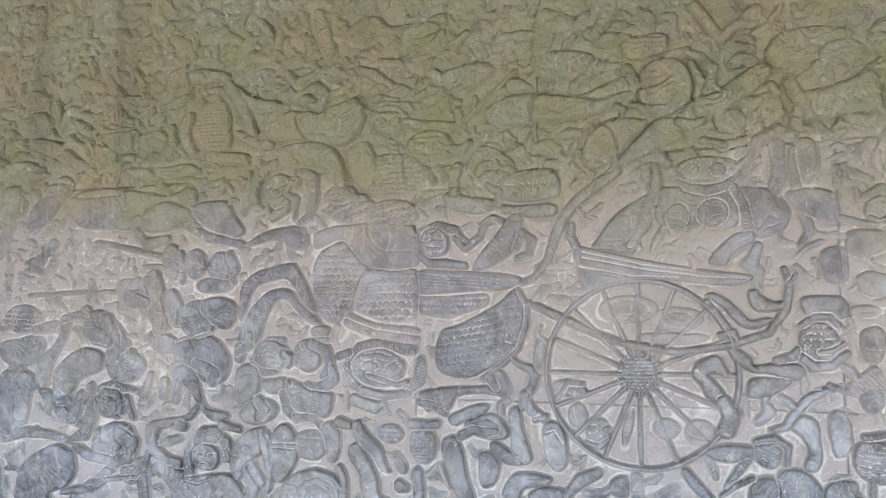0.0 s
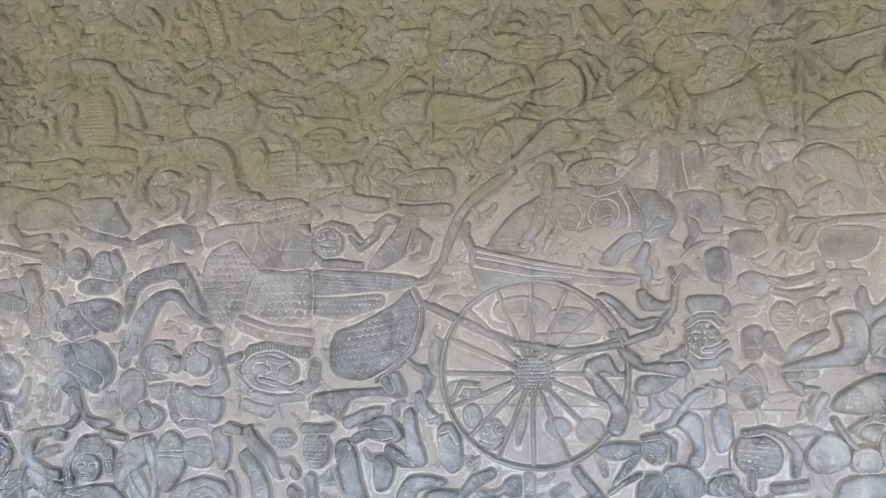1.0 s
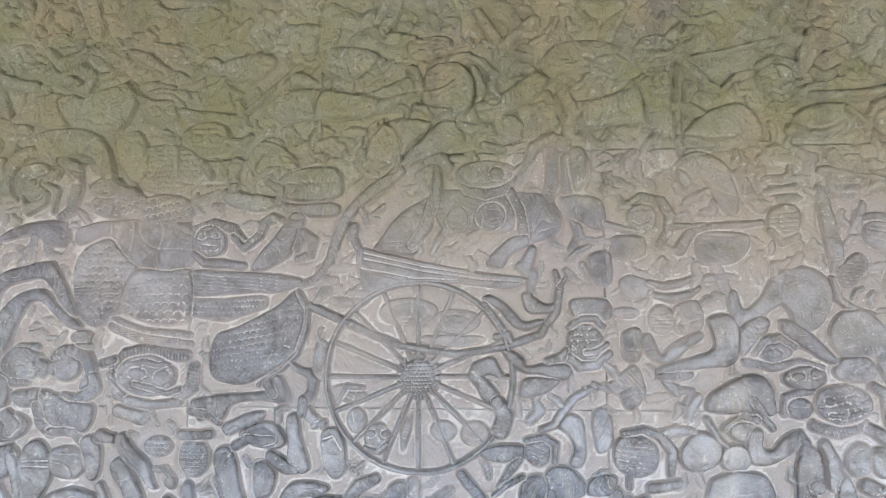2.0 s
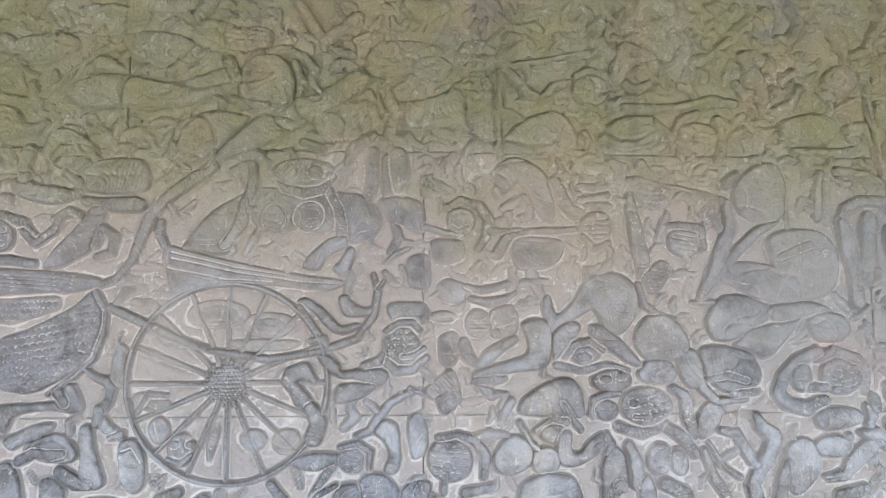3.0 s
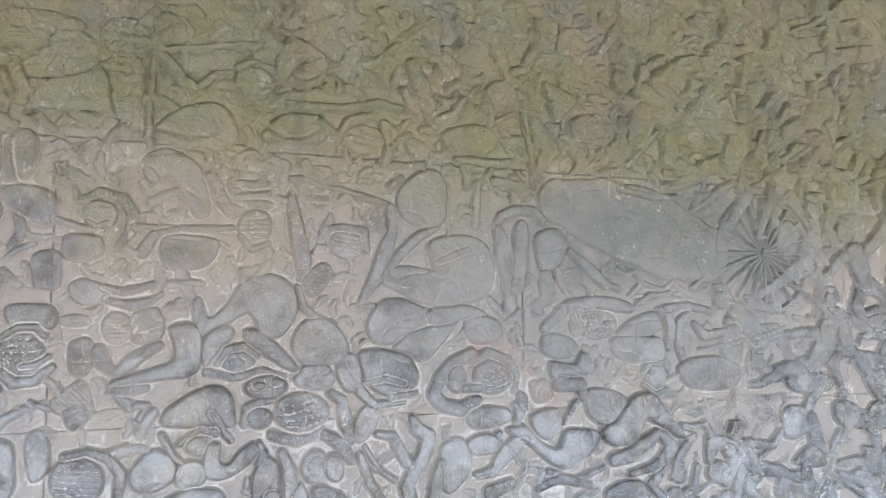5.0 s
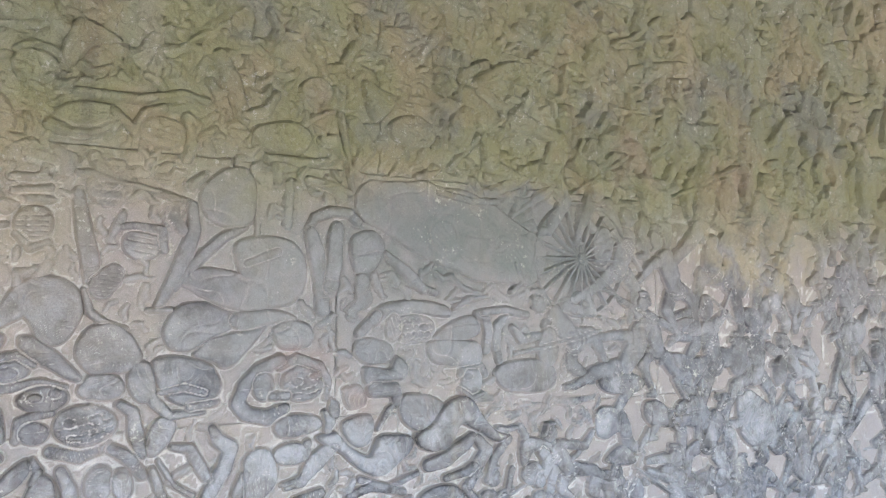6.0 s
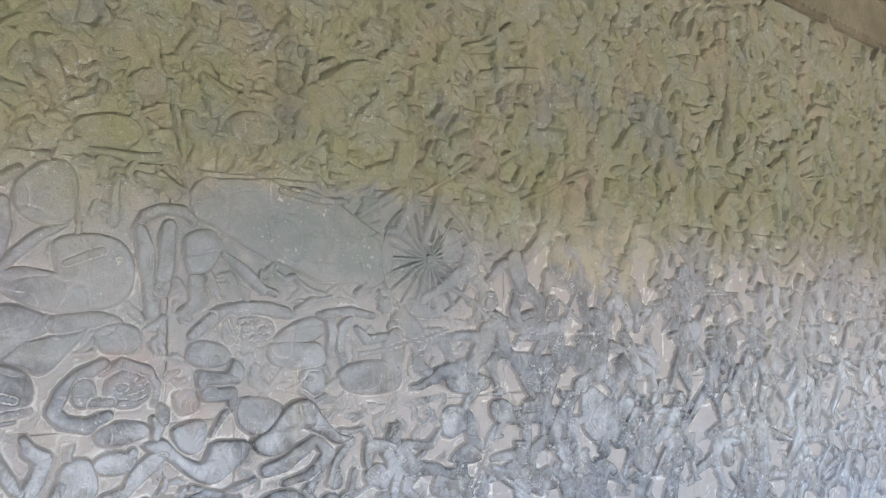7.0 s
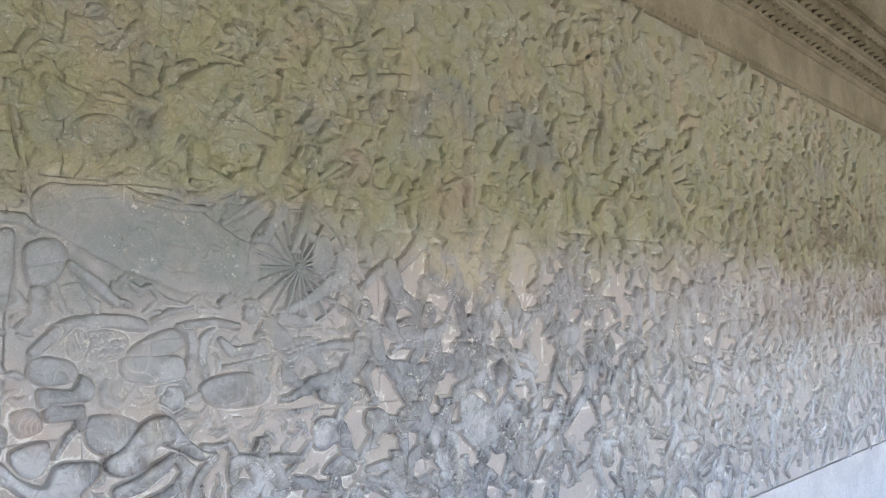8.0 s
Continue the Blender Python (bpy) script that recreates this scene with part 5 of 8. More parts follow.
f = Relief(0.0034)
f.limb((0.751, 2.327, 0.0111), (0.779, 2.284, 0.0124), (0.811, 2.231, 0.0136), (0.843, 2.261, 0.0122), (0.89, 2.295, 0.0160), lift=0.016)
f.done("carved_fragment", "large striding warrior carved high on the wall")

f = Relief(0.0034)
f.form((0.338, 2.238), (0.399, 2.25), (0.487, 2.237), (0.509, 2.193), (0.471, 2.167), (0.397, 2.174), (0.347, 2.201), lift=0.015, tex=("lines", 20, 0.014, 0.003))
f.limb((0.447, 2.157, 0.0118), (0.492, 2.183, 0.0117), (0.507, 2.211, 0.0088), lift=0.017, tex=("lines", 30, 0.008, 0.003))
f.done("carved_warrior", "large striding warrior carved high on the wall")

f = Relief(0.0034)
f.limb((0.488, 2.293, 0.0118), (0.516, 2.275, 0.0147), (0.587, 2.266, 0.0101), lift=0.015)
f.limb((0.505, 2.282, 0.0132), (0.535, 2.332, 0.0176), (0.55, 2.366, 0.0175), lift=0.015)
f.form((0.573, 2.259), (0.643, 2.271), (0.684, 2.261), (0.678, 2.224), (0.614, 2.217), (0.578, 2.221), lift=0.014, tex=("lines", 85, 0.012, 0.003))
f.done("carved_warrior", "large striding warrior carved high on the wall")

f = Relief(0.0034)
f.limb((0.237, 2.299, 0.0078), (0.308, 2.306, 0.0108), (0.39, 2.293, 0.0091), lift=0.014)
f.done("carved_fragment", "large striding warrior carved high on the wall")

f = Relief(0.0034)
f.limb((0.683, 2.209, 0.0098), (0.729, 2.215, 0.0111), (0.763, 2.194, 0.0096), lift=0.014)
f.done("carved_fragment", "large striding warrior carved high on the wall")

f = Relief(0.0034)
f.form((0.915, 2.2), (0.941, 2.233), (1.006, 2.241), (1.089, 2.228), (1.093, 2.193), (1.039, 2.169), (0.966, 2.158), (0.924, 2.166), lift=0.015)
f.blob(1.076, 2.176, 0.0475, 0.0295, 0, lift=0.013, tex=("scales", 10, 0.02, 0.0035))
f.done("carved_torso_figure", "large eroded torso carved high on the wall")

f = Relief(0.0034)
f.form((0.942, 2.109), (1, 2.089), (1.073, 2.104), (1.164, 2.124), (1.175, 2.049), (1.094, 2.03), (0.998, 2.025), (0.953, 2.056), lift=0.015)
f.limb((0.962, 2.118, 0.0130), (0.987, 2.061, 0.0154), (0.973, 2.008, 0.0154), lift=0.014)
f.done("carved_torso_figure", "large eroded torso carved high on the wall")

f = Relief(0.0034)
f.limb((0.872, 1.937, 0.0105), (0.888, 1.979, 0.0144), (0.929, 1.998, 0.0143), (0.965, 1.982, 0.0116), lift=0.016)
f.limb((0.964, 1.947, 0.0090), (0.966, 1.874, 0.0102), (0.981, 1.806, 0.0114), (0.994, 1.756, 0.0113), (0.976, 1.722, 0.0088), lift=0.015)
f.form((0.954, 1.853), (1.045, 1.846), (1.051, 1.774), (1.002, 1.784), (0.957, 1.813), lift=0.013)
f.form((0.97, 1.968), (1.008, 1.97), (1.021, 1.913), (0.995, 1.864), (0.975, 1.9), lift=0.013)
f.limb((1.056, 1.785, 0.0062), (1.107, 1.77, 0.0061), (1.148, 1.765, 0.0048), lift=0.014)
f.done("carved_looped_arm_figure", "worn standing figure with a looped arm carved in stone")

f = Relief(0.0034)
f.limb((0.93, 1.962, 0.0130), (0.933, 1.889, 0.0155), (0.919, 1.839, 0.0116), lift=0.016)
f.done("carved_fragment", "worn standing figure with a looped arm carved in stone")

f = Relief(0.0034)
f.form((1.018, 1.705), (1.065, 1.711), (1.067, 1.639), (1.023, 1.642), lift=0.013)
f.done("carved_fragment", "worn standing figure with a looped arm carved in stone")

f = Relief(0.0034)
f.form((1.072, 1.75), (1.141, 1.753), (1.148, 1.709), (1.081, 1.698), lift=0.012)
f.done("carved_fragment", "worn standing figure with a looped arm carved in stone")

f = Relief(0.0034)
f.form((-0.208, 2.364), (-0.155, 2.411), (-0.105, 2.408), (-0.067, 2.377), (0.019, 2.376), (0.086, 2.396), (0.102, 2.369), (0.035, 2.339), (-0.05, 2.349), (-0.112, 2.359), (-0.154, 2.322), lift=0.016)
f.done("carved_fragment", "broken arm and leg carved along the top of the wall")

f = Relief(0.0034)
f.limb((-0.091, 2.272, 0.0135), (-0.05, 2.264, 0.0167), (-0.005, 2.269, 0.0132), lift=0.016, tex=("lines", 80, 0.01, 0.003))
f.done("carved_fragment", "broken arm and leg carved along the top of the wall")

f = Relief(0.0034)
f.limb((-0.165, 2.26, 0.0103), (-0.119, 2.242, 0.0153), (-0.067, 2.205, 0.0117), lift=0.015)
f.done("carved_fragment", "broken arm and leg carved along the top of the wall")

f = Relief(0.0034)
f.limb((-0.4, 2.275, 0.0108), (-0.369, 2.238, 0.0143), (-0.321, 2.253, 0.0124), (-0.288, 2.28, 0.0088), lift=0.015)
f.done("carved_fragment", "broken arm and leg carved along the top of the wall")

f = Relief(0.0034)
f.limb((0.018, 2.203, 0.0115), (0.055, 2.224, 0.0163), (0.094, 2.205, 0.0129), lift=0.015, tex=("lines", 20, 0.009, 0.003))
f.form((0.088, 2.224), (0.182, 2.243), (0.23, 2.225), (0.198, 2.185), (0.117, 2.171), lift=0.013)
f.done("carved_high_figure", "broken arm and leg carved along the top of the wall")

f = Relief(0.0034)
f.limb((-0.506, 2.456, 0.0112), (-0.463, 2.412, 0.0129), (-0.427, 2.332, 0.0109), lift=0.014)
f.done("carved_fragment", "broken arm and leg carved along the top of the wall")

f = Relief(0.0034)
f.limb((-0.3, 2.429, 0.0285), (-0.262, 2.324, 0.0246), lift=0.013)
f.done("carved_fragment", "broken arm and leg carved along the top of the wall")

f = Relief(0.0034)
f.form((-0.797, 2.294), (-0.731, 2.316), (-0.616, 2.3), (-0.559, 2.246), (-0.483, 2.204), (-0.426, 2.192), (-0.429, 2.169), (-0.506, 2.172), (-0.578, 2.209), (-0.623, 2.269), (-0.73, 2.276), (-0.772, 2.273), lift=0.017)
f.limb((-0.591, 2.256, 0.0151), (-0.546, 2.182, 0.0186), (-0.513, 2.094, 0.0184), lift=0.015)
f.limb((-0.564, 2.104, 0.0111), (-0.513, 2.076, 0.0128), (-0.455, 2.062, 0.0109), lift=0.015, tex=("lines", 60, 0.009, 0.003))
f.done("carved_leaping_figure", "figure with an outstretched leg and oval shield carved in stone")

f = Relief(0.0034)
f.form((-0.711, 2.186), (-0.663, 2.214), (-0.606, 2.198), (-0.588, 2.117), (-0.599, 2.062), (-0.66, 2.052), (-0.705, 2.101), lift=0.017, tex=("lines", 88, 0.011, 0.003))
f.limb((-0.659, 2.042, 0.0189), (-0.543, 2.024, 0.0184), lift=0.014)
f.done("carved_leaping_figure", "figure with an outstretched leg and oval shield carved in stone")

f = Relief(0.0034)
f.limb((-0.74, 2.171, 0.0155), (-0.764, 2.12, 0.0194), (-0.725, 2.06, 0.0153), lift=0.016)
f.done("carved_fragment", "figure with an outstretched leg and oval shield carved in stone")

f = Relief(0.0034)
f.form((-1.069, 2.136), (-1.016, 2.157), (-0.94, 2.144), (-0.917, 2.095), (-0.956, 2.073), (-1.036, 2.085), lift=0.015)
f.done("carved_fragment", "small reclining warrior with a cap carved in stone")

f = Relief(0.0034)
f.blob(-0.874, 2.099, 0.0562, 0.0396, 0, lift=0.016)
f.blob(-0.868, 2.056, 0.0151, 0.0108, 0, lift=0.018)
f.done("carved_reclining_figure", "small reclining warrior with a cap carved in stone")

f = Relief(0.0034)
f.limb((-0.811, 2.141, 0.0118), (-0.801, 2.087, 0.0136), (-0.813, 2.052, 0.0098), lift=0.016, tex=("lines", 80, 0.008, 0.003))
f.done("carved_fragment", "small reclining warrior with a cap carved in stone")

f = Relief(0.0034)
f.limb((-1.087, 2.256, 0.0146), (-0.996, 2.251, 0.0123), (-0.886, 2.237, 0.0100), lift=0.015)
f.limb((-0.945, 2.331, 0.0122), (-0.918, 2.288, 0.0141), (-0.912, 2.251, 0.0101), lift=0.015)
f.done("carved_reclining_figure", "small reclining warrior with a cap carved in stone")

f = Relief(0.0034)
f.form((-0.976, 2.02), (-0.829, 2.018), (-0.745, 2.027), (-0.699, 1.996), (-0.807, 1.988), (-0.936, 1.988), lift=0.013)
f.done("carved_fragment", "small reclining warrior with a cap carved in stone")

f = Relief(0.0034)
f.limb((-0.834, 2.207, 0.0118), (-0.75, 2.236, 0.0117), lift=0.014)
f.done("carved_fragment", "small reclining warrior with a cap carved in stone")

f = Relief(0.0034)
f.limb((-0.523, 1.982, 0.0073), (-0.515, 1.94, 0.0073), lift=0.015)
f.done("carved_fragment", "small reclining warrior with a cap carved in stone")

f = Relief(0.0034)
f.form((-1.232, 1.901), (-1.168, 1.954), (-1.023, 1.961), (-0.827, 1.929), (-0.735, 1.952), (-0.71, 1.906), (-0.742, 1.89), (-0.826, 1.918), (-0.911, 1.887), (-0.931, 1.831), (-1.041, 1.831), (-1.155, 1.842), lift=0.015)
f.form((-0.907, 1.883), (-0.826, 1.908), (-0.738, 1.883), (-0.696, 1.826), (-0.761, 1.825), (-0.845, 1.817), (-0.909, 1.823), lift=0.015)
f.limb((-0.987, 1.952, 0.0101), (-0.973, 1.9, 0.0100), lift=0.015, tex=("lines", 0, 0.008, 0.003))
f.form((-0.73, 1.889), (-0.609, 1.901), (-0.568, 1.851), (-0.54, 1.806), (-0.591, 1.784), (-0.679, 1.825), lift=0.015)
f.limb((-0.935, 1.824, 0.0139), (-0.891, 1.78, 0.0176), (-0.819, 1.792, 0.0135), lift=0.015)
f.limb((-0.741, 1.827, 0.0114), (-0.667, 1.794, 0.0149), (-0.551, 1.77, 0.0109), lift=0.015)
f.done("carved_striding_figure", "long striding body carved in worn stone")

f = Relief(0.0034)
f.form((-0.535, 1.762), (-0.497, 1.795), (-0.406, 1.815), (-0.339, 1.809), (-0.331, 1.75), (-0.391, 1.752), (-0.425, 1.779), lift=0.015)
f.done("carved_fragment", "long striding body carved in worn stone")

f = Relief(0.0034)
f.limb((-1.089, 1.789, 0.0082), (-0.908, 1.755, 0.0078), (-0.738, 1.716, 0.0076), lift=0.013)
f.done("carved_fragment", "long striding body carved in worn stone")

f = Relief(0.0034)
f.form((-1.498, 1.978), (-1.428, 1.986), (-1.391, 1.931), (-1.409, 1.882), (-1.493, 1.878), lift=0.014)
f.done("carved_fragment", "weathered warrior carved at the dark end of the wall")

f = Relief(0.0034)
f.form((-1.384, 1.866), (-1.324, 1.954), (-1.246, 2.014), (-1.198, 1.992), (-1.242, 1.92), (-1.31, 1.848), lift=0.014)
f.done("carved_fragment", "weathered warrior carved at the dark end of the wall")

f = Relief(0.0034)
f.form((-1.502, 2.06), (-1.393, 2.072), (-1.294, 2.028), (-1.35, 2.001), (-1.499, 2.013), lift=0.014)
f.done("carved_fragment", "weathered warrior carved at the dark end of the wall")

f = Relief(0.0034)
f.limb((-1.356, 2.127, 0.0219), (-1.258, 2.101, 0.0257), (-1.177, 2.051, 0.0168), lift=0.014)
f.done("carved_fragment", "weathered warrior carved at the dark end of the wall")

f = Relief(0.0034)
f.limb((-1.215, 2.203, 0.0128), (-1.143, 2.16, 0.0147), (-1.119, 2.11, 0.0125), lift=0.014)
f.done("carved_fragment", "weathered warrior carved at the dark end of the wall")

f = Relief(0.0034)
f.limb((-1.27, 2.284, 0.0108), (-1.249, 2.225, 0.0129), (-1.261, 2.181, 0.0108), lift=0.015)
f.done("carved_fragment", "weathered warrior carved at the dark end of the wall")

f = Relief(0.0034)
f.limb((-1.133, 2.395, 0.0127), (-1.113, 2.344, 0.0126), lift=0.015)
f.done("carved_fragment", "weathered warrior carved at the dark end of the wall")

f = Relief(0.0034)
f.blob(-1.359, 2.196, 0.0738, 0.0424, 0, lift=0.013)
f.done("carved_fragment", "weathered warrior carved at the dark end of the wall")

f = Relief(0.0034)
f.form((-1.439, 2.339), (-1.34, 2.348), (-1.289, 2.286), (-1.361, 2.254), (-1.426, 2.279), lift=0.013)
f.done("carved_fragment", "weathered warrior carved at the dark end of the wall")

f = Relief(0.0036)
f.limb((1.251, 2.185, 0.0056), (1.356, 2.2, 0.0070), (1.483, 2.228, 0.0057), lift=0.015)
f.limb((1.243, 2.173, 0.0055), (1.241, 2.084, 0.0069), (1.234, 1.984, 0.0055), lift=0.014)
f.limb((1.262, 2.169, 0.0125), (1.304, 2.118, 0.0139), (1.334, 2.106, 0.0084), lift=0.016)
f.limb((1.343, 2.109, 0.0070), (1.373, 2.136, 0.0098), (1.413, 2.147, 0.0071), lift=0.016)
f.done("carved_spear_bearer", "ribbed-cap warrior levelling a spear carved in worn stone")

f = Relief(0.0036)
f.blob(1.466, 2.13, 0.0455, 0.0398, 0, lift=0.016, tex=("lines", 75, 0.013, 0.003))
f.limb((1.429, 2.162, 0.0071), (1.463, 2.178, 0.0086), (1.506, 2.166, 0.0072), lift=0.017)
f.form((1.515, 2.167), (1.535, 2.237), (1.561, 2.25), (1.628, 2.223), (1.634, 2.206), (1.584, 2.2), (1.541, 2.143), lift=0.016)
f.done("carved_spear_bearer", "ribbed-cap warrior levelling a spear carved in worn stone")

f = Relief(0.0036)
f.form((1.25, 1.987), (1.302, 2.051), (1.385, 2.069), (1.43, 2.023), (1.425, 1.978), (1.344, 1.961), lift=0.015)
f.done("carved_fragment", "ribbed-cap warrior levelling a spear carved in worn stone")

f = Relief(0.0036)
f.form((1.487, 2.006), (1.532, 2.057), (1.592, 2.065), (1.642, 2.056), (1.636, 2.005), (1.569, 1.985), (1.515, 1.988), lift=0.016)
f.limb((1.63, 2.05, 0.0087), (1.671, 2.006, 0.0101), (1.691, 2.056, 0.0087), (1.733, 2.072, 0.0088), lift=0.016)
f.blob(1.735, 2.015, 0.0502, 0.0345, 0, lift=0.013, tex=("lines", 75, 0.016, 0.003))
f.done("carved_spear_bearer", "ribbed-cap warrior levelling a spear carved in worn stone")

f = Relief(0.0036)
f.limb((1.552, 2.086, 0.0086), (1.598, 2.083, 0.0115), (1.686, 2.087, 0.0102), (1.775, 2.109, 0.0103), (1.835, 2.101, 0.0074), lift=0.016)
f.done("carved_fragment", "ribbed-cap warrior levelling a spear carved in worn stone")

f = Relief(0.0036)
f.form((1.111, 2.118), (1.204, 2.165), (1.227, 2.097), (1.206, 2.027), (1.125, 2.036), lift=0.013, tex=("scales", 0, 0.022, 0.0035))
f.done("carved_fragment", "ribbed-cap warrior levelling a spear carved in worn stone")

f = Relief(0.0036)
f.limb((1.767, 2.22, 0.0059), (1.831, 2.271, 0.0090), (1.899, 2.32, 0.0091), lift=0.016)
f.form((1.877, 2.316), (1.921, 2.355), (1.945, 2.329), (1.932, 2.275), (1.898, 2.281), lift=0.014)
f.done("carved_kneeling_warrior", "worn kneeling archer carved high on the wall")

f = Relief(0.0036)
f.limb((1.861, 2.22, 0.0150), (1.89, 2.162, 0.0210), (1.922, 2.076, 0.0150), lift=0.015)
f.limb((1.925, 2.082, 0.0090), (1.975, 2.099, 0.0121), (2.003, 2.145, 0.0091), lift=0.016)
f.done("carved_kneeling_warrior", "worn kneeling archer carved high on the wall")

f = Relief(0.0036)
f.limb((1.986, 2.35, 0.0092), (2.007, 2.306, 0.0123), (1.981, 2.269, 0.0107), (1.953, 2.273, 0.0076), lift=0.016)
f.done("carved_fragment", "worn kneeling archer carved high on the wall")

f = Relief(0.0036)
f.blob(2.107, 2.163, 0.0442, 0.0360, 0, lift=0.013)
f.done("carved_fragment", "worn kneeling archer carved high on the wall")

f = Relief(0.0036)
f.limb((2.222, 2.389, 0.0079), (2.236, 2.334, 0.0126), (2.202, 2.28, 0.0125), (2.179, 2.236, 0.0094), lift=0.016, tex=("lines", 0, 0.009, 0.003))
f.limb((2.147, 2.234, 0.0078), (2.182, 2.242, 0.0094), lift=0.016)
f.done("carved_kneeling_warrior", "worn kneeling archer carved high on the wall")

f = Relief(0.0036)
f.form((2.242, 2.216), (2.306, 2.198), (2.338, 2.182), (2.32, 2.141), (2.271, 2.108), (2.25, 2.152), lift=0.016, tex=("lines", 60, 0.011, 0.003))
f.done("carved_fragment", "worn kneeling archer carved high on the wall")

f = Relief(0.0036)
f.limb((2.175, 2.118, 0.0077), (2.191, 2.03, 0.0092), (2.21, 1.912, 0.0061), lift=0.015)
f.done("carved_fragment", "worn kneeling archer carved high on the wall")

f = Relief(0.0036)
f.blob(2.39, 2.096, 0.0723, 0.0457, 0, lift=0.014, tex=("scales", 10, 0.024, 0.0035))
f.done("carved_fragment", "worn kneeling archer carved high on the wall")

f = Relief(0.0036)
f.form((1.94, 2.048), (2.033, 2.081), (2.094, 2.055), (2.078, 2.007), (1.985, 1.994), lift=0.013)
f.done("carved_fragment", "worn kneeling archer carved high on the wall")

f = Relief(0.0036)
f.limb((1.789, 2.055, 0.0118), (1.803, 1.998, 0.0132), (1.788, 1.96, 0.0102), lift=0.015)
f.done("carved_fragment", "worn kneeling archer carved high on the wall")

f = Relief(0.0036)
f.limb((1.984, 1.982, 0.0075), (2.061, 1.977, 0.0106), (2.14, 1.989, 0.0076), lift=0.015)
f.done("carved_fragment", "worn kneeling archer carved high on the wall")

f = Relief(0.0036)
f.limb((2.328, 2.356, 0.0080), (2.377, 2.335, 0.0096), (2.428, 2.363, 0.0081), lift=0.014)
f.done("carved_fragment", "worn kneeling archer carved high on the wall")

f = Relief(0.0036)
f.limb((2.091, 1.806, 0.0090), (2.107, 1.838, 0.0120), (2.151, 1.857, 0.0136), (2.202, 1.856, 0.0122), (2.229, 1.833, 0.0092), lift=0.017)
f.limb((2.1, 1.8, 0.0150), (2.114, 1.749, 0.0224), (2.131, 1.677, 0.0209), (2.135, 1.606, 0.0178), lift=0.016)
f.limb((2.169, 1.814, 0.0182), (2.164, 1.75, 0.0211), (2.155, 1.663, 0.0209), lift=0.015)
f.done("carved_mounted_warrior", "mounted warrior in a curved hat carved in smooth pale stone")

f = Relief(0.0036)
f.form((2.212, 1.795), (2.276, 1.811), (2.306, 1.768), (2.273, 1.709), (2.216, 1.708), lift=0.013)
f.done("carved_fragment", "mounted warrior in a curved hat carved in smooth pale stone")

f = Relief(0.0036)
f.limb((2.312, 1.753, 0.0077), (2.353, 1.722, 0.0123), (2.399, 1.682, 0.0154), (2.418, 1.659, 0.0093), lift=0.017)
f.done("carved_fragment", "mounted warrior in a curved hat carved in smooth pale stone")

f = Relief(0.0036)
f.limb((2.091, 1.937, 0.0076), (2.153, 1.925, 0.0137), (2.2, 1.906, 0.0092), lift=0.014)
f.done("carved_fragment", "mounted warrior in a curved hat carved in smooth pale stone")

f = Relief(0.0036)
f.limb((2.502, 1.941, 0.0086), (2.566, 1.934, 0.0106), (2.631, 1.916, 0.0072), lift=0.015)
f.limb((2.585, 1.984, 0.0089), (2.616, 1.938, 0.0108), lift=0.015)
f.done("carved_banner", "ragged banner carved above the elephant")

f = Relief(0.0036)
f.limb((2.636, 1.995, 0.0091), (2.711, 1.996, 0.0093), lift=0.016)
f.done("carved_fragment", "ragged banner carved above the elephant")

f = Relief(0.0036)
f.limb((2.51, 2.006, 0.0087), (2.566, 2.067, 0.0089), (2.609, 2.108, 0.0072), lift=0.014)
f.done("carved_fragment", "ragged banner carved above the elephant")

f = Relief(0.0036)
f.limb((3.068, 2.452, 0.0086), (3.187, 2.496, 0.0112), (3.362, 2.604, 0.0096), lift=0.015)
f.limb((3.161, 2.476, 0.0067), (3.414, 2.55, 0.0097), lift=0.015)
f.limb((3.262, 2.455, 0.0138), (3.29, 2.507, 0.0186), (3.316, 2.524, 0.0141), lift=0.015)
f.done("carved_high_figure", "crossed weapons and plaque carved high on the wall")

f = Relief(0.0036)
f.limb((3.418, 2.639, 0.0097), (3.466, 2.579, 0.0123), (3.525, 2.517, 0.0125), lift=0.015)
f.done("carved_fragment", "crossed weapons and plaque carved high on the wall")

f = Relief(0.0036)
f.form((3.209, 2.412), (3.524, 2.484), (3.551, 2.444), (3.365, 2.398), (3.208, 2.365), lift=0.012)
f.done("carved_fragment", "crossed weapons and plaque carved high on the wall")

f = Relief(0.0036)
f.limb((3.159, 2.415, 0.0111), (3.168, 2.363, 0.0155), (3.207, 2.331, 0.0112), lift=0.016)
f.done("carved_fragment", "crossed weapons and plaque carved high on the wall")

f = Relief(0.0036)
f.limb((2.533, 2.217, 0.0089), (2.56, 2.287, 0.0144), (2.634, 2.327, 0.0111), lift=0.016)
f.done("carved_fragment", "crossed weapons and plaque carved high on the wall")

f = Relief(0.0036)
f.limb((2.798, 2.305, 0.0098), (2.864, 2.329, 0.0120), lift=0.015)
f.done("carved_fragment", "crossed weapons and plaque carved high on the wall")

f = Relief(0.0036)
f.form((3.815, 2.525), (3.893, 2.547), (3.901, 2.456), (4, 2.449), (3.931, 2.404), (3.77, 2.394), lift=0.015)
f.limb((3.941, 2.362, 0.0111), (3.971, 2.41, 0.0169), (4.103, 2.442, 0.0146), lift=0.016)
f.done("carved_high_figure", "crossed weapons and plaque carved high on the wall")

f = Relief(0.0036)
f.limb((4.192, 2.708, 0.0182), (4.164, 2.62, 0.0210), (4.258, 2.618, 0.0184), lift=0.015)
f.done("carved_fragment", "crossed weapons and plaque carved high on the wall")

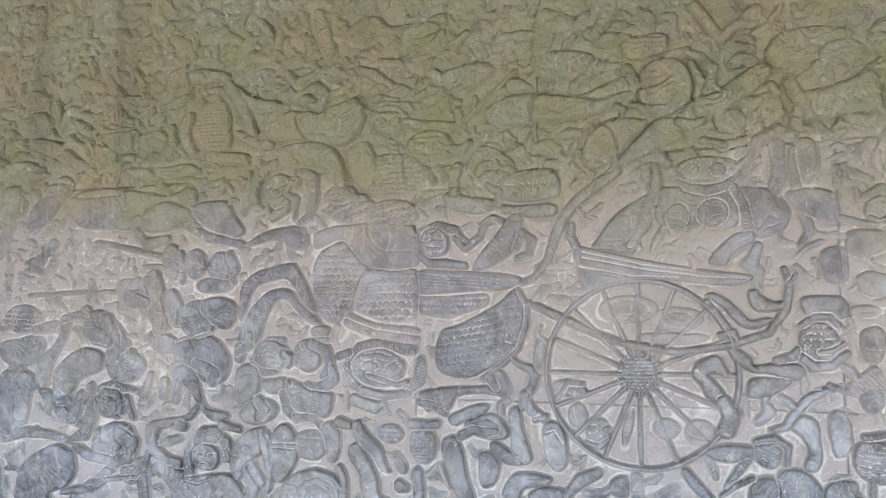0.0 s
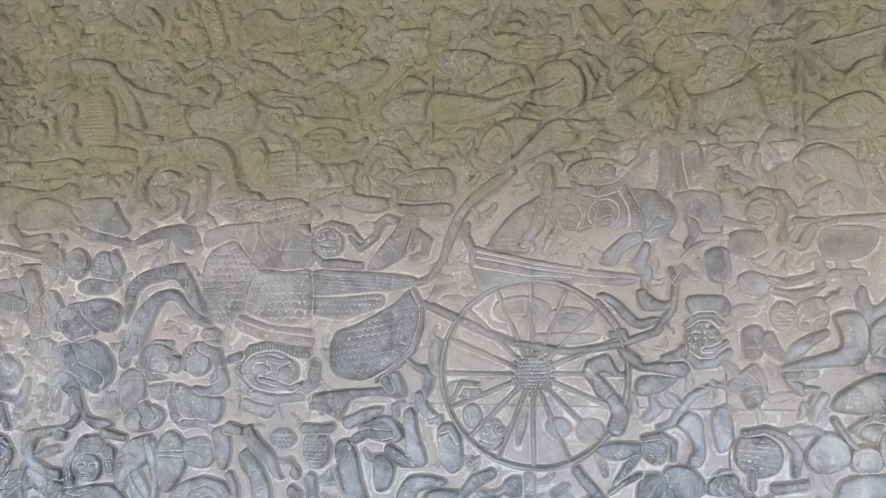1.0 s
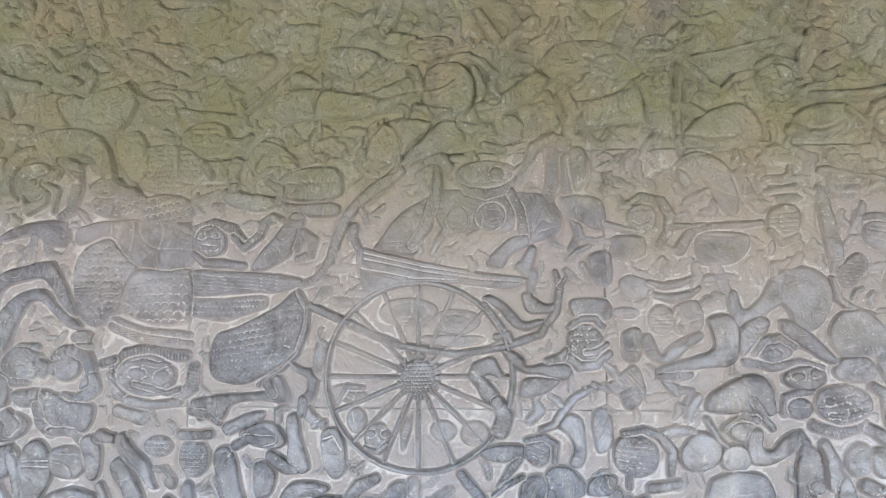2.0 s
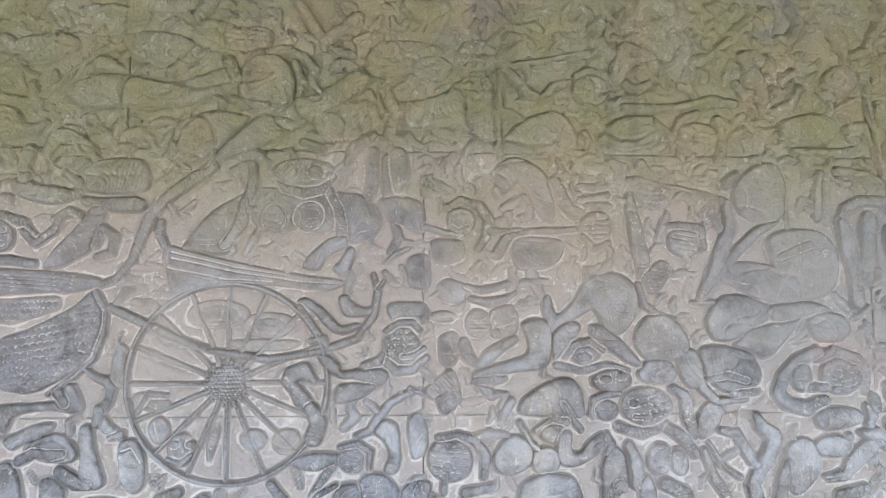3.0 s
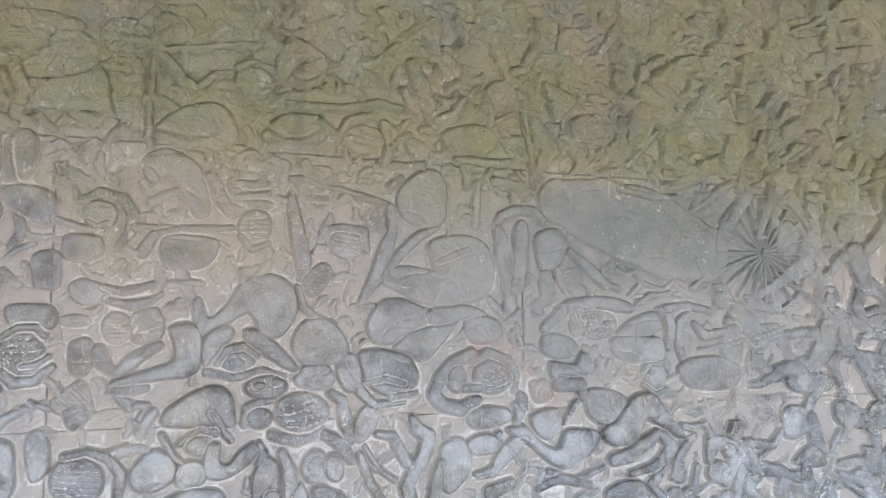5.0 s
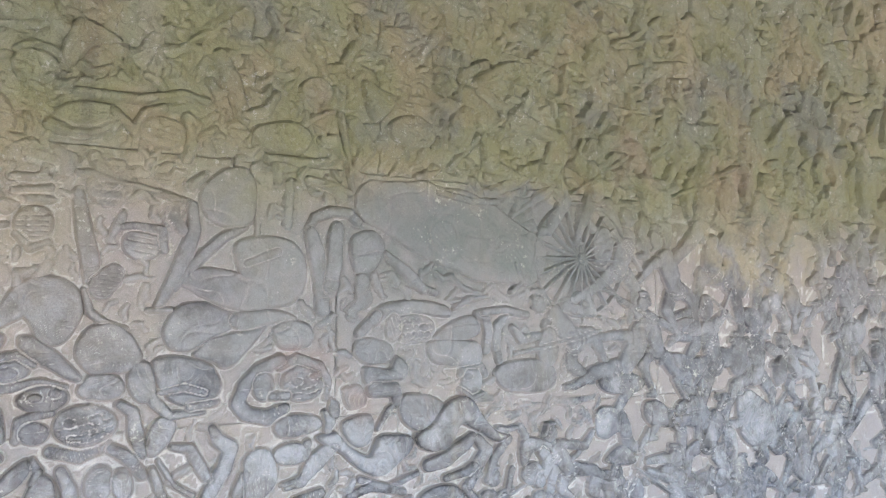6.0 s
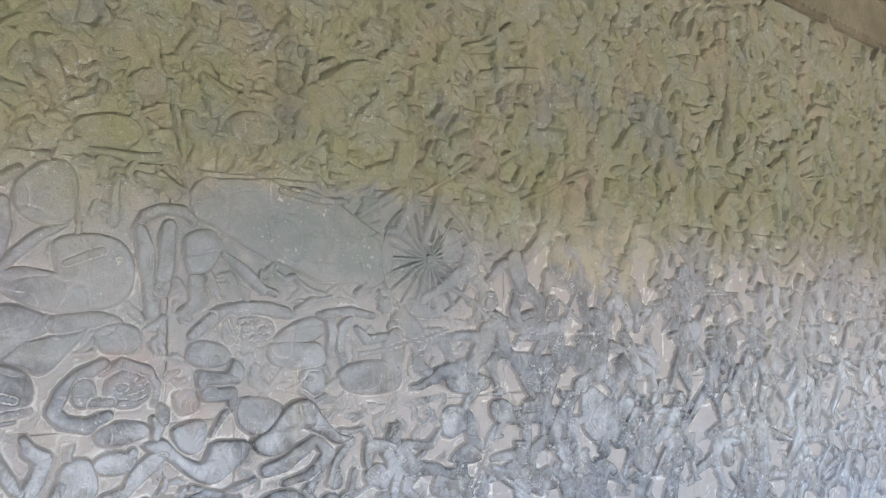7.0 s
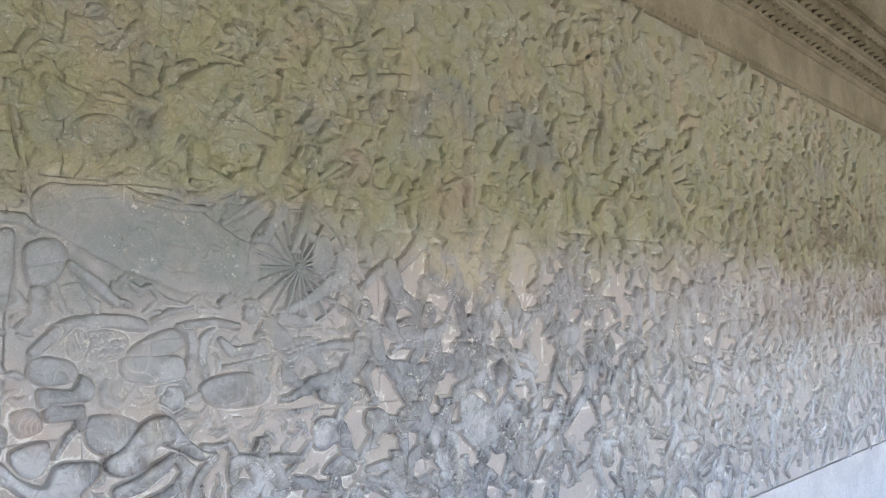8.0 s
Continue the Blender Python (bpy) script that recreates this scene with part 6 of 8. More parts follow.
f = Relief(0.0036)
f.limb((3.75, 2.608, 0.0134), (3.879, 2.649, 0.0167), (4.013, 2.661, 0.0144), lift=0.014)
f.done("carved_fragment", "crossed weapons and plaque carved high on the wall")

f = Relief(0.0036)
f.blob(4.453, 2.685, 0.1051, 0.0440, 0, lift=0.013)
f.done("carved_fragment", "crossed weapons and plaque carved high on the wall")

f = Relief(0.0036)
f.limb((3.066, 2.181, 0.0127), (3.101, 2.23, 0.0129), lift=0.015)
f.done("carved_fragment", "crossed weapons and plaque carved high on the wall")

f = Relief(0.0036)
f.limb((3.266, 2.11, 0.0112), (3.356, 2.155, 0.0139), (3.429, 2.222, 0.0119), lift=0.014)
f.done("carved_fragment", "crossed weapons and plaque carved high on the wall")

f = Relief(0.0036)
f.form((3.273, 2.016), (3.352, 2.042), (3.375, 1.929), (3.295, 1.905), lift=0.012)
f.done("carved_fragment", "crossed weapons and plaque carved high on the wall")

f = Relief(0.0036)
f.limb((2.914, 1.968, 0.0099), (2.871, 1.982, 0.0118), (2.722, 1.886, 0.0074), lift=0.013)
f.done("carved_fragment", "crossed weapons and plaque carved high on the wall")

f = Relief(0.0036)
f.limb((4.318, 2.413, 0.0154), (4.474, 2.449, 0.0193), (4.644, 2.546, 0.0203), lift=0.014)
f.done("carved_fragment", "crossed weapons and plaque carved high on the wall")

f = Relief(0.0036)
f.limb((3.543, 2.019, 0.0146), (3.662, 2.07, 0.0126), lift=0.013)
f.done("carved_fragment", "crossed weapons and plaque carved high on the wall")

f = Relief(0.0029)
f.form((1.229, 1.932), (1.27, 1.955), (1.319, 1.943), (1.358, 1.906), (1.375, 1.855), (1.37, 1.808), (1.345, 1.802), (1.318, 1.845), (1.287, 1.893), (1.252, 1.872), (1.23, 1.893), lift=0.014)
f.limb((1.375, 1.896, 0.0138), (1.395, 1.855, 0.0180), (1.423, 1.818, 0.0138), (1.439, 1.835, 0.0125), (1.425, 1.884, 0.0125), lift=0.014)
f.limb((1.431, 1.884, 0.0070), (1.498, 1.887, 0.0070), lift=0.013)
f.limb((1.436, 1.854, 0.0069), (1.507, 1.865, 0.0070), lift=0.013)
f.blob(1.476, 1.836, 0.0365, 0.0111, 0, lift=0.014)
f.done("carved_warrior", "crowned spear warrior in a pleated kilt carved in stone")

f = Relief(0.0029)
f.blob(1.143, 1.799, 0.0358, 0.0349, 0, lift=0.016)
f.limb((1.108, 1.832, 0.0067), (1.142, 1.85, 0.0080), (1.19, 1.838, 0.0108), (1.212, 1.801, 0.0121), (1.205, 1.763, 0.0107), (1.187, 1.733, 0.0080), lift=0.017, tex=("lines", 10, 0.009, 0.003))
f.limb((1.12, 1.784, 0.0053), (1.138, 1.772, 0.0066), (1.159, 1.783, 0.0053), lift=0.019)
f.limb((1.216, 1.776, 0.0067), (1.305, 1.773, 0.0068), (1.423, 1.782, 0.0055), lift=0.016)
f.limb((1.232, 1.718, 0.0134), (1.256, 1.756, 0.0121), (1.305, 1.771, 0.0068), lift=0.015)
f.form((1.275, 1.751), (1.346, 1.758), (1.393, 1.748), (1.376, 1.697), (1.333, 1.682), (1.279, 1.686), lift=0.011)
f.done("carved_warrior", "crowned spear warrior in a pleated kilt carved in stone")

f = Relief(0.0029)
f.blob(1.476, 1.786, 0.0392, 0.0358, 0, lift=0.014, tex=("lines", 90, 0.011, 0.003))
f.limb((1.445, 1.761, 0.0069), (1.47, 1.734, 0.0083), (1.504, 1.748, 0.0069), lift=0.015)
f.done("carved_warrior", "crowned spear warrior in a pleated kilt carved in stone")

f = Relief(0.0029)
f.form((1.088, 1.649), (1.122, 1.66), (1.167, 1.637), (1.16, 1.607), (1.121, 1.599), (1.092, 1.617), lift=0.013)
f.limb((1.157, 1.642, 0.0053), (1.194, 1.632, 0.0093), (1.228, 1.638, 0.0080), (1.263, 1.651, 0.0054), lift=0.016)
f.limb((1.165, 1.613, 0.0066), (1.213, 1.603, 0.0106), (1.253, 1.611, 0.0080), (1.274, 1.625, 0.0054), lift=0.016)
f.done("carved_warrior", "crowned spear warrior in a pleated kilt carved in stone")

f = Relief(0.0029)
f.blob(1.184, 1.552, 0.0316, 0.0342, 0, lift=0.015, tex=("lines", 90, 0.008, 0.003))
f.done("carved_fragment", "crowned spear warrior in a pleated kilt carved in stone")

f = Relief(0.0029)
f.form((1.216, 1.584), (1.274, 1.593), (1.278, 1.529), (1.227, 1.516), (1.214, 1.542), lift=0.012)
f.done("carved_fragment", "crowned spear warrior in a pleated kilt carved in stone")

f = Relief(0.0029)
f.form((1.13, 1.508), (1.159, 1.516), (1.181, 1.469), (1.212, 1.495), (1.267, 1.521), (1.281, 1.508), (1.238, 1.477), (1.197, 1.448), (1.163, 1.453), (1.141, 1.477), lift=0.015)
f.done("carved_fragment", "crowned spear warrior in a pleated kilt carved in stone")

f = Relief(0.0029)
f.form((1.291, 1.551), (1.328, 1.564), (1.356, 1.551), (1.364, 1.517), (1.359, 1.464), (1.335, 1.443), (1.276, 1.437), (1.229, 1.427), (1.213, 1.409), (1.232, 1.38), (1.214, 1.37), (1.19, 1.393), (1.173, 1.427), (1.194, 1.445), (1.255, 1.464), (1.297, 1.479), (1.302, 1.511), lift=0.019)
f.limb((1.181, 1.417, 0.0078), (1.216, 1.417, 0.0118), (1.245, 1.422, 0.0079), lift=0.015)
f.limb((1.229, 1.385, 0.0078), (1.25, 1.385, 0.0066), (1.238, 1.354, 0.0065), lift=0.015)
f.done("carved_warrior", "crowned spear warrior in a pleated kilt carved in stone")

f = Relief(0.0029)
f.form((1.339, 1.61), (1.361, 1.618), (1.377, 1.573), (1.415, 1.603), (1.44, 1.646), (1.476, 1.652), (1.487, 1.606), (1.446, 1.576), (1.391, 1.549), (1.356, 1.533), lift=0.017)
f.done("carved_fragment", "crowned spear warrior in a pleated kilt carved in stone")

f = Relief(0.0029)
f.blob(1.1, 1.567, 0.0286, 0.0131, 0, lift=0.011)
f.done("carved_fragment", "crowned spear warrior in a pleated kilt carved in stone")

f = Relief(0.0029)
f.form((1.44, 1.646), (1.476, 1.671), (1.529, 1.672), (1.569, 1.643), (1.577, 1.594), (1.554, 1.545), (1.521, 1.526), (1.49, 1.539), (1.471, 1.579), (1.448, 1.598), lift=0.016)
f.done("carved_fragment", "broad-backed archer with a drawn arm carved in worn stone")

f = Relief(0.0029)
f.limb((1.58, 1.646, 0.0056), (1.591, 1.599, 0.0083), (1.625, 1.572, 0.0084), (1.668, 1.559, 0.0056), lift=0.015)
f.form((1.563, 1.51), (1.588, 1.564), (1.639, 1.573), (1.682, 1.546), (1.704, 1.502), (1.687, 1.472), (1.647, 1.464), (1.596, 1.464), lift=0.014)
f.limb((1.56, 1.858, 0.0113), (1.572, 1.792, 0.0169), (1.586, 1.723, 0.0182), (1.594, 1.668, 0.0168), lift=0.015)
f.limb((1.614, 1.654, 0.0280), (1.64, 1.682, 0.0225), lift=0.013, tex=("lines", 80, 0.009, 0.003))
f.done("carved_archer", "broad-backed archer with a drawn arm carved in worn stone")

f = Relief(0.0029)
f.blob(1.698, 1.753, 0.0435, 0.0363, 0, lift=0.014, tex=("lines", 80, 0.011, 0.003))
f.limb((1.646, 1.788, 0.0071), (1.684, 1.792, 0.0085), (1.739, 1.785, 0.0100), (1.744, 1.74, 0.0086), lift=0.016, tex=("lines", 10, 0.008, 0.003))
f.done("carved_archer", "broad-backed archer with a drawn arm carved in worn stone")

f = Relief(0.0029)
f.limb((1.558, 1.905, 0.0057), (1.583, 1.904, 0.0085), (1.684, 1.882, 0.0072), (1.801, 1.852, 0.0087), lift=0.016)
f.limb((1.804, 1.846, 0.0116), (1.812, 1.793, 0.0145), (1.791, 1.727, 0.0187), (1.761, 1.662, 0.0128), (1.731, 1.606, 0.0085), lift=0.016)
f.limb((1.711, 1.601, 0.0042), (1.763, 1.604, 0.0057), lift=0.015)
f.done("carved_archer", "broad-backed archer with a drawn arm carved in worn stone")

f = Relief(0.0029)
f.form((1.364, 1.517), (1.402, 1.557), (1.432, 1.546), (1.424, 1.517), (1.394, 1.488), (1.37, 1.464), lift=0.016)
f.form((1.454, 1.544), (1.485, 1.547), (1.521, 1.523), (1.554, 1.491), (1.585, 1.45), (1.565, 1.448), (1.521, 1.474), (1.471, 1.504), lift=0.017)
f.blob(1.441, 1.477, 0.0411, 0.0293, 0, lift=0.017)
f.limb((1.397, 1.469, 0.0054), (1.416, 1.501, 0.0081), (1.454, 1.509, 0.0081), (1.488, 1.488, 0.0068), lift=0.018)
f.blob(1.438, 1.469, 0.0219, 0.0120, 0, lift=0.02)
f.limb((1.375, 1.45, 0.0080), (1.43, 1.44, 0.0094), (1.499, 1.45, 0.0095), (1.549, 1.437, 0.0068), lift=0.016, tex=("lines", 20, 0.008, 0.003))
f.blob(1.507, 1.413, 0.0525, 0.0293, 0, lift=0.016)
f.blob(1.49, 1.418, 0.0165, 0.0106, 0, lift=0.019)
f.blob(1.529, 1.424, 0.0139, 0.0107, 0, lift=0.019)
f.form((1.577, 1.44), (1.602, 1.466), (1.65, 1.461), (1.667, 1.431), (1.644, 1.404), (1.593, 1.407), (1.574, 1.423), lift=0.017)
f.done("carved_fallen_warrior", "fallen figure with an arm over its ringed face carved in stone")

f = Relief(0.0029)
f.form((1.673, 1.472), (1.696, 1.491), (1.727, 1.475), (1.732, 1.409), (1.701, 1.396), (1.675, 1.426), lift=0.016)
f.done("carved_fragment", "fallen figure with an arm over its ringed face carved in stone")

f = Relief(0.0029)
f.form((1.28, 1.341), (1.29, 1.377), (1.338, 1.408), (1.389, 1.424), (1.425, 1.408), (1.438, 1.371), (1.436, 1.329), (1.39, 1.327), (1.323, 1.333), lift=0.019)
f.limb((1.384, 1.363, 0.0053), (1.412, 1.319, 0.0080), (1.431, 1.298, 0.0067), lift=0.017)
f.limb((1.323, 1.299, 0.0079), (1.363, 1.327, 0.0079), (1.393, 1.316, 0.0106), lift=0.016)
f.blob(1.363, 1.293, 0.0349, 0.0234, 0, lift=0.015)
f.form((1.387, 1.301), (1.409, 1.29), (1.409, 1.256), (1.428, 1.251), (1.447, 1.274), (1.477, 1.294), (1.496, 1.284), (1.474, 1.245), (1.439, 1.219), (1.396, 1.212), (1.372, 1.233), (1.371, 1.272), lift=0.017)
f.limb((1.493, 1.289, 0.0067), (1.504, 1.265, 0.0107), (1.493, 1.244, 0.0080), lift=0.016)
f.done("carved_fallen_warrior", "bent-backed fallen warrior carved in stone")

f = Relief(0.0029)
f.limb((1.283, 1.318, 0.0065), (1.31, 1.268, 0.0065), (1.326, 1.255, 0.0052), lift=0.017, tex=("lines", 40, 0.008, 0.003))
f.done("carved_fragment", "bent-backed fallen warrior carved in stone")

f = Relief(0.0029)
f.blob(1.117, 1.233, 0.0539, 0.0506, 0, lift=0.014, tex=("lines", 85, 0.012, 0.003))
f.limb((1.091, 1.282, 0.0064), (1.137, 1.291, 0.0077), (1.179, 1.275, 0.0103), (1.203, 1.242, 0.0103), (1.198, 1.193, 0.0090), lift=0.016, tex=("lines", 30, 0.008, 0.003))
f.blob(1.11, 1.216, 0.0154, 0.0126, 0, lift=0.018)
f.limb((1.103, 1.193, 0.0076), (1.104, 1.158, 0.0076), lift=0.013)
f.done("carved_mask", "large profile head with ribbed hair carved in stone")

f = Relief(0.0029)
f.limb((1.155, 1.157, 0.0127), (1.217, 1.168, 0.0103), lift=0.014)
f.done("carved_fragment", "large profile head with ribbed hair carved in stone")

f = Relief(0.0029)
f.form((1.223, 1.249), (1.265, 1.289), (1.305, 1.271), (1.31, 1.224), (1.266, 1.194), (1.227, 1.206), lift=0.013)
f.done("carved_fragment", "large profile head with ribbed hair carved in stone")

f = Relief(0.0029)
f.blob(1.345, 1.229, 0.0373, 0.0348, 0, lift=0.014)
f.form((1.287, 1.176), (1.345, 1.2), (1.407, 1.191), (1.434, 1.144), (1.418, 1.118), (1.288, 1.121), lift=0.014)
f.done("carved_mask", "large profile head with ribbed hair carved in stone")

f = Relief(0.0029)
f.limb((1.46, 1.331, 0.0080), (1.466, 1.368, 0.0108), (1.499, 1.384, 0.0108), (1.526, 1.384, 0.0068), lift=0.017, tex=("lines", 0, 0.008, 0.003))
f.blob(1.493, 1.341, 0.0302, 0.0264, 0, lift=0.016)
f.done("carved_mask", "snarling demon mask ringed with curls carved in stone")

f = Relief(0.0029)
f.limb((1.526, 1.304, 0.0121), (1.582, 1.29, 0.0136), (1.638, 1.308, 0.0110), lift=0.015, tex=("lines", 20, 0.008, 0.003))
f.blob(1.59, 1.354, 0.0643, 0.0453, 0, lift=0.015, tex=("scales", 10, 0.015, 0.0035))
f.blob(1.56, 1.362, 0.0139, 0.0106, 0, lift=0.02)
f.blob(1.613, 1.367, 0.0140, 0.0107, 0, lift=0.02)
f.limb((1.562, 1.33, 0.0054), (1.596, 1.325, 0.0068), (1.629, 1.335, 0.0055), lift=0.019)
f.limb((1.658, 1.396, 0.0097), (1.686, 1.377, 0.0125), (1.694, 1.329, 0.0166), (1.705, 1.286, 0.0138), lift=0.017)
f.limb((1.646, 1.3, 0.0123), (1.685, 1.273, 0.0151), (1.711, 1.238, 0.0110), lift=0.016)
f.done("carved_mask", "snarling demon mask ringed with curls carved in stone")

f = Relief(0.0029)
f.form((1.477, 1.143), (1.48, 1.218), (1.504, 1.262), (1.532, 1.244), (1.54, 1.191), (1.524, 1.147), (1.502, 1.115), (1.48, 1.116), lift=0.016)
f.blob(1.524, 1.168, 0.0219, 0.0182, 0, lift=0.013)
f.done("carved_fallen_warrior", "fallen warrior with crossed limbs carved in stone")

f = Relief(0.0029)
f.limb((1.546, 1.262, 0.0121), (1.565, 1.219, 0.0162), (1.568, 1.172, 0.0161), lift=0.015)
f.form((1.576, 1.182), (1.598, 1.19), (1.615, 1.132), (1.57, 1.12), lift=0.015)
f.done("carved_fallen_warrior", "fallen warrior with crossed limbs carved in stone")

f = Relief(0.0029)
f.blob(1.623, 1.229, 0.0307, 0.0396, 0, lift=0.014)
f.form((1.651, 1.249), (1.682, 1.254), (1.693, 1.209), (1.674, 1.188), (1.648, 1.21), lift=0.014)
f.done("carved_fallen_warrior", "fallen warrior with crossed limbs carved in stone")

f = Relief(0.0029)
f.limb((1.637, 1.17, 0.0163), (1.685, 1.148, 0.0163), lift=0.015)
f.done("carved_fragment", "fallen warrior with crossed limbs carved in stone")

f = Relief(0.0029)
f.form((1.748, 1.565), (1.778, 1.613), (1.831, 1.624), (1.887, 1.603), (1.925, 1.586), (1.895, 1.553), (1.841, 1.519), (1.782, 1.508), (1.754, 1.524), lift=0.016)
f.form((1.901, 1.592), (2.006, 1.604), (2.067, 1.582), (1.99, 1.567), (1.915, 1.553), lift=0.013)
f.form((1.814, 1.502), (1.871, 1.544), (1.969, 1.559), (1.99, 1.567), (1.953, 1.52), (1.896, 1.464), (1.855, 1.483), lift=0.015)
f.form((2.005, 1.559), (2.051, 1.579), (2.1, 1.566), (2.108, 1.526), (2.08, 1.506), (2.022, 1.511), lift=0.014)
f.done("carved_horse", "low broad horse carved in pale rubbed stone")

f = Relief(0.0029)
f.form((1.727, 1.491), (1.782, 1.499), (1.852, 1.478), (1.878, 1.436), (1.865, 1.395), (1.818, 1.379), (1.761, 1.401), (1.733, 1.442), lift=0.017)
f.limb((1.732, 1.415, 0.0056), (1.796, 1.426, 0.0084), (1.839, 1.414, 0.0071), lift=0.015)
f.limb((1.698, 1.45, 0.0125), (1.732, 1.396, 0.0125), (1.766, 1.366, 0.0098), (1.839, 1.368, 0.0070), lift=0.017)
f.limb((1.81, 1.382, 0.0098), (1.868, 1.387, 0.0085), lift=0.015)
f.done("carved_horse", "low broad horse carved in pale rubbed stone")

f = Relief(0.0029)
f.form((1.77, 1.685), (1.858, 1.701), (1.963, 1.674), (2.001, 1.618), (1.931, 1.603), (1.828, 1.636), lift=0.012)
f.done("carved_fragment", "low broad horse carved in pale rubbed stone")

f = Relief(0.0029)
f.limb((1.77, 1.657, 0.0086), (1.829, 1.728, 0.0130), (1.881, 1.78, 0.0117), (1.929, 1.807, 0.0073), lift=0.015)
f.form((1.823, 1.884), (1.877, 1.943), (1.938, 1.946), (1.958, 1.889), (1.944, 1.816), (1.875, 1.806), (1.831, 1.836), lift=0.013)
f.done("carved_spear_bearer", "spearman leaning back carved in worn stone")

f = Relief(0.0029)
f.limb((1.802, 1.897, 0.0102), (1.832, 1.924, 0.0073), lift=0.014)
f.done("carved_fragment", "spearman leaning back carved in worn stone")

f = Relief(0.0029)
f.form((1.904, 1.758), (1.965, 1.785), (2.056, 1.77), (2.091, 1.705), (2.068, 1.633), (1.991, 1.61), (1.932, 1.66), lift=0.013)
f.limb((1.933, 1.716, 0.0088), (2.01, 1.746, 0.0103), lift=0.014)
f.done("carved_spear_bearer", "spearman leaning back carved in worn stone")

f = Relief(0.0029)
f.blob(2.087, 1.43, 0.0578, 0.0531, 0, lift=0.017, tex=("scales", 20, 0.015, 0.0035))
f.limb((2.024, 1.464, 0.0087), (2.064, 1.484, 0.0117), (2.125, 1.464, 0.0118), (2.148, 1.425, 0.0103), (2.144, 1.385, 0.0073), lift=0.018, tex=("lines", 20, 0.008, 0.003))
f.blob(2.066, 1.43, 0.0167, 0.0112, 0, lift=0.022)
f.blob(2.112, 1.442, 0.0153, 0.0112, 0, lift=0.022)
f.limb((2.062, 1.394, 0.0058), (2.098, 1.388, 0.0073), (2.129, 1.402, 0.0059), lift=0.021)
f.limb((2.022, 1.484, 0.0131), (1.967, 1.456, 0.0173), (1.934, 1.42, 0.0186), (1.918, 1.384, 0.0171), (1.941, 1.356, 0.0171), (1.992, 1.345, 0.0186), (2.034, 1.364, 0.0144), lift=0.021)
f.blob(1.984, 1.42, 0.0299, 0.0360, 0, lift=0.016)
f.limb((2.002, 1.395, 0.0101), (2.041, 1.394, 0.0116), lift=0.018)
f.form((2.009, 1.334), (2.064, 1.35), (2.127, 1.338), (2.132, 1.31), (2.074, 1.292), (2.02, 1.298), lift=0.015)
f.done("carved_demon", "crouching demon with a grimacing face carved in stone")

f = Relief(0.0029)
f.form((2.014, 1.271), (2.059, 1.284), (2.107, 1.264), (2.094, 1.234), (2.043, 1.229), (2.01, 1.246), lift=0.013)
f.done("carved_fragment", "crouching demon with a grimacing face carved in stone")

f = Relief(0.0029)
f.limb((2.143, 1.349, 0.0073), (2.157, 1.324, 0.0131), (2.15, 1.305, 0.0102), lift=0.017)
f.done("carved_fragment", "crouching demon with a grimacing face carved in stone")

f = Relief(0.0029)
f.limb((1.861, 1.33, 0.0099), (1.876, 1.302, 0.0155), (1.904, 1.283, 0.0184), (1.889, 1.237, 0.0183), (1.865, 1.2, 0.0182), (1.847, 1.163, 0.0167), (1.858, 1.125, 0.0194), lift=0.022)
f.limb((1.774, 1.296, 0.0070), (1.814, 1.287, 0.0112), (1.837, 1.246, 0.0140), (1.851, 1.219, 0.0112), lift=0.015)
f.done("carved_polished_figure", "kneeling figure with polished shins carved in stone")

f = Relief(0.0029)
f.limb((1.938, 1.217, 0.0127), (1.923, 1.177, 0.0141), (1.916, 1.132, 0.0168), lift=0.02)
f.form((1.933, 1.245), (1.969, 1.277), (2.008, 1.262), (2.021, 1.202), (1.981, 1.149), (1.946, 1.147), lift=0.013)
f.done("carved_polished_figure", "kneeling figure with polished shins carved in stone")

f = Relief(0.0029)
f.limb((1.745, 1.267, 0.0041), (1.784, 1.207, 0.0069), (1.819, 1.182, 0.0069), lift=0.016)
f.done("carved_fragment", "kneeling figure with polished shins carved in stone")

f = Relief(0.0029)
f.limb((1.733, 1.248, 0.0083), (1.756, 1.181, 0.0124), (1.784, 1.14, 0.0124), lift=0.014)
f.done("carved_fragment", "kneeling figure with polished shins carved in stone")

f = Relief(0.0029)
f.form((1.737, 1.361), (1.78, 1.352), (1.768, 1.306), (1.731, 1.275), (1.711, 1.307), lift=0.013)
f.done("carved_fragment", "kneeling figure with polished shins carved in stone")

f = Relief(0.0029)
f.limb((2.041, 1.172, 0.0057), (2.083, 1.184, 0.0129), (2.106, 1.225, 0.0173), (2.149, 1.26, 0.0145), (2.165, 1.279, 0.0102), lift=0.015)
f.done("carved_fragment", "kneeling figure with polished shins carved in stone")

f = Relief(0.0029)
f.limb((2.07, 1.133, 0.0200), (2.131, 1.151, 0.0144), lift=0.014)
f.done("carved_fragment", "kneeling figure with polished shins carved in stone")

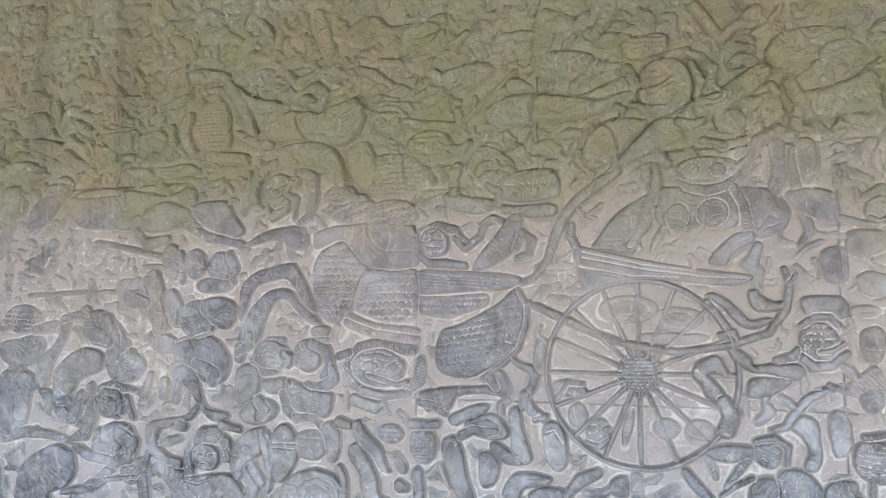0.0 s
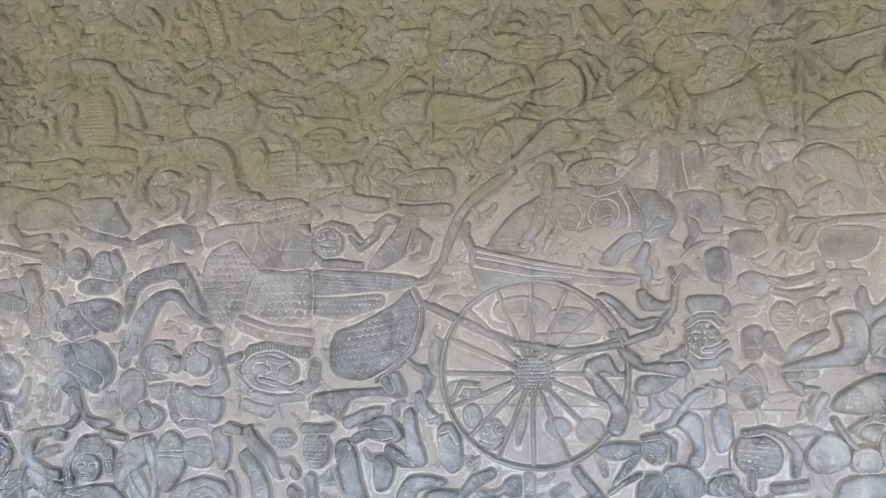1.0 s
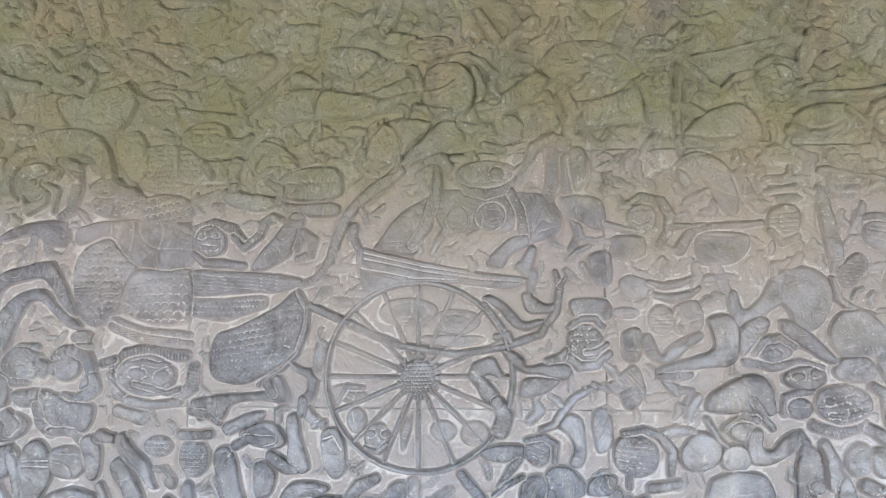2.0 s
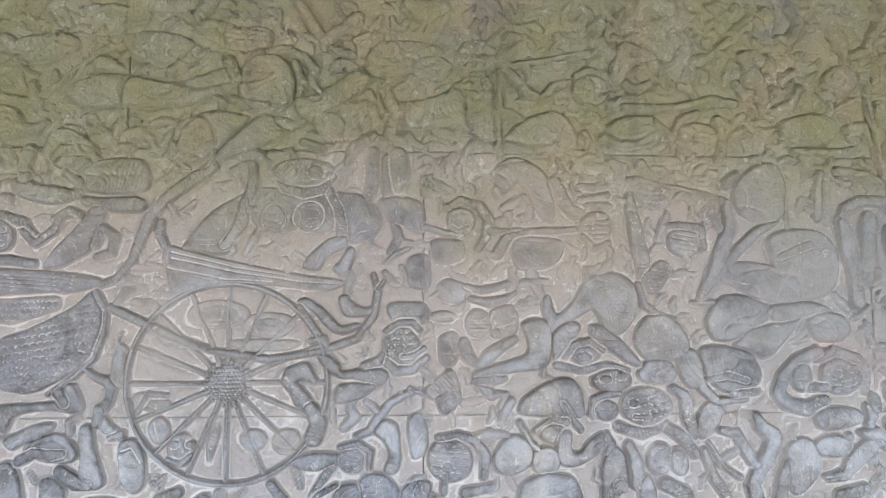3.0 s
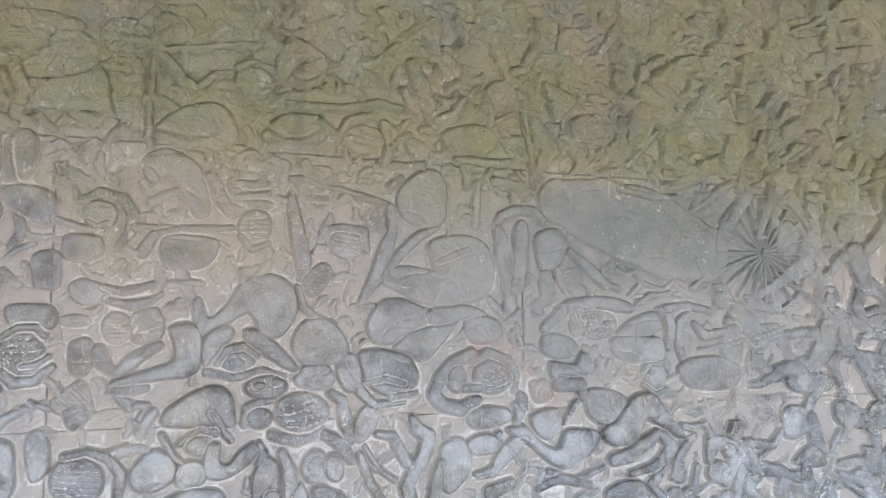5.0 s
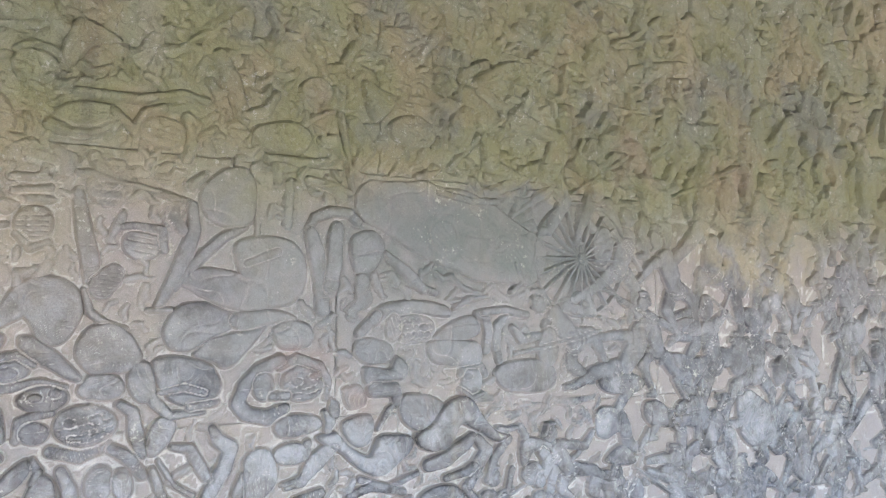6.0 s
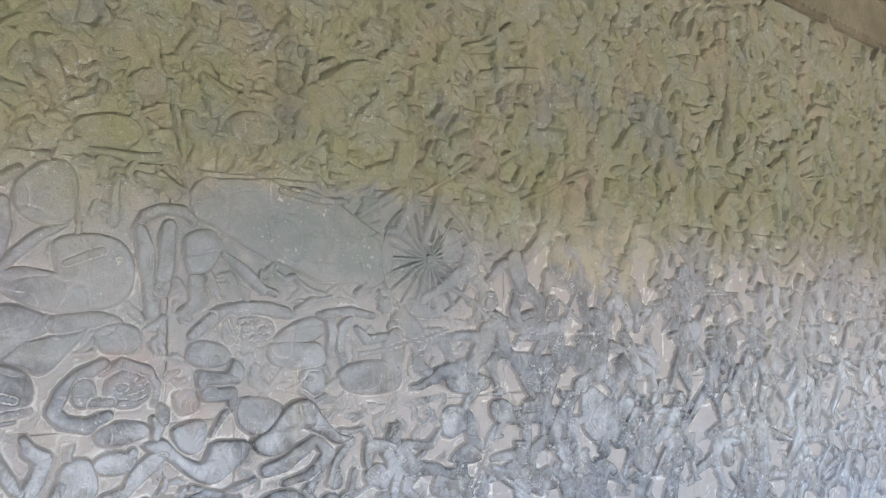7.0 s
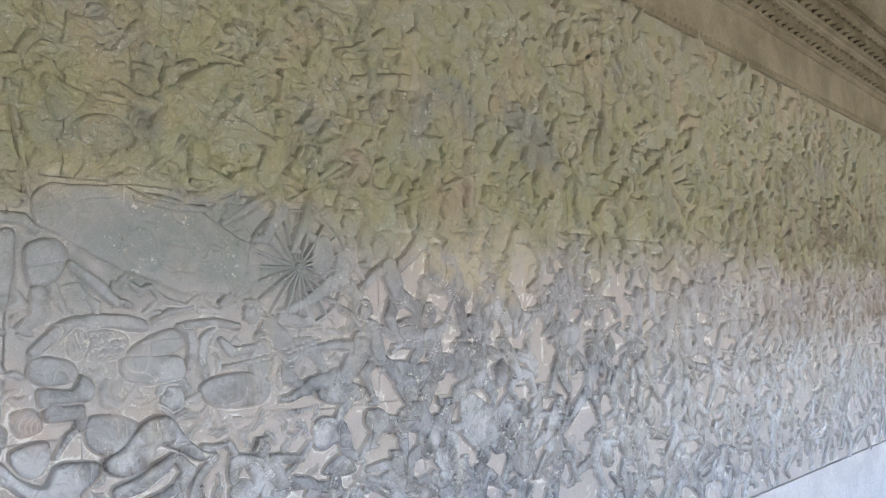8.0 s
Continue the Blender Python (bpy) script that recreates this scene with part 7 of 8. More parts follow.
f = Relief(0.0029)
f.form((2.119, 1.288), (2.161, 1.301), (2.185, 1.288), (2.207, 1.264), (2.261, 1.234), (2.289, 1.277), (2.335, 1.28), (2.382, 1.273), (2.386, 1.246), (2.342, 1.201), (2.29, 1.174), (2.242, 1.196), (2.192, 1.24), (2.146, 1.264), lift=0.025)
f.form((2.185, 1.316), (2.228, 1.336), (2.27, 1.333), (2.276, 1.298), (2.254, 1.257), (2.21, 1.267), lift=0.018)
f.limb((2.031, 1.182, 0.0055), (2.088, 1.19, 0.0113), (2.126, 1.227, 0.0172), (2.161, 1.257, 0.0116), lift=0.015)
f.done("carved_fallen_warrior", "fallen warrior with polished bent elbows carved in stone")

f = Relief(0.0029)
f.limb((2.289, 1.297, 0.0061), (2.318, 1.345, 0.0093), (2.341, 1.361, 0.0078), lift=0.016)
f.form((2.243, 1.45), (2.259, 1.458), (2.318, 1.453), (2.344, 1.485), (2.375, 1.46), (2.368, 1.424), (2.318, 1.418), (2.276, 1.405), (2.247, 1.418), lift=0.018)
f.limb((2.276, 1.399, 0.0199), (2.335, 1.396, 0.0188), (2.345, 1.364, 0.0157), lift=0.016)
f.form((2.361, 1.38), (2.437, 1.377), (2.49, 1.344), (2.465, 1.285), (2.402, 1.283), (2.355, 1.319), lift=0.013)
f.done("carved_fallen_warrior", "fallen warrior with polished bent elbows carved in stone")

f = Relief(0.0029)
f.form((2.19, 1.403), (2.237, 1.41), (2.257, 1.363), (2.206, 1.351), lift=0.012)
f.done("carved_fragment", "fallen warrior with polished bent elbows carved in stone")

f = Relief(0.0029)
f.form((2.154, 1.383), (2.181, 1.37), (2.179, 1.333), (2.154, 1.329), lift=0.014)
f.done("carved_fragment", "fallen warrior with polished bent elbows carved in stone")

f = Relief(0.0029)
f.limb((2.239, 1.174, 0.0090), (2.319, 1.143, 0.0092), (2.403, 1.172, 0.0079), lift=0.015)
f.limb((2.208, 1.135, 0.0118), (2.271, 1.154, 0.0136), (2.362, 1.129, 0.0094), lift=0.016)
f.done("carved_fallen_warrior", "fallen warrior with polished bent elbows carved in stone")

f = Relief(0.0029)
f.form((2.396, 1.275), (2.444, 1.304), (2.483, 1.35), (2.53, 1.369), (2.57, 1.361), (2.604, 1.318), (2.649, 1.275), (2.696, 1.259), (2.664, 1.236), (2.603, 1.262), (2.54, 1.292), (2.508, 1.245), (2.454, 1.226), (2.406, 1.242), lift=0.027)
f.limb((2.437, 1.192, 0.0177), (2.49, 1.205, 0.0214), (2.551, 1.239, 0.0202), (2.577, 1.255, 0.0153), lift=0.022)
f.limb((2.596, 1.248, 0.0154), (2.622, 1.218, 0.0190), (2.588, 1.174, 0.0187), (2.565, 1.128, 0.0151), lift=0.022)
f.limb((2.49, 1.154, 0.0098), (2.555, 1.162, 0.0134), (2.58, 1.178, 0.0119), lift=0.02)
f.limb((2.629, 1.133, 0.0121), (2.648, 1.193, 0.0139), (2.695, 1.246, 0.0124), lift=0.018)
f.limb((2.665, 1.274, 0.0070), (2.696, 1.268, 0.0089), (2.723, 1.272, 0.0072), lift=0.016)
f.done("carved_fallen_warrior", "fallen warrior with a polished raised knee carved in stone")

f = Relief(0.0029)
f.form((2.41, 1.115), (2.458, 1.136), (2.518, 1.133), (2.551, 1.102), (2.529, 1.069), (2.416, 1.082), lift=0.018)
f.done("carved_fragment", "fallen warrior with a polished raised knee carved in stone")

f = Relief(0.0029)
f.form((2.743, 1.236), (2.8, 1.235), (2.879, 1.206), (2.865, 1.18), (2.787, 1.197), (2.758, 1.155), (2.738, 1.176), lift=0.017)
f.blob(2.782, 1.137, 0.0408, 0.0351, 0, lift=0.018, tex=("lines", 60, 0.009, 0.003))
f.limb((2.816, 1.195, 0.0147), (2.865, 1.141, 0.0168), (2.847, 1.078, 0.0167), lift=0.015)
f.done("carved_fallen_warrior", "fallen warrior with a polished raised knee carved in stone")

f = Relief(0.0029)
f.limb((2.694, 1.095, 0.0106), (2.71, 1.156, 0.0106), lift=0.016)
f.done("carved_fragment", "fallen warrior with a polished raised knee carved in stone")

f = Relief(0.0029)
f.blob(2.095, 1.276, 0.0147, 0.0137, 0, lift=0.016)
f.done("carved_fragment", "round face ringed with curls carved in stone")

f = Relief(0.0029)
f.blob(2.574, 1.407, 0.0374, 0.0436, 0, lift=0.018)
f.blob(2.563, 1.42, 0.0149, 0.0093, 0, lift=0.02)
f.limb((2.537, 1.427, 0.0068), (2.552, 1.454, 0.0102), (2.601, 1.453, 0.0104), (2.623, 1.424, 0.0087), lift=0.018, tex=("lines", 0, 0.009, 0.003))
f.limb((2.537, 1.387, 0.0067), (2.574, 1.36, 0.0085), (2.612, 1.374, 0.0069), lift=0.016)
f.form((2.437, 1.513), (2.49, 1.527), (2.594, 1.519), (2.605, 1.462), (2.526, 1.449), (2.455, 1.467), lift=0.014)
f.done("carved_mask", "round face ringed with curls carved in stone")

f = Relief(0.0029)
f.form((2.65, 1.429), (2.706, 1.459), (2.799, 1.463), (2.87, 1.438), (2.869, 1.381), (2.797, 1.365), (2.697, 1.376), lift=0.015)
f.done("carved_fragment", "round face ringed with curls carved in stone")

f = Relief(0.0029)
f.form((2.261, 1.595), (2.317, 1.624), (2.402, 1.634), (2.49, 1.62), (2.509, 1.589), (2.455, 1.589), (2.385, 1.595), (2.317, 1.586), (2.274, 1.559), lift=0.016)
f.limb((2.236, 1.545, 0.0137), (2.281, 1.589, 0.0140), lift=0.015)
f.blob(2.395, 1.555, 0.0655, 0.0423, 0, lift=0.014, tex=("scales", 10, 0.018, 0.0035))
f.blob(2.374, 1.565, 0.0171, 0.0120, 0, lift=0.018)
f.blob(2.423, 1.558, 0.0175, 0.0122, 0, lift=0.018)
f.blob(2.334, 1.559, 0.0234, 0.0387, 0, lift=0.014, tex=("lines", 20, 0.01, 0.003))
f.form((2.236, 1.531), (2.317, 1.521), (2.334, 1.479), (2.269, 1.463), (2.221, 1.488), lift=0.013)
f.done("carved_reclining_figure", "reclining figure with a smooth flank carved in stone")

f = Relief(0.0029)
f.form((2.455, 1.527), (2.509, 1.573), (2.583, 1.589), (2.601, 1.541), (2.527, 1.52), lift=0.013)
f.done("carved_fragment", "reclining figure with a smooth flank carved in stone")

f = Relief(0.0029)
f.limb((2.509, 1.698, 0.0051), (2.561, 1.664, 0.0069), (2.633, 1.646, 0.0053), lift=0.015)
f.limb((2.52, 1.611, 0.0051), (2.568, 1.636, 0.0087), (2.633, 1.646, 0.0053), lift=0.015)
f.done("carved_plume", "curling plumes carved beside the wheel")

f = Relief(0.0029)
f.limb((2.725, 1.743, 0.0074), (2.753, 1.691, 0.0093), (2.716, 1.661, 0.0073), lift=0.016)
f.done("carved_fragment", "curling plumes carved beside the wheel")

f = Relief(0.0029)
f.limb((2.594, 1.595, 0.0087), (2.625, 1.589, 0.0141), (2.632, 1.541, 0.0158), (2.624, 1.493, 0.0123), lift=0.015)
f.limb((2.699, 1.595, 0.0090), (2.663, 1.556, 0.0142), (2.659, 1.505, 0.0142), (2.67, 1.46, 0.0107), lift=0.015)
f.limb((2.613, 1.601, 0.0088), (2.699, 1.608, 0.0109), (2.772, 1.595, 0.0093), lift=0.014)
f.done("carved_plume", "curling plumes carved beside the wheel")

f = Relief(0.0029)
f.limb((2.719, 1.556, 0.0091), (2.751, 1.523, 0.0147), (2.821, 1.529, 0.0113), lift=0.014)
f.done("carved_fragment", "curling plumes carved beside the wheel")

f = Relief(0.0029)
f.limb((2.34, 1.739, 0.0064), (2.384, 1.695, 0.0097), (2.423, 1.662, 0.0115), (2.458, 1.653, 0.0083), lift=0.017)
f.done("carved_fragment", "curling plumes carved beside the wheel")

f = Relief(0.0029)
f.form((3.035, 1.305), (3.128, 1.303), (3.165, 1.259), (3.182, 1.205), (3.235, 1.158), (3.2, 1.151), (3.134, 1.184), (3.116, 1.224), (3.069, 1.207), (3.024, 1.227), lift=0.016)
f.limb((3.247, 1.228, 0.0085), (3.226, 1.194, 0.0127), (3.205, 1.168, 0.0105), lift=0.016)
f.done("carved_horse", "small leaping horse carved in weathered stone")

f = Relief(0.0029)
f.limb((3.006, 1.229, 0.0098), (2.943, 1.174, 0.0096), (2.877, 1.13, 0.0094), lift=0.015)
f.done("carved_fragment", "small leaping horse carved in weathered stone")

f = Relief(0.0029)
f.form((3.051, 1.407), (3.155, 1.411), (3.232, 1.386), (3.201, 1.348), (3.105, 1.346), (3.046, 1.366), lift=0.016)
f.done("carved_fragment", "small leaping horse carved in weathered stone")

f = Relief(0.0029)
f.form((3.054, 1.147), (3.134, 1.191), (3.195, 1.134), (3.123, 1.123), lift=0.015)
f.done("carved_fragment", "small leaping horse carved in weathered stone")

f = Relief(0.0029)
f.form((3.23, 1.311), (3.29, 1.319), (3.33, 1.288), (3.323, 1.244), (3.272, 1.234), (3.228, 1.265), lift=0.017)
f.done("carved_fragment", "small leaping horse carved in weathered stone")

f = Relief(0.0029)
f.form((3.336, 1.448), (3.373, 1.469), (3.48, 1.452), (3.569, 1.469), (3.573, 1.415), (3.504, 1.39), (3.448, 1.344), (3.4, 1.35), (3.37, 1.395), lift=0.017)
f.limb((3.4, 1.346, 0.0135), (3.464, 1.332, 0.0160), (3.51, 1.383, 0.0140), (3.533, 1.416, 0.0117), lift=0.016)
f.limb((3.28, 1.471, 0.0109), (3.351, 1.44, 0.0156), (3.38, 1.38, 0.0134), lift=0.017)
f.form((3.377, 1.303), (3.447, 1.322), (3.5, 1.292), (3.493, 1.252), (3.412, 1.242), (3.365, 1.26), lift=0.016)
f.limb((3.333, 1.24, 0.0131), (3.428, 1.248, 0.0203), (3.508, 1.224, 0.0162), lift=0.015)
f.done("carved_soldier", "lunging spearman carved in weathered stone")

f = Relief(0.0029)
f.blob(3.43, 1.566, 0.0539, 0.0378, 0, lift=0.016)
f.limb((3.378, 1.588, 0.0090), (3.426, 1.6, 0.0115), (3.497, 1.596, 0.0117), (3.514, 1.615, 0.0094), lift=0.017)
f.limb((3.386, 1.521, 0.0135), (3.493, 1.512, 0.0163), (3.579, 1.542, 0.0144), lift=0.015)
f.done("carved_soldier", "lunging spearman carved in weathered stone")

f = Relief(0.0029)
f.form((3.672, 1.314), (3.744, 1.33), (3.851, 1.273), (3.96, 1.279), (3.97, 1.237), (3.889, 1.174), (3.799, 1.129), (3.733, 1.135), (3.677, 1.197), lift=0.016)
f.limb((3.659, 1.42, 0.0146), (3.716, 1.37, 0.0223), (3.684, 1.333, 0.0171), lift=0.015)
f.done("carved_soldier", "crested foot soldier carved in low relief")

f = Relief(0.0029)
f.limb((3.568, 1.319, 0.0142), (3.623, 1.278, 0.0168), (3.597, 1.203, 0.0166), (3.646, 1.15, 0.0144), lift=0.015)
f.done("carved_fragment", "crested foot soldier carved in low relief")

f = Relief(0.0029)
f.blob(3.779, 1.428, 0.0489, 0.0400, 0, lift=0.016, tex=("lines", 80, 0.01, 0.003))
f.done("carved_fragment", "crested foot soldier carved in low relief")

f = Relief(0.0029)
f.limb((3.948, 1.505, 0.0133), (3.991, 1.455, 0.0161), (4.07, 1.432, 0.0165), (4.121, 1.375, 0.0167), lift=0.017)
f.done("carved_fragment", "crested foot soldier carved in low relief")

f = Relief(0.0029)
f.limb((4.007, 1.597, 0.0136), (4.009, 1.538, 0.0163), (4.046, 1.588, 0.0137), (4.117, 1.618, 0.0140), lift=0.016)
f.done("carved_fragment", "crested foot soldier carved in low relief")

f = Relief(0.0029)
f.form((3.802, 1.168), (3.92, 1.159), (3.95, 1.117), (3.872, 1.091), lift=0.015)
f.done("carved_fragment", "crested foot soldier carved in low relief")

f = Relief(0.0029)
f.form((3.87, 1.597), (3.747, 1.617), (3.697, 1.588), (3.755, 1.54), (3.848, 1.539), lift=0.015)
f.done("carved_fragment", "crested foot soldier carved in low relief")

f = Relief(0.0029)
f.limb((4.091, 1.251, 0.0137), (4.151, 1.311, 0.0224), (4.123, 1.207, 0.0221), (4.085, 1.159, 0.0164), lift=0.017)
f.done("carved_fragment", "soldier with bent legs carved in sandstone")

f = Relief(0.0029)
f.limb((4.245, 1.242, 0.0143), (4.211, 1.18, 0.0198), (4.294, 1.131, 0.0202), (4.372, 1.191, 0.0207), (4.339, 1.232, 0.0176), lift=0.017)
f.done("carved_fragment", "soldier with bent legs carved in sandstone")

f = Relief(0.0029)
f.limb((4.11, 1.717, 0.0169), (4.16, 1.74, 0.0228), (4.191, 1.675, 0.0230), (4.206, 1.588, 0.0201), lift=0.016)
f.done("carved_fragment", "soldier with bent legs carved in sandstone")

f = Relief(0.0029)
f.form((4.233, 1.566), (4.33, 1.597), (4.44, 1.552), (4.411, 1.476), (4.283, 1.457), lift=0.015)
f.limb((4.319, 1.456, 0.0265), (4.298, 1.369, 0.0292), (4.344, 1.302, 0.0236), lift=0.015)
f.done("carved_soldier", "soldier with bent legs carved in sandstone")

f = Relief(0.0029)
f.blob(4.428, 1.409, 0.0534, 0.0402, 0, lift=0.015)
f.done("carved_fragment", "soldier with bent legs carved in sandstone")

f = Relief(0.0029)
f.form((3.989, 1.114), (4.081, 1.094), (4.109, 1.021), (4.04, 0.987), (3.983, 1.033), lift=0.016)
f.done("carved_fragment", "soldier with bent legs carved in sandstone")

f = Relief(0.0029)
f.form((3.582, 1.015), (3.629, 1.056), (3.729, 1.05), (3.786, 1.001), (3.77, 0.937), (3.606, 0.938), lift=0.016)
f.limb((3.786, 1.001, 0.0075), (3.991, 0.951, 0.0079), lift=0.014)
f.done("carved_soldier", "crouching soldier with a round belly carved in sandstone")

f = Relief(0.0029)
f.blob(3.5, 1.043, 0.0601, 0.0295, 0, lift=0.014)
f.limb((3.367, 1.039, 0.0219), (3.471, 0.991, 0.0181), lift=0.015)
f.done("carved_soldier", "crouching soldier with a round belly carved in sandstone")

f = Relief(0.0029)
f.form((3.008, 1.117), (3.099, 1.115), (3.145, 1.08), (3.111, 1.032), (2.997, 1.045), lift=0.014)
f.done("carved_fragment", "crouching soldier with a round belly carved in sandstone")

f = Relief(0.0029)
f.limb((3.243, 1.129, 0.0127), (3.319, 1.133, 0.0174), (3.395, 1.104, 0.0133), lift=0.016, tex=("lines", 30, 0.009, 0.003))
f.limb((3.266, 1.067, 0.0128), (3.307, 1.095, 0.0151), (3.394, 1.079, 0.0133), lift=0.016)
f.done("carved_soldier", "crouching soldier with a round belly carved in sandstone")


# ---- the crowd that fills the rest of the panel ----
def small_warrior(x, z, tall, face, res, lift, rng, heap=None):
    """A marching soldier, its feet at (x, z): crested head, torso, kilt, bent legs, arms, now and then a spear or shield."""
    u, w = tall, rng.uniform
    wide = 1.15 if x < 3.4 else 1.5 if x < 5 else 2.1
    q = u * (1.0 if x < 3.4 else 1.15 if x < 5 else 1.35)
    f = Relief(res)
    lean, turn = w(-0.15, 0.3) * face, w(-0.75, 0.75) if x < 5 else w(-0.4, 0.4)

    def at(a, b):
        a, b = wide * (a * face + lean * b), b - 0.5
        return x + u * (a * math.cos(turn) - b * math.sin(turn)), z + u * (0.5 + a * math.sin(turn) + b * math.cos(turn))

    hip = at(0, 0.46)
    for side in (1, -1):
        knee, foot = at(side * w(0.10, 0.24), w(0.20, 0.34)), at(side * w(0.05, 0.34), w(-0.02, 0.06))
        f.limb((*hip, q * 0.085), (*knee, q * 0.062), (*foot, q * 0.035), (foot[0] + face * u * 0.09, foot[1] - u * 0.005, q * 0.025), lift=lift)
    f.limb((*at(0, 0.42), q * 0.10), (*at(0, 0.52), q * 0.085), lift=lift, tex=("lines", 90 + 15 * face, max(0.012, res * 2.5), 0.002))
    f.limb((*hip, q * 0.085), (*at(0.01, 0.68), q * 0.115), lift=lift * 1.1)
    for side in (1, -1):
        shoulder, elbow = at(side * 0.11, 0.70), at(side * w(0.14, 0.34), w(0.48, 0.86))
        hand = elbow[0] + face * u * w(0.02, 0.2), elbow[1] + u * w(-0.12, 0.22)
        f.limb((*shoulder, q * 0.05), (*elbow, q * 0.042), (*hand, q * 0.03), lift=lift)
    if rng.random() < 0.6:
        f.blob(*at(0.20, 0.55), q * 0.11, q * 0.17, 10 * face, lift=lift * 1.15)
    if rng.random() < 0.5:
        a, b = at(-0.25, w(0.3, 0.6)), at(0.45, w(0.7, 1.05))
        f.limb((*a, q * 0.014), (*b, q * 0.016), lift=lift)
    head = at(0.05, 0.89)
    f.blob(*head, q * 0.085, q * 0.095, lift=lift * 1.2)
    f.limb((head[0] - face * u * 0.09, head[1] - u * 0.02, q * 0.022), (head[0] - face * u * 0.04, head[1] + u * 0.09, q * 0.03), (head[0] + face * u * 0.05, head[1] + u * 0.10, q * 0.02), lift=lift * 1.2)
    f.done("carved_soldier", rng.choice(SOLDIER_LABELS), group="rows of marching soldiers", heap=heap)


SOLDIER_LABELS = ("small marching soldier carved in worn grey stone", "crested foot soldier carved in low relief",
                  "lunging spearman carved in weathered stone", "soldier with bent legs carved in sandstone")


def free_share(x0, x1, z0, z1):
    i, j = sorted((int((x0 + 4) * 100), int((x1 + 4) * 100))), sorted((int(z0 * 100), int(z1 * 100)))
    area = COVER[max(i[0], 0):i[1] + 1, max(j[0], 0):j[1] + 1]
    return 1 - area.mean() if area.size else 0


rng = random.Random(11)
crowd_heap, scrap_heap, shown = [], [], 0
z = 0.60
while z < 3.0:
    x = 2.55 + rng.uniform(0, 0.2)
    while x < 9.9:
        tall = rng.uniform(0.27, 0.40) * (1.0 if x < 6 else 0.9)
        px, pz = x + rng.uniform(-0.05, 0.05), z + rng.uniform(-0.07, 0.07)
        pz = min(max(pz, FOOT + 0.02), HEAD - 0.03 - tall)
        if free_share(px - 0.11, px + 0.11, pz + 0.03, pz + tall) > (0.50 if x < 3.3 else 0.30):
            res = 0.0052 if x < 3.6 else 0.0072 if x < 5 else 0.0105
            low = pz < 1.6
            small_warrior(px, pz, tall, rng.choice((1, 1, -1)), res, (rng.uniform(0.014, 0.020) if low else rng.uniform(0.013, 0.021)) * (1.0 if x < 4 else 1.25), rng, None if x < 5.6 else crowd_heap)
        x += rng.uniform(0.15, 0.25) * (1.0 if x < 4 else 1.3)
    z += 0.235

# nearer gaps: stray arms, feet and drapery
FRAGMENT_LABELS = ("stray carved arm and drapery in worn stone", "fragment of a carved limb in sandstone", "weathered carved foot and cloth")
for k in range(6000):
    px, pz = rng.uniform(-1.75, 3.0 if k < 4800 else 8.0), rng.uniform(0.75, 3.05)
    s = rng.uniform(0.05, 0.10) if k < 900 else (rng.uniform(0.02, 0.045) if px < 3 else rng.uniform(0.04, 0.08))
    if free_share(px - s, px + s, pz - s, pz + s) < (0.72 if k < 900 else 0.52):
        continue
    if math.hypot(px - 0.598, pz - 1.413) < 0.25:
        continue
    f = Relief(0.0053 if pz < 2.2 and px < 2.6 else 0.0075 if px < 4 else 0.010)
    a = rng.uniform(0, 6.28)
    lift = rng.uniform(0.008, 0.014)
    if rng.random() < 0.12:
        f.blob(px, pz, s * 0.7, s * rng.uniform(0.4, 0.7), rng.uniform(0, 180), lift=lift, tex=rng.choice((None, ("lines", rng.uniform(0, 180), 0.014, 0.003), ("scales", 0, 0.02, 0.003))))
    w = s * rng.uniform(0.15, 0.3)
    b = a + rng.uniform(-1.6, 1.6)
    p1 = px + s * 0.8 * math.cos(a), pz + s * 0.8 * math.sin(a)
    p2 = px - s * 0.8 * math.cos(b), pz - s * 0.8 * math.sin(b)
    f.limb((*p1, w), (px, pz, w * 1.2), (*p2, w * 0.6), (p2[0] + w, p2[1] + rng.uniform(-w, w), w * 0.4), lift=lift)
    single = pz < 2.35 and px < 2.7 and s > 0.035 and shown < 230
    shown += single
    f.done("carved_fragment", rng.choice(FRAGMENT_LABELS), group="stray carved fragments", heap=None if single else scrap_heap)

for k in range(6500):
    px, pz, s = rng.uniform(-1.6, 3.2), rng.uniform(0.95, 2.6), rng.uniform(0.012, 0.024)
    if free_share(px - s, px + s, pz - s, pz + s) < 0.70 or math.hypot(px - 0.598, pz - 1.413) < 0.25 or 2.25 < px < 2.85 and 1.68 < pz < 1.98:
        continue
    a = rng.uniform(0, 6.28)
    b = a + 3.14 + rng.uniform(-1.2, 1.2)
    f = Relief(0.0050)
    f.limb((px + s * math.cos(a), pz + s * math.sin(a), s * 0.28), (px, pz, s * 0.42), (px + s * math.cos(b), pz + s * math.sin(b), s * 0.25), lift=rng.uniform(0.006, 0.011))
    f.done("carved_fragment", "", heap=scrap_heap)

tagged(joined("carved_crowd", crowd_heap, STONE), "far rows of marching soldiers carved in weathered stone", "relief carving", kind="stuff")
tagged(joined("carved_scraps", scrap_heap, STONE), "small weathered scraps of carving between the figures", "relief carving", kind="stuff")

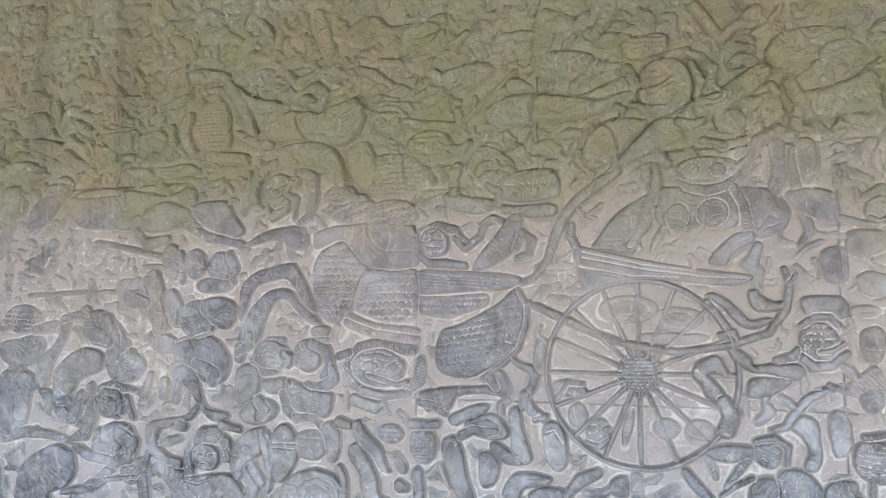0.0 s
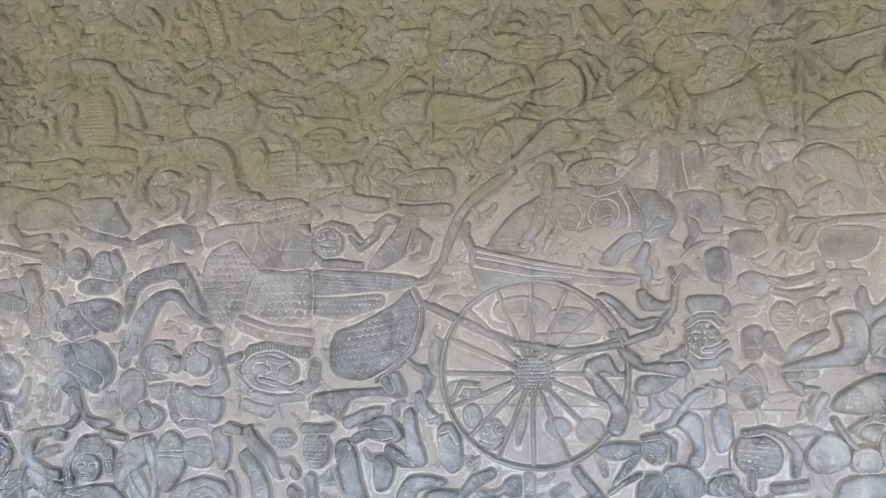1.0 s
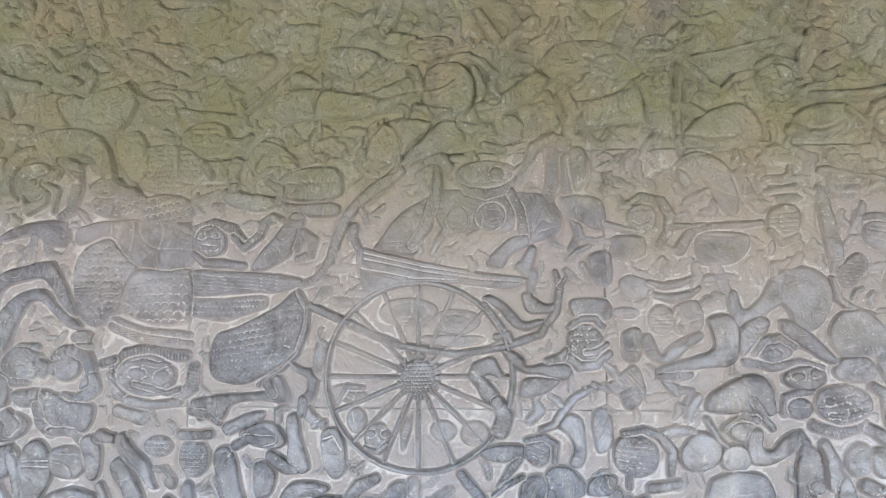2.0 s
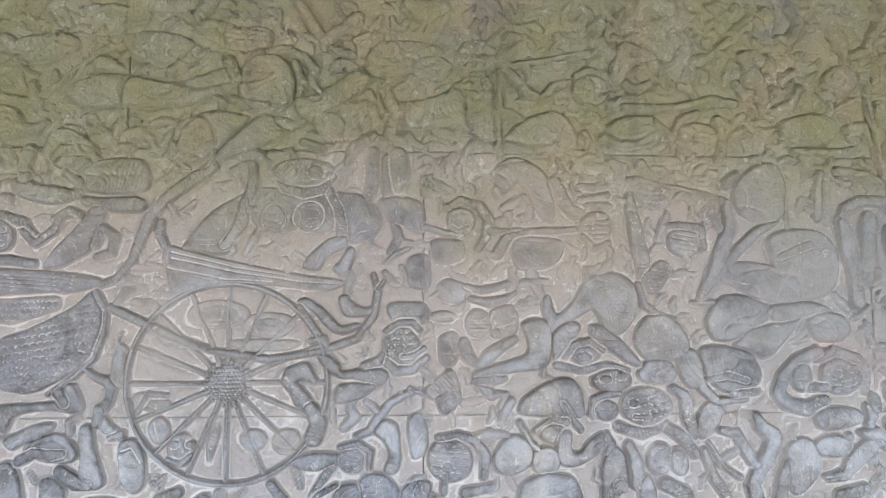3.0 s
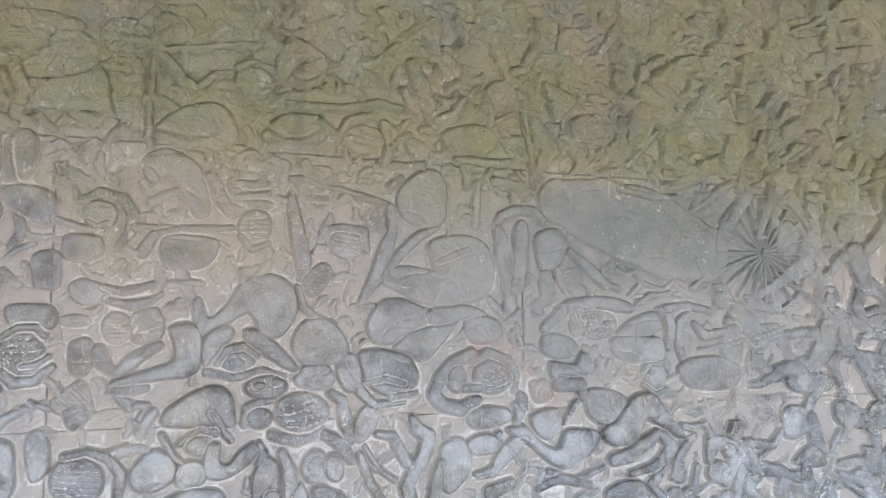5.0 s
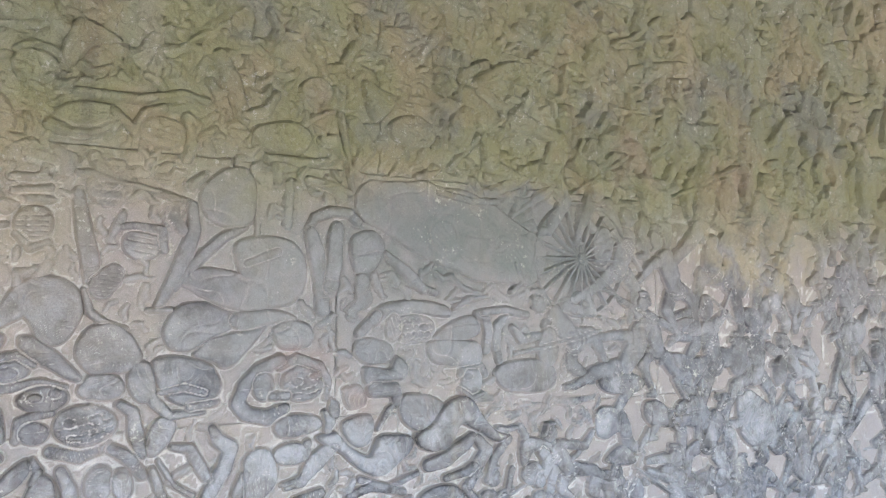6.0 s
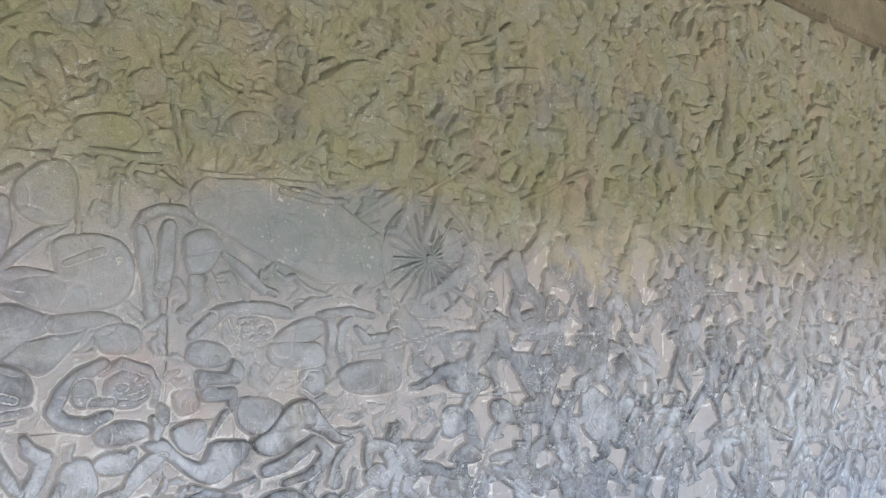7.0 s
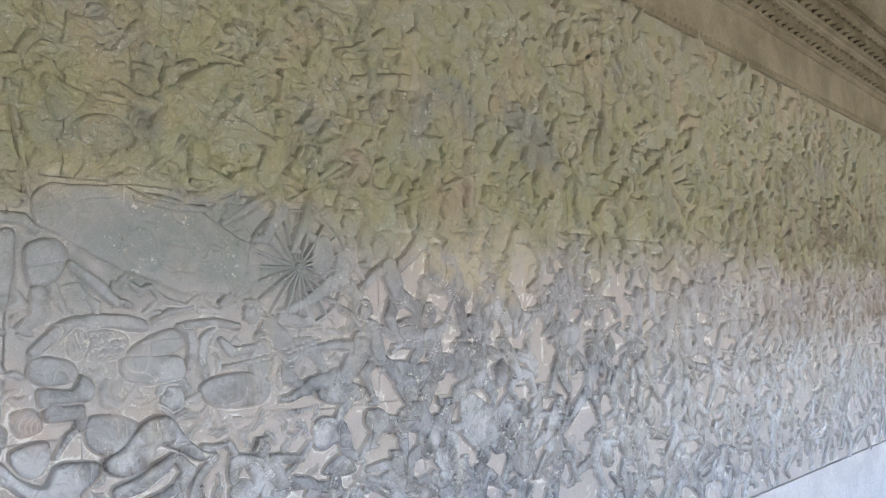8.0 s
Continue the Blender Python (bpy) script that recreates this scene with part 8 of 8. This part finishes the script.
# ---- blocks of the carved wall ----
def block(x0, x1, z0, z1, step, tilt):
    g = 0.0012
    xs = np.linspace(x0 + g, x1 - g, max(4, int((x1 - x0) / step)))
    zs = np.linspace(z0 + g, z1 - g, max(4, int((z1 - z0) / step)))
    xs, zs = np.sort(np.append(xs, [x0 + 0.004, x1 - 0.004])), np.sort(np.append(zs, [z0 + 0.004, z1 - 0.004]))
    x, z = np.meshgrid(xs, zs, indexing="ij")
    rim = np.minimum(np.minimum(x - x0, x1 - x), np.minimum(z - z0, z1 - z))
    moat = MOAT[np.clip(((x + 4) * 250).round().astype(int), 0, 4249), np.clip((z * 250).round().astype(int), 0, 849)]
    h = 0.6 * worn(x, z) + tilt - 0.0068 * moat - np.where(z > 1.9, 1.2, 0.95) * np.where(x > 3.2, 1.9, 1.0) * chased(x, z, 0.8 if step < 0.01 else 0.45) + 0.0015 * value_noise(x, z, 2.2, 40) - 0.006 * np.exp(-(rim / 0.003) ** 1)
    ob = sheet("stone_block", xs, zs, h, np.ones((len(xs) - 1, len(zs) - 1), bool), 0.105, STONE)
    ob.parent = wall


rng = random.Random(4)
for z0, z1, joints in ((FOOT, 1.335, (-2.3, -1.15, 0.004, 1.056, 2.35, 3.5, 4.7, 5.9, 7.2, 8.4, 9.8)),
                       (1.335, 1.967, (-2.6, -1.6, 0.004, 1.054, 2.17, 3.3, 4.5, 5.4, 6.85, 8.0, 9.4)),
                       (1.967, 2.62, (-2.2, -0.9, 0.35, 1.242, 2.29, 3.62, 4.4, 5.6, 6.6, 7.9, 9.1)),
                       (2.62, HEAD, (-2.5, -1.3, -0.1, 1.4, 2.6, 3.9, 5.1, 6.3, 7.5, 8.8, 10.0))):
    xs_all = (-4.0, *joints, 12.0)
    for a, b in zip(xs_all[:-1], xs_all[1:]):
        near = -1.7 < b and a < 2.9
        block(a, b, z0, z1, 0.0064 if near and z0 < 1.9 else 0.0078 if near and z0 < 2.6 else 0.014 if a < 6 else 0.025, rng.uniform(-0.0012, 0.0012))

# ---- plinth, frieze band and cornice ----
slab("plinth", WEST, EAST, -0.014, 0.11, 0.0, FOOT, PLINTH, "smooth pale stone plinth under the carved panel")
band = slab("frieze_band", WEST, EAST, -0.015, 0.11, HEAD, 3.475, CORNICE, "plain brown stone band above the carved panel")


def course(name, y, z0, z1, label):
    bm = bmesh.new()
    box(bm, WEST, EAST, y, 0.11, z0, z1, 0.008)
    return tagged(part(name, bm, CORNICE), label, kind="structure")


def petal(w, h, deep):
    """A small upright lotus petal with a raised midrib."""
    bm = bmesh.new()
    rows = []
    for s, wide in ((0.0, 0.42), (0.35, 0.5), (0.7, 0.36), (1.0, 0.05)):
        rows.append([bm.verts.new((k * wide * w, -deep * (1 - 0.55 * abs(k) * 2) * (1 - 0.4 * s) if abs(k) < 0.9 else 0.0, s * h)) for k in (-1, -0.5, 0, 0.5, 1)])
    for a, b in zip(rows[:-1], rows[1:]):
        for i in range(4):
            bm.faces.new((a[i], a[i + 1], b[i + 1], b[i]))
    me = bpy.data.meshes.new("petal")
    bm.to_mesh(me)
    bm.free()
    me.materials.append(CORNICE)
    return me


course("trim_fillet", -0.045, 3.475, 3.515, "narrow stone fillet under the cornice")
lower = course("trim_petals", -0.07, 3.515, 3.635, "stone cornice course carved with lotus petals")
course("trim_step", -0.12, 3.635, 3.685, "plain stone step of the cornice")
upper = course("trim_petals", -0.15, 3.685, 3.815, "stone cornice course carved with large lotus petals")
course("trim_step", -0.21, 3.815, 3.855, "plain stone step of the cornice")
beads = course("trim_beads", -0.23, 3.855, 3.905, "stone cornice course carved with beads")
course("trim_top", -0.30, 3.905, 4.115, "plain grey stone slab on the cornice")
small, large, bead = petal(0.10, 0.115, 0.055), petal(0.12, 0.125, 0.07), petal(0.065, 0.05, 0.035)
for parent, me, y, z0, step, name, last in ((lower, small, -0.07, 3.52, 0.11, "petal", 9.2), (upper, large, -0.15, 3.69, 0.13, "petal", 9.4), (beads, bead, -0.23, 3.857, 0.07, "bead", 9.0)):
    x = 4.2
    while x < last + 2:
        ob = new(name, me)
        ob.parent, ob.location = parent, (x, y, z0)
        x += step

# pointed fringe along the foot of the plain band
tooth = petal(0.05, 0.035, 0.014)
x = 3.6
while x < 11.0:
    ob = new("fringe_tooth", tooth)
    ob.parent, ob.location = band, (x, -0.016, HEAD + 0.004)
    x += 0.06
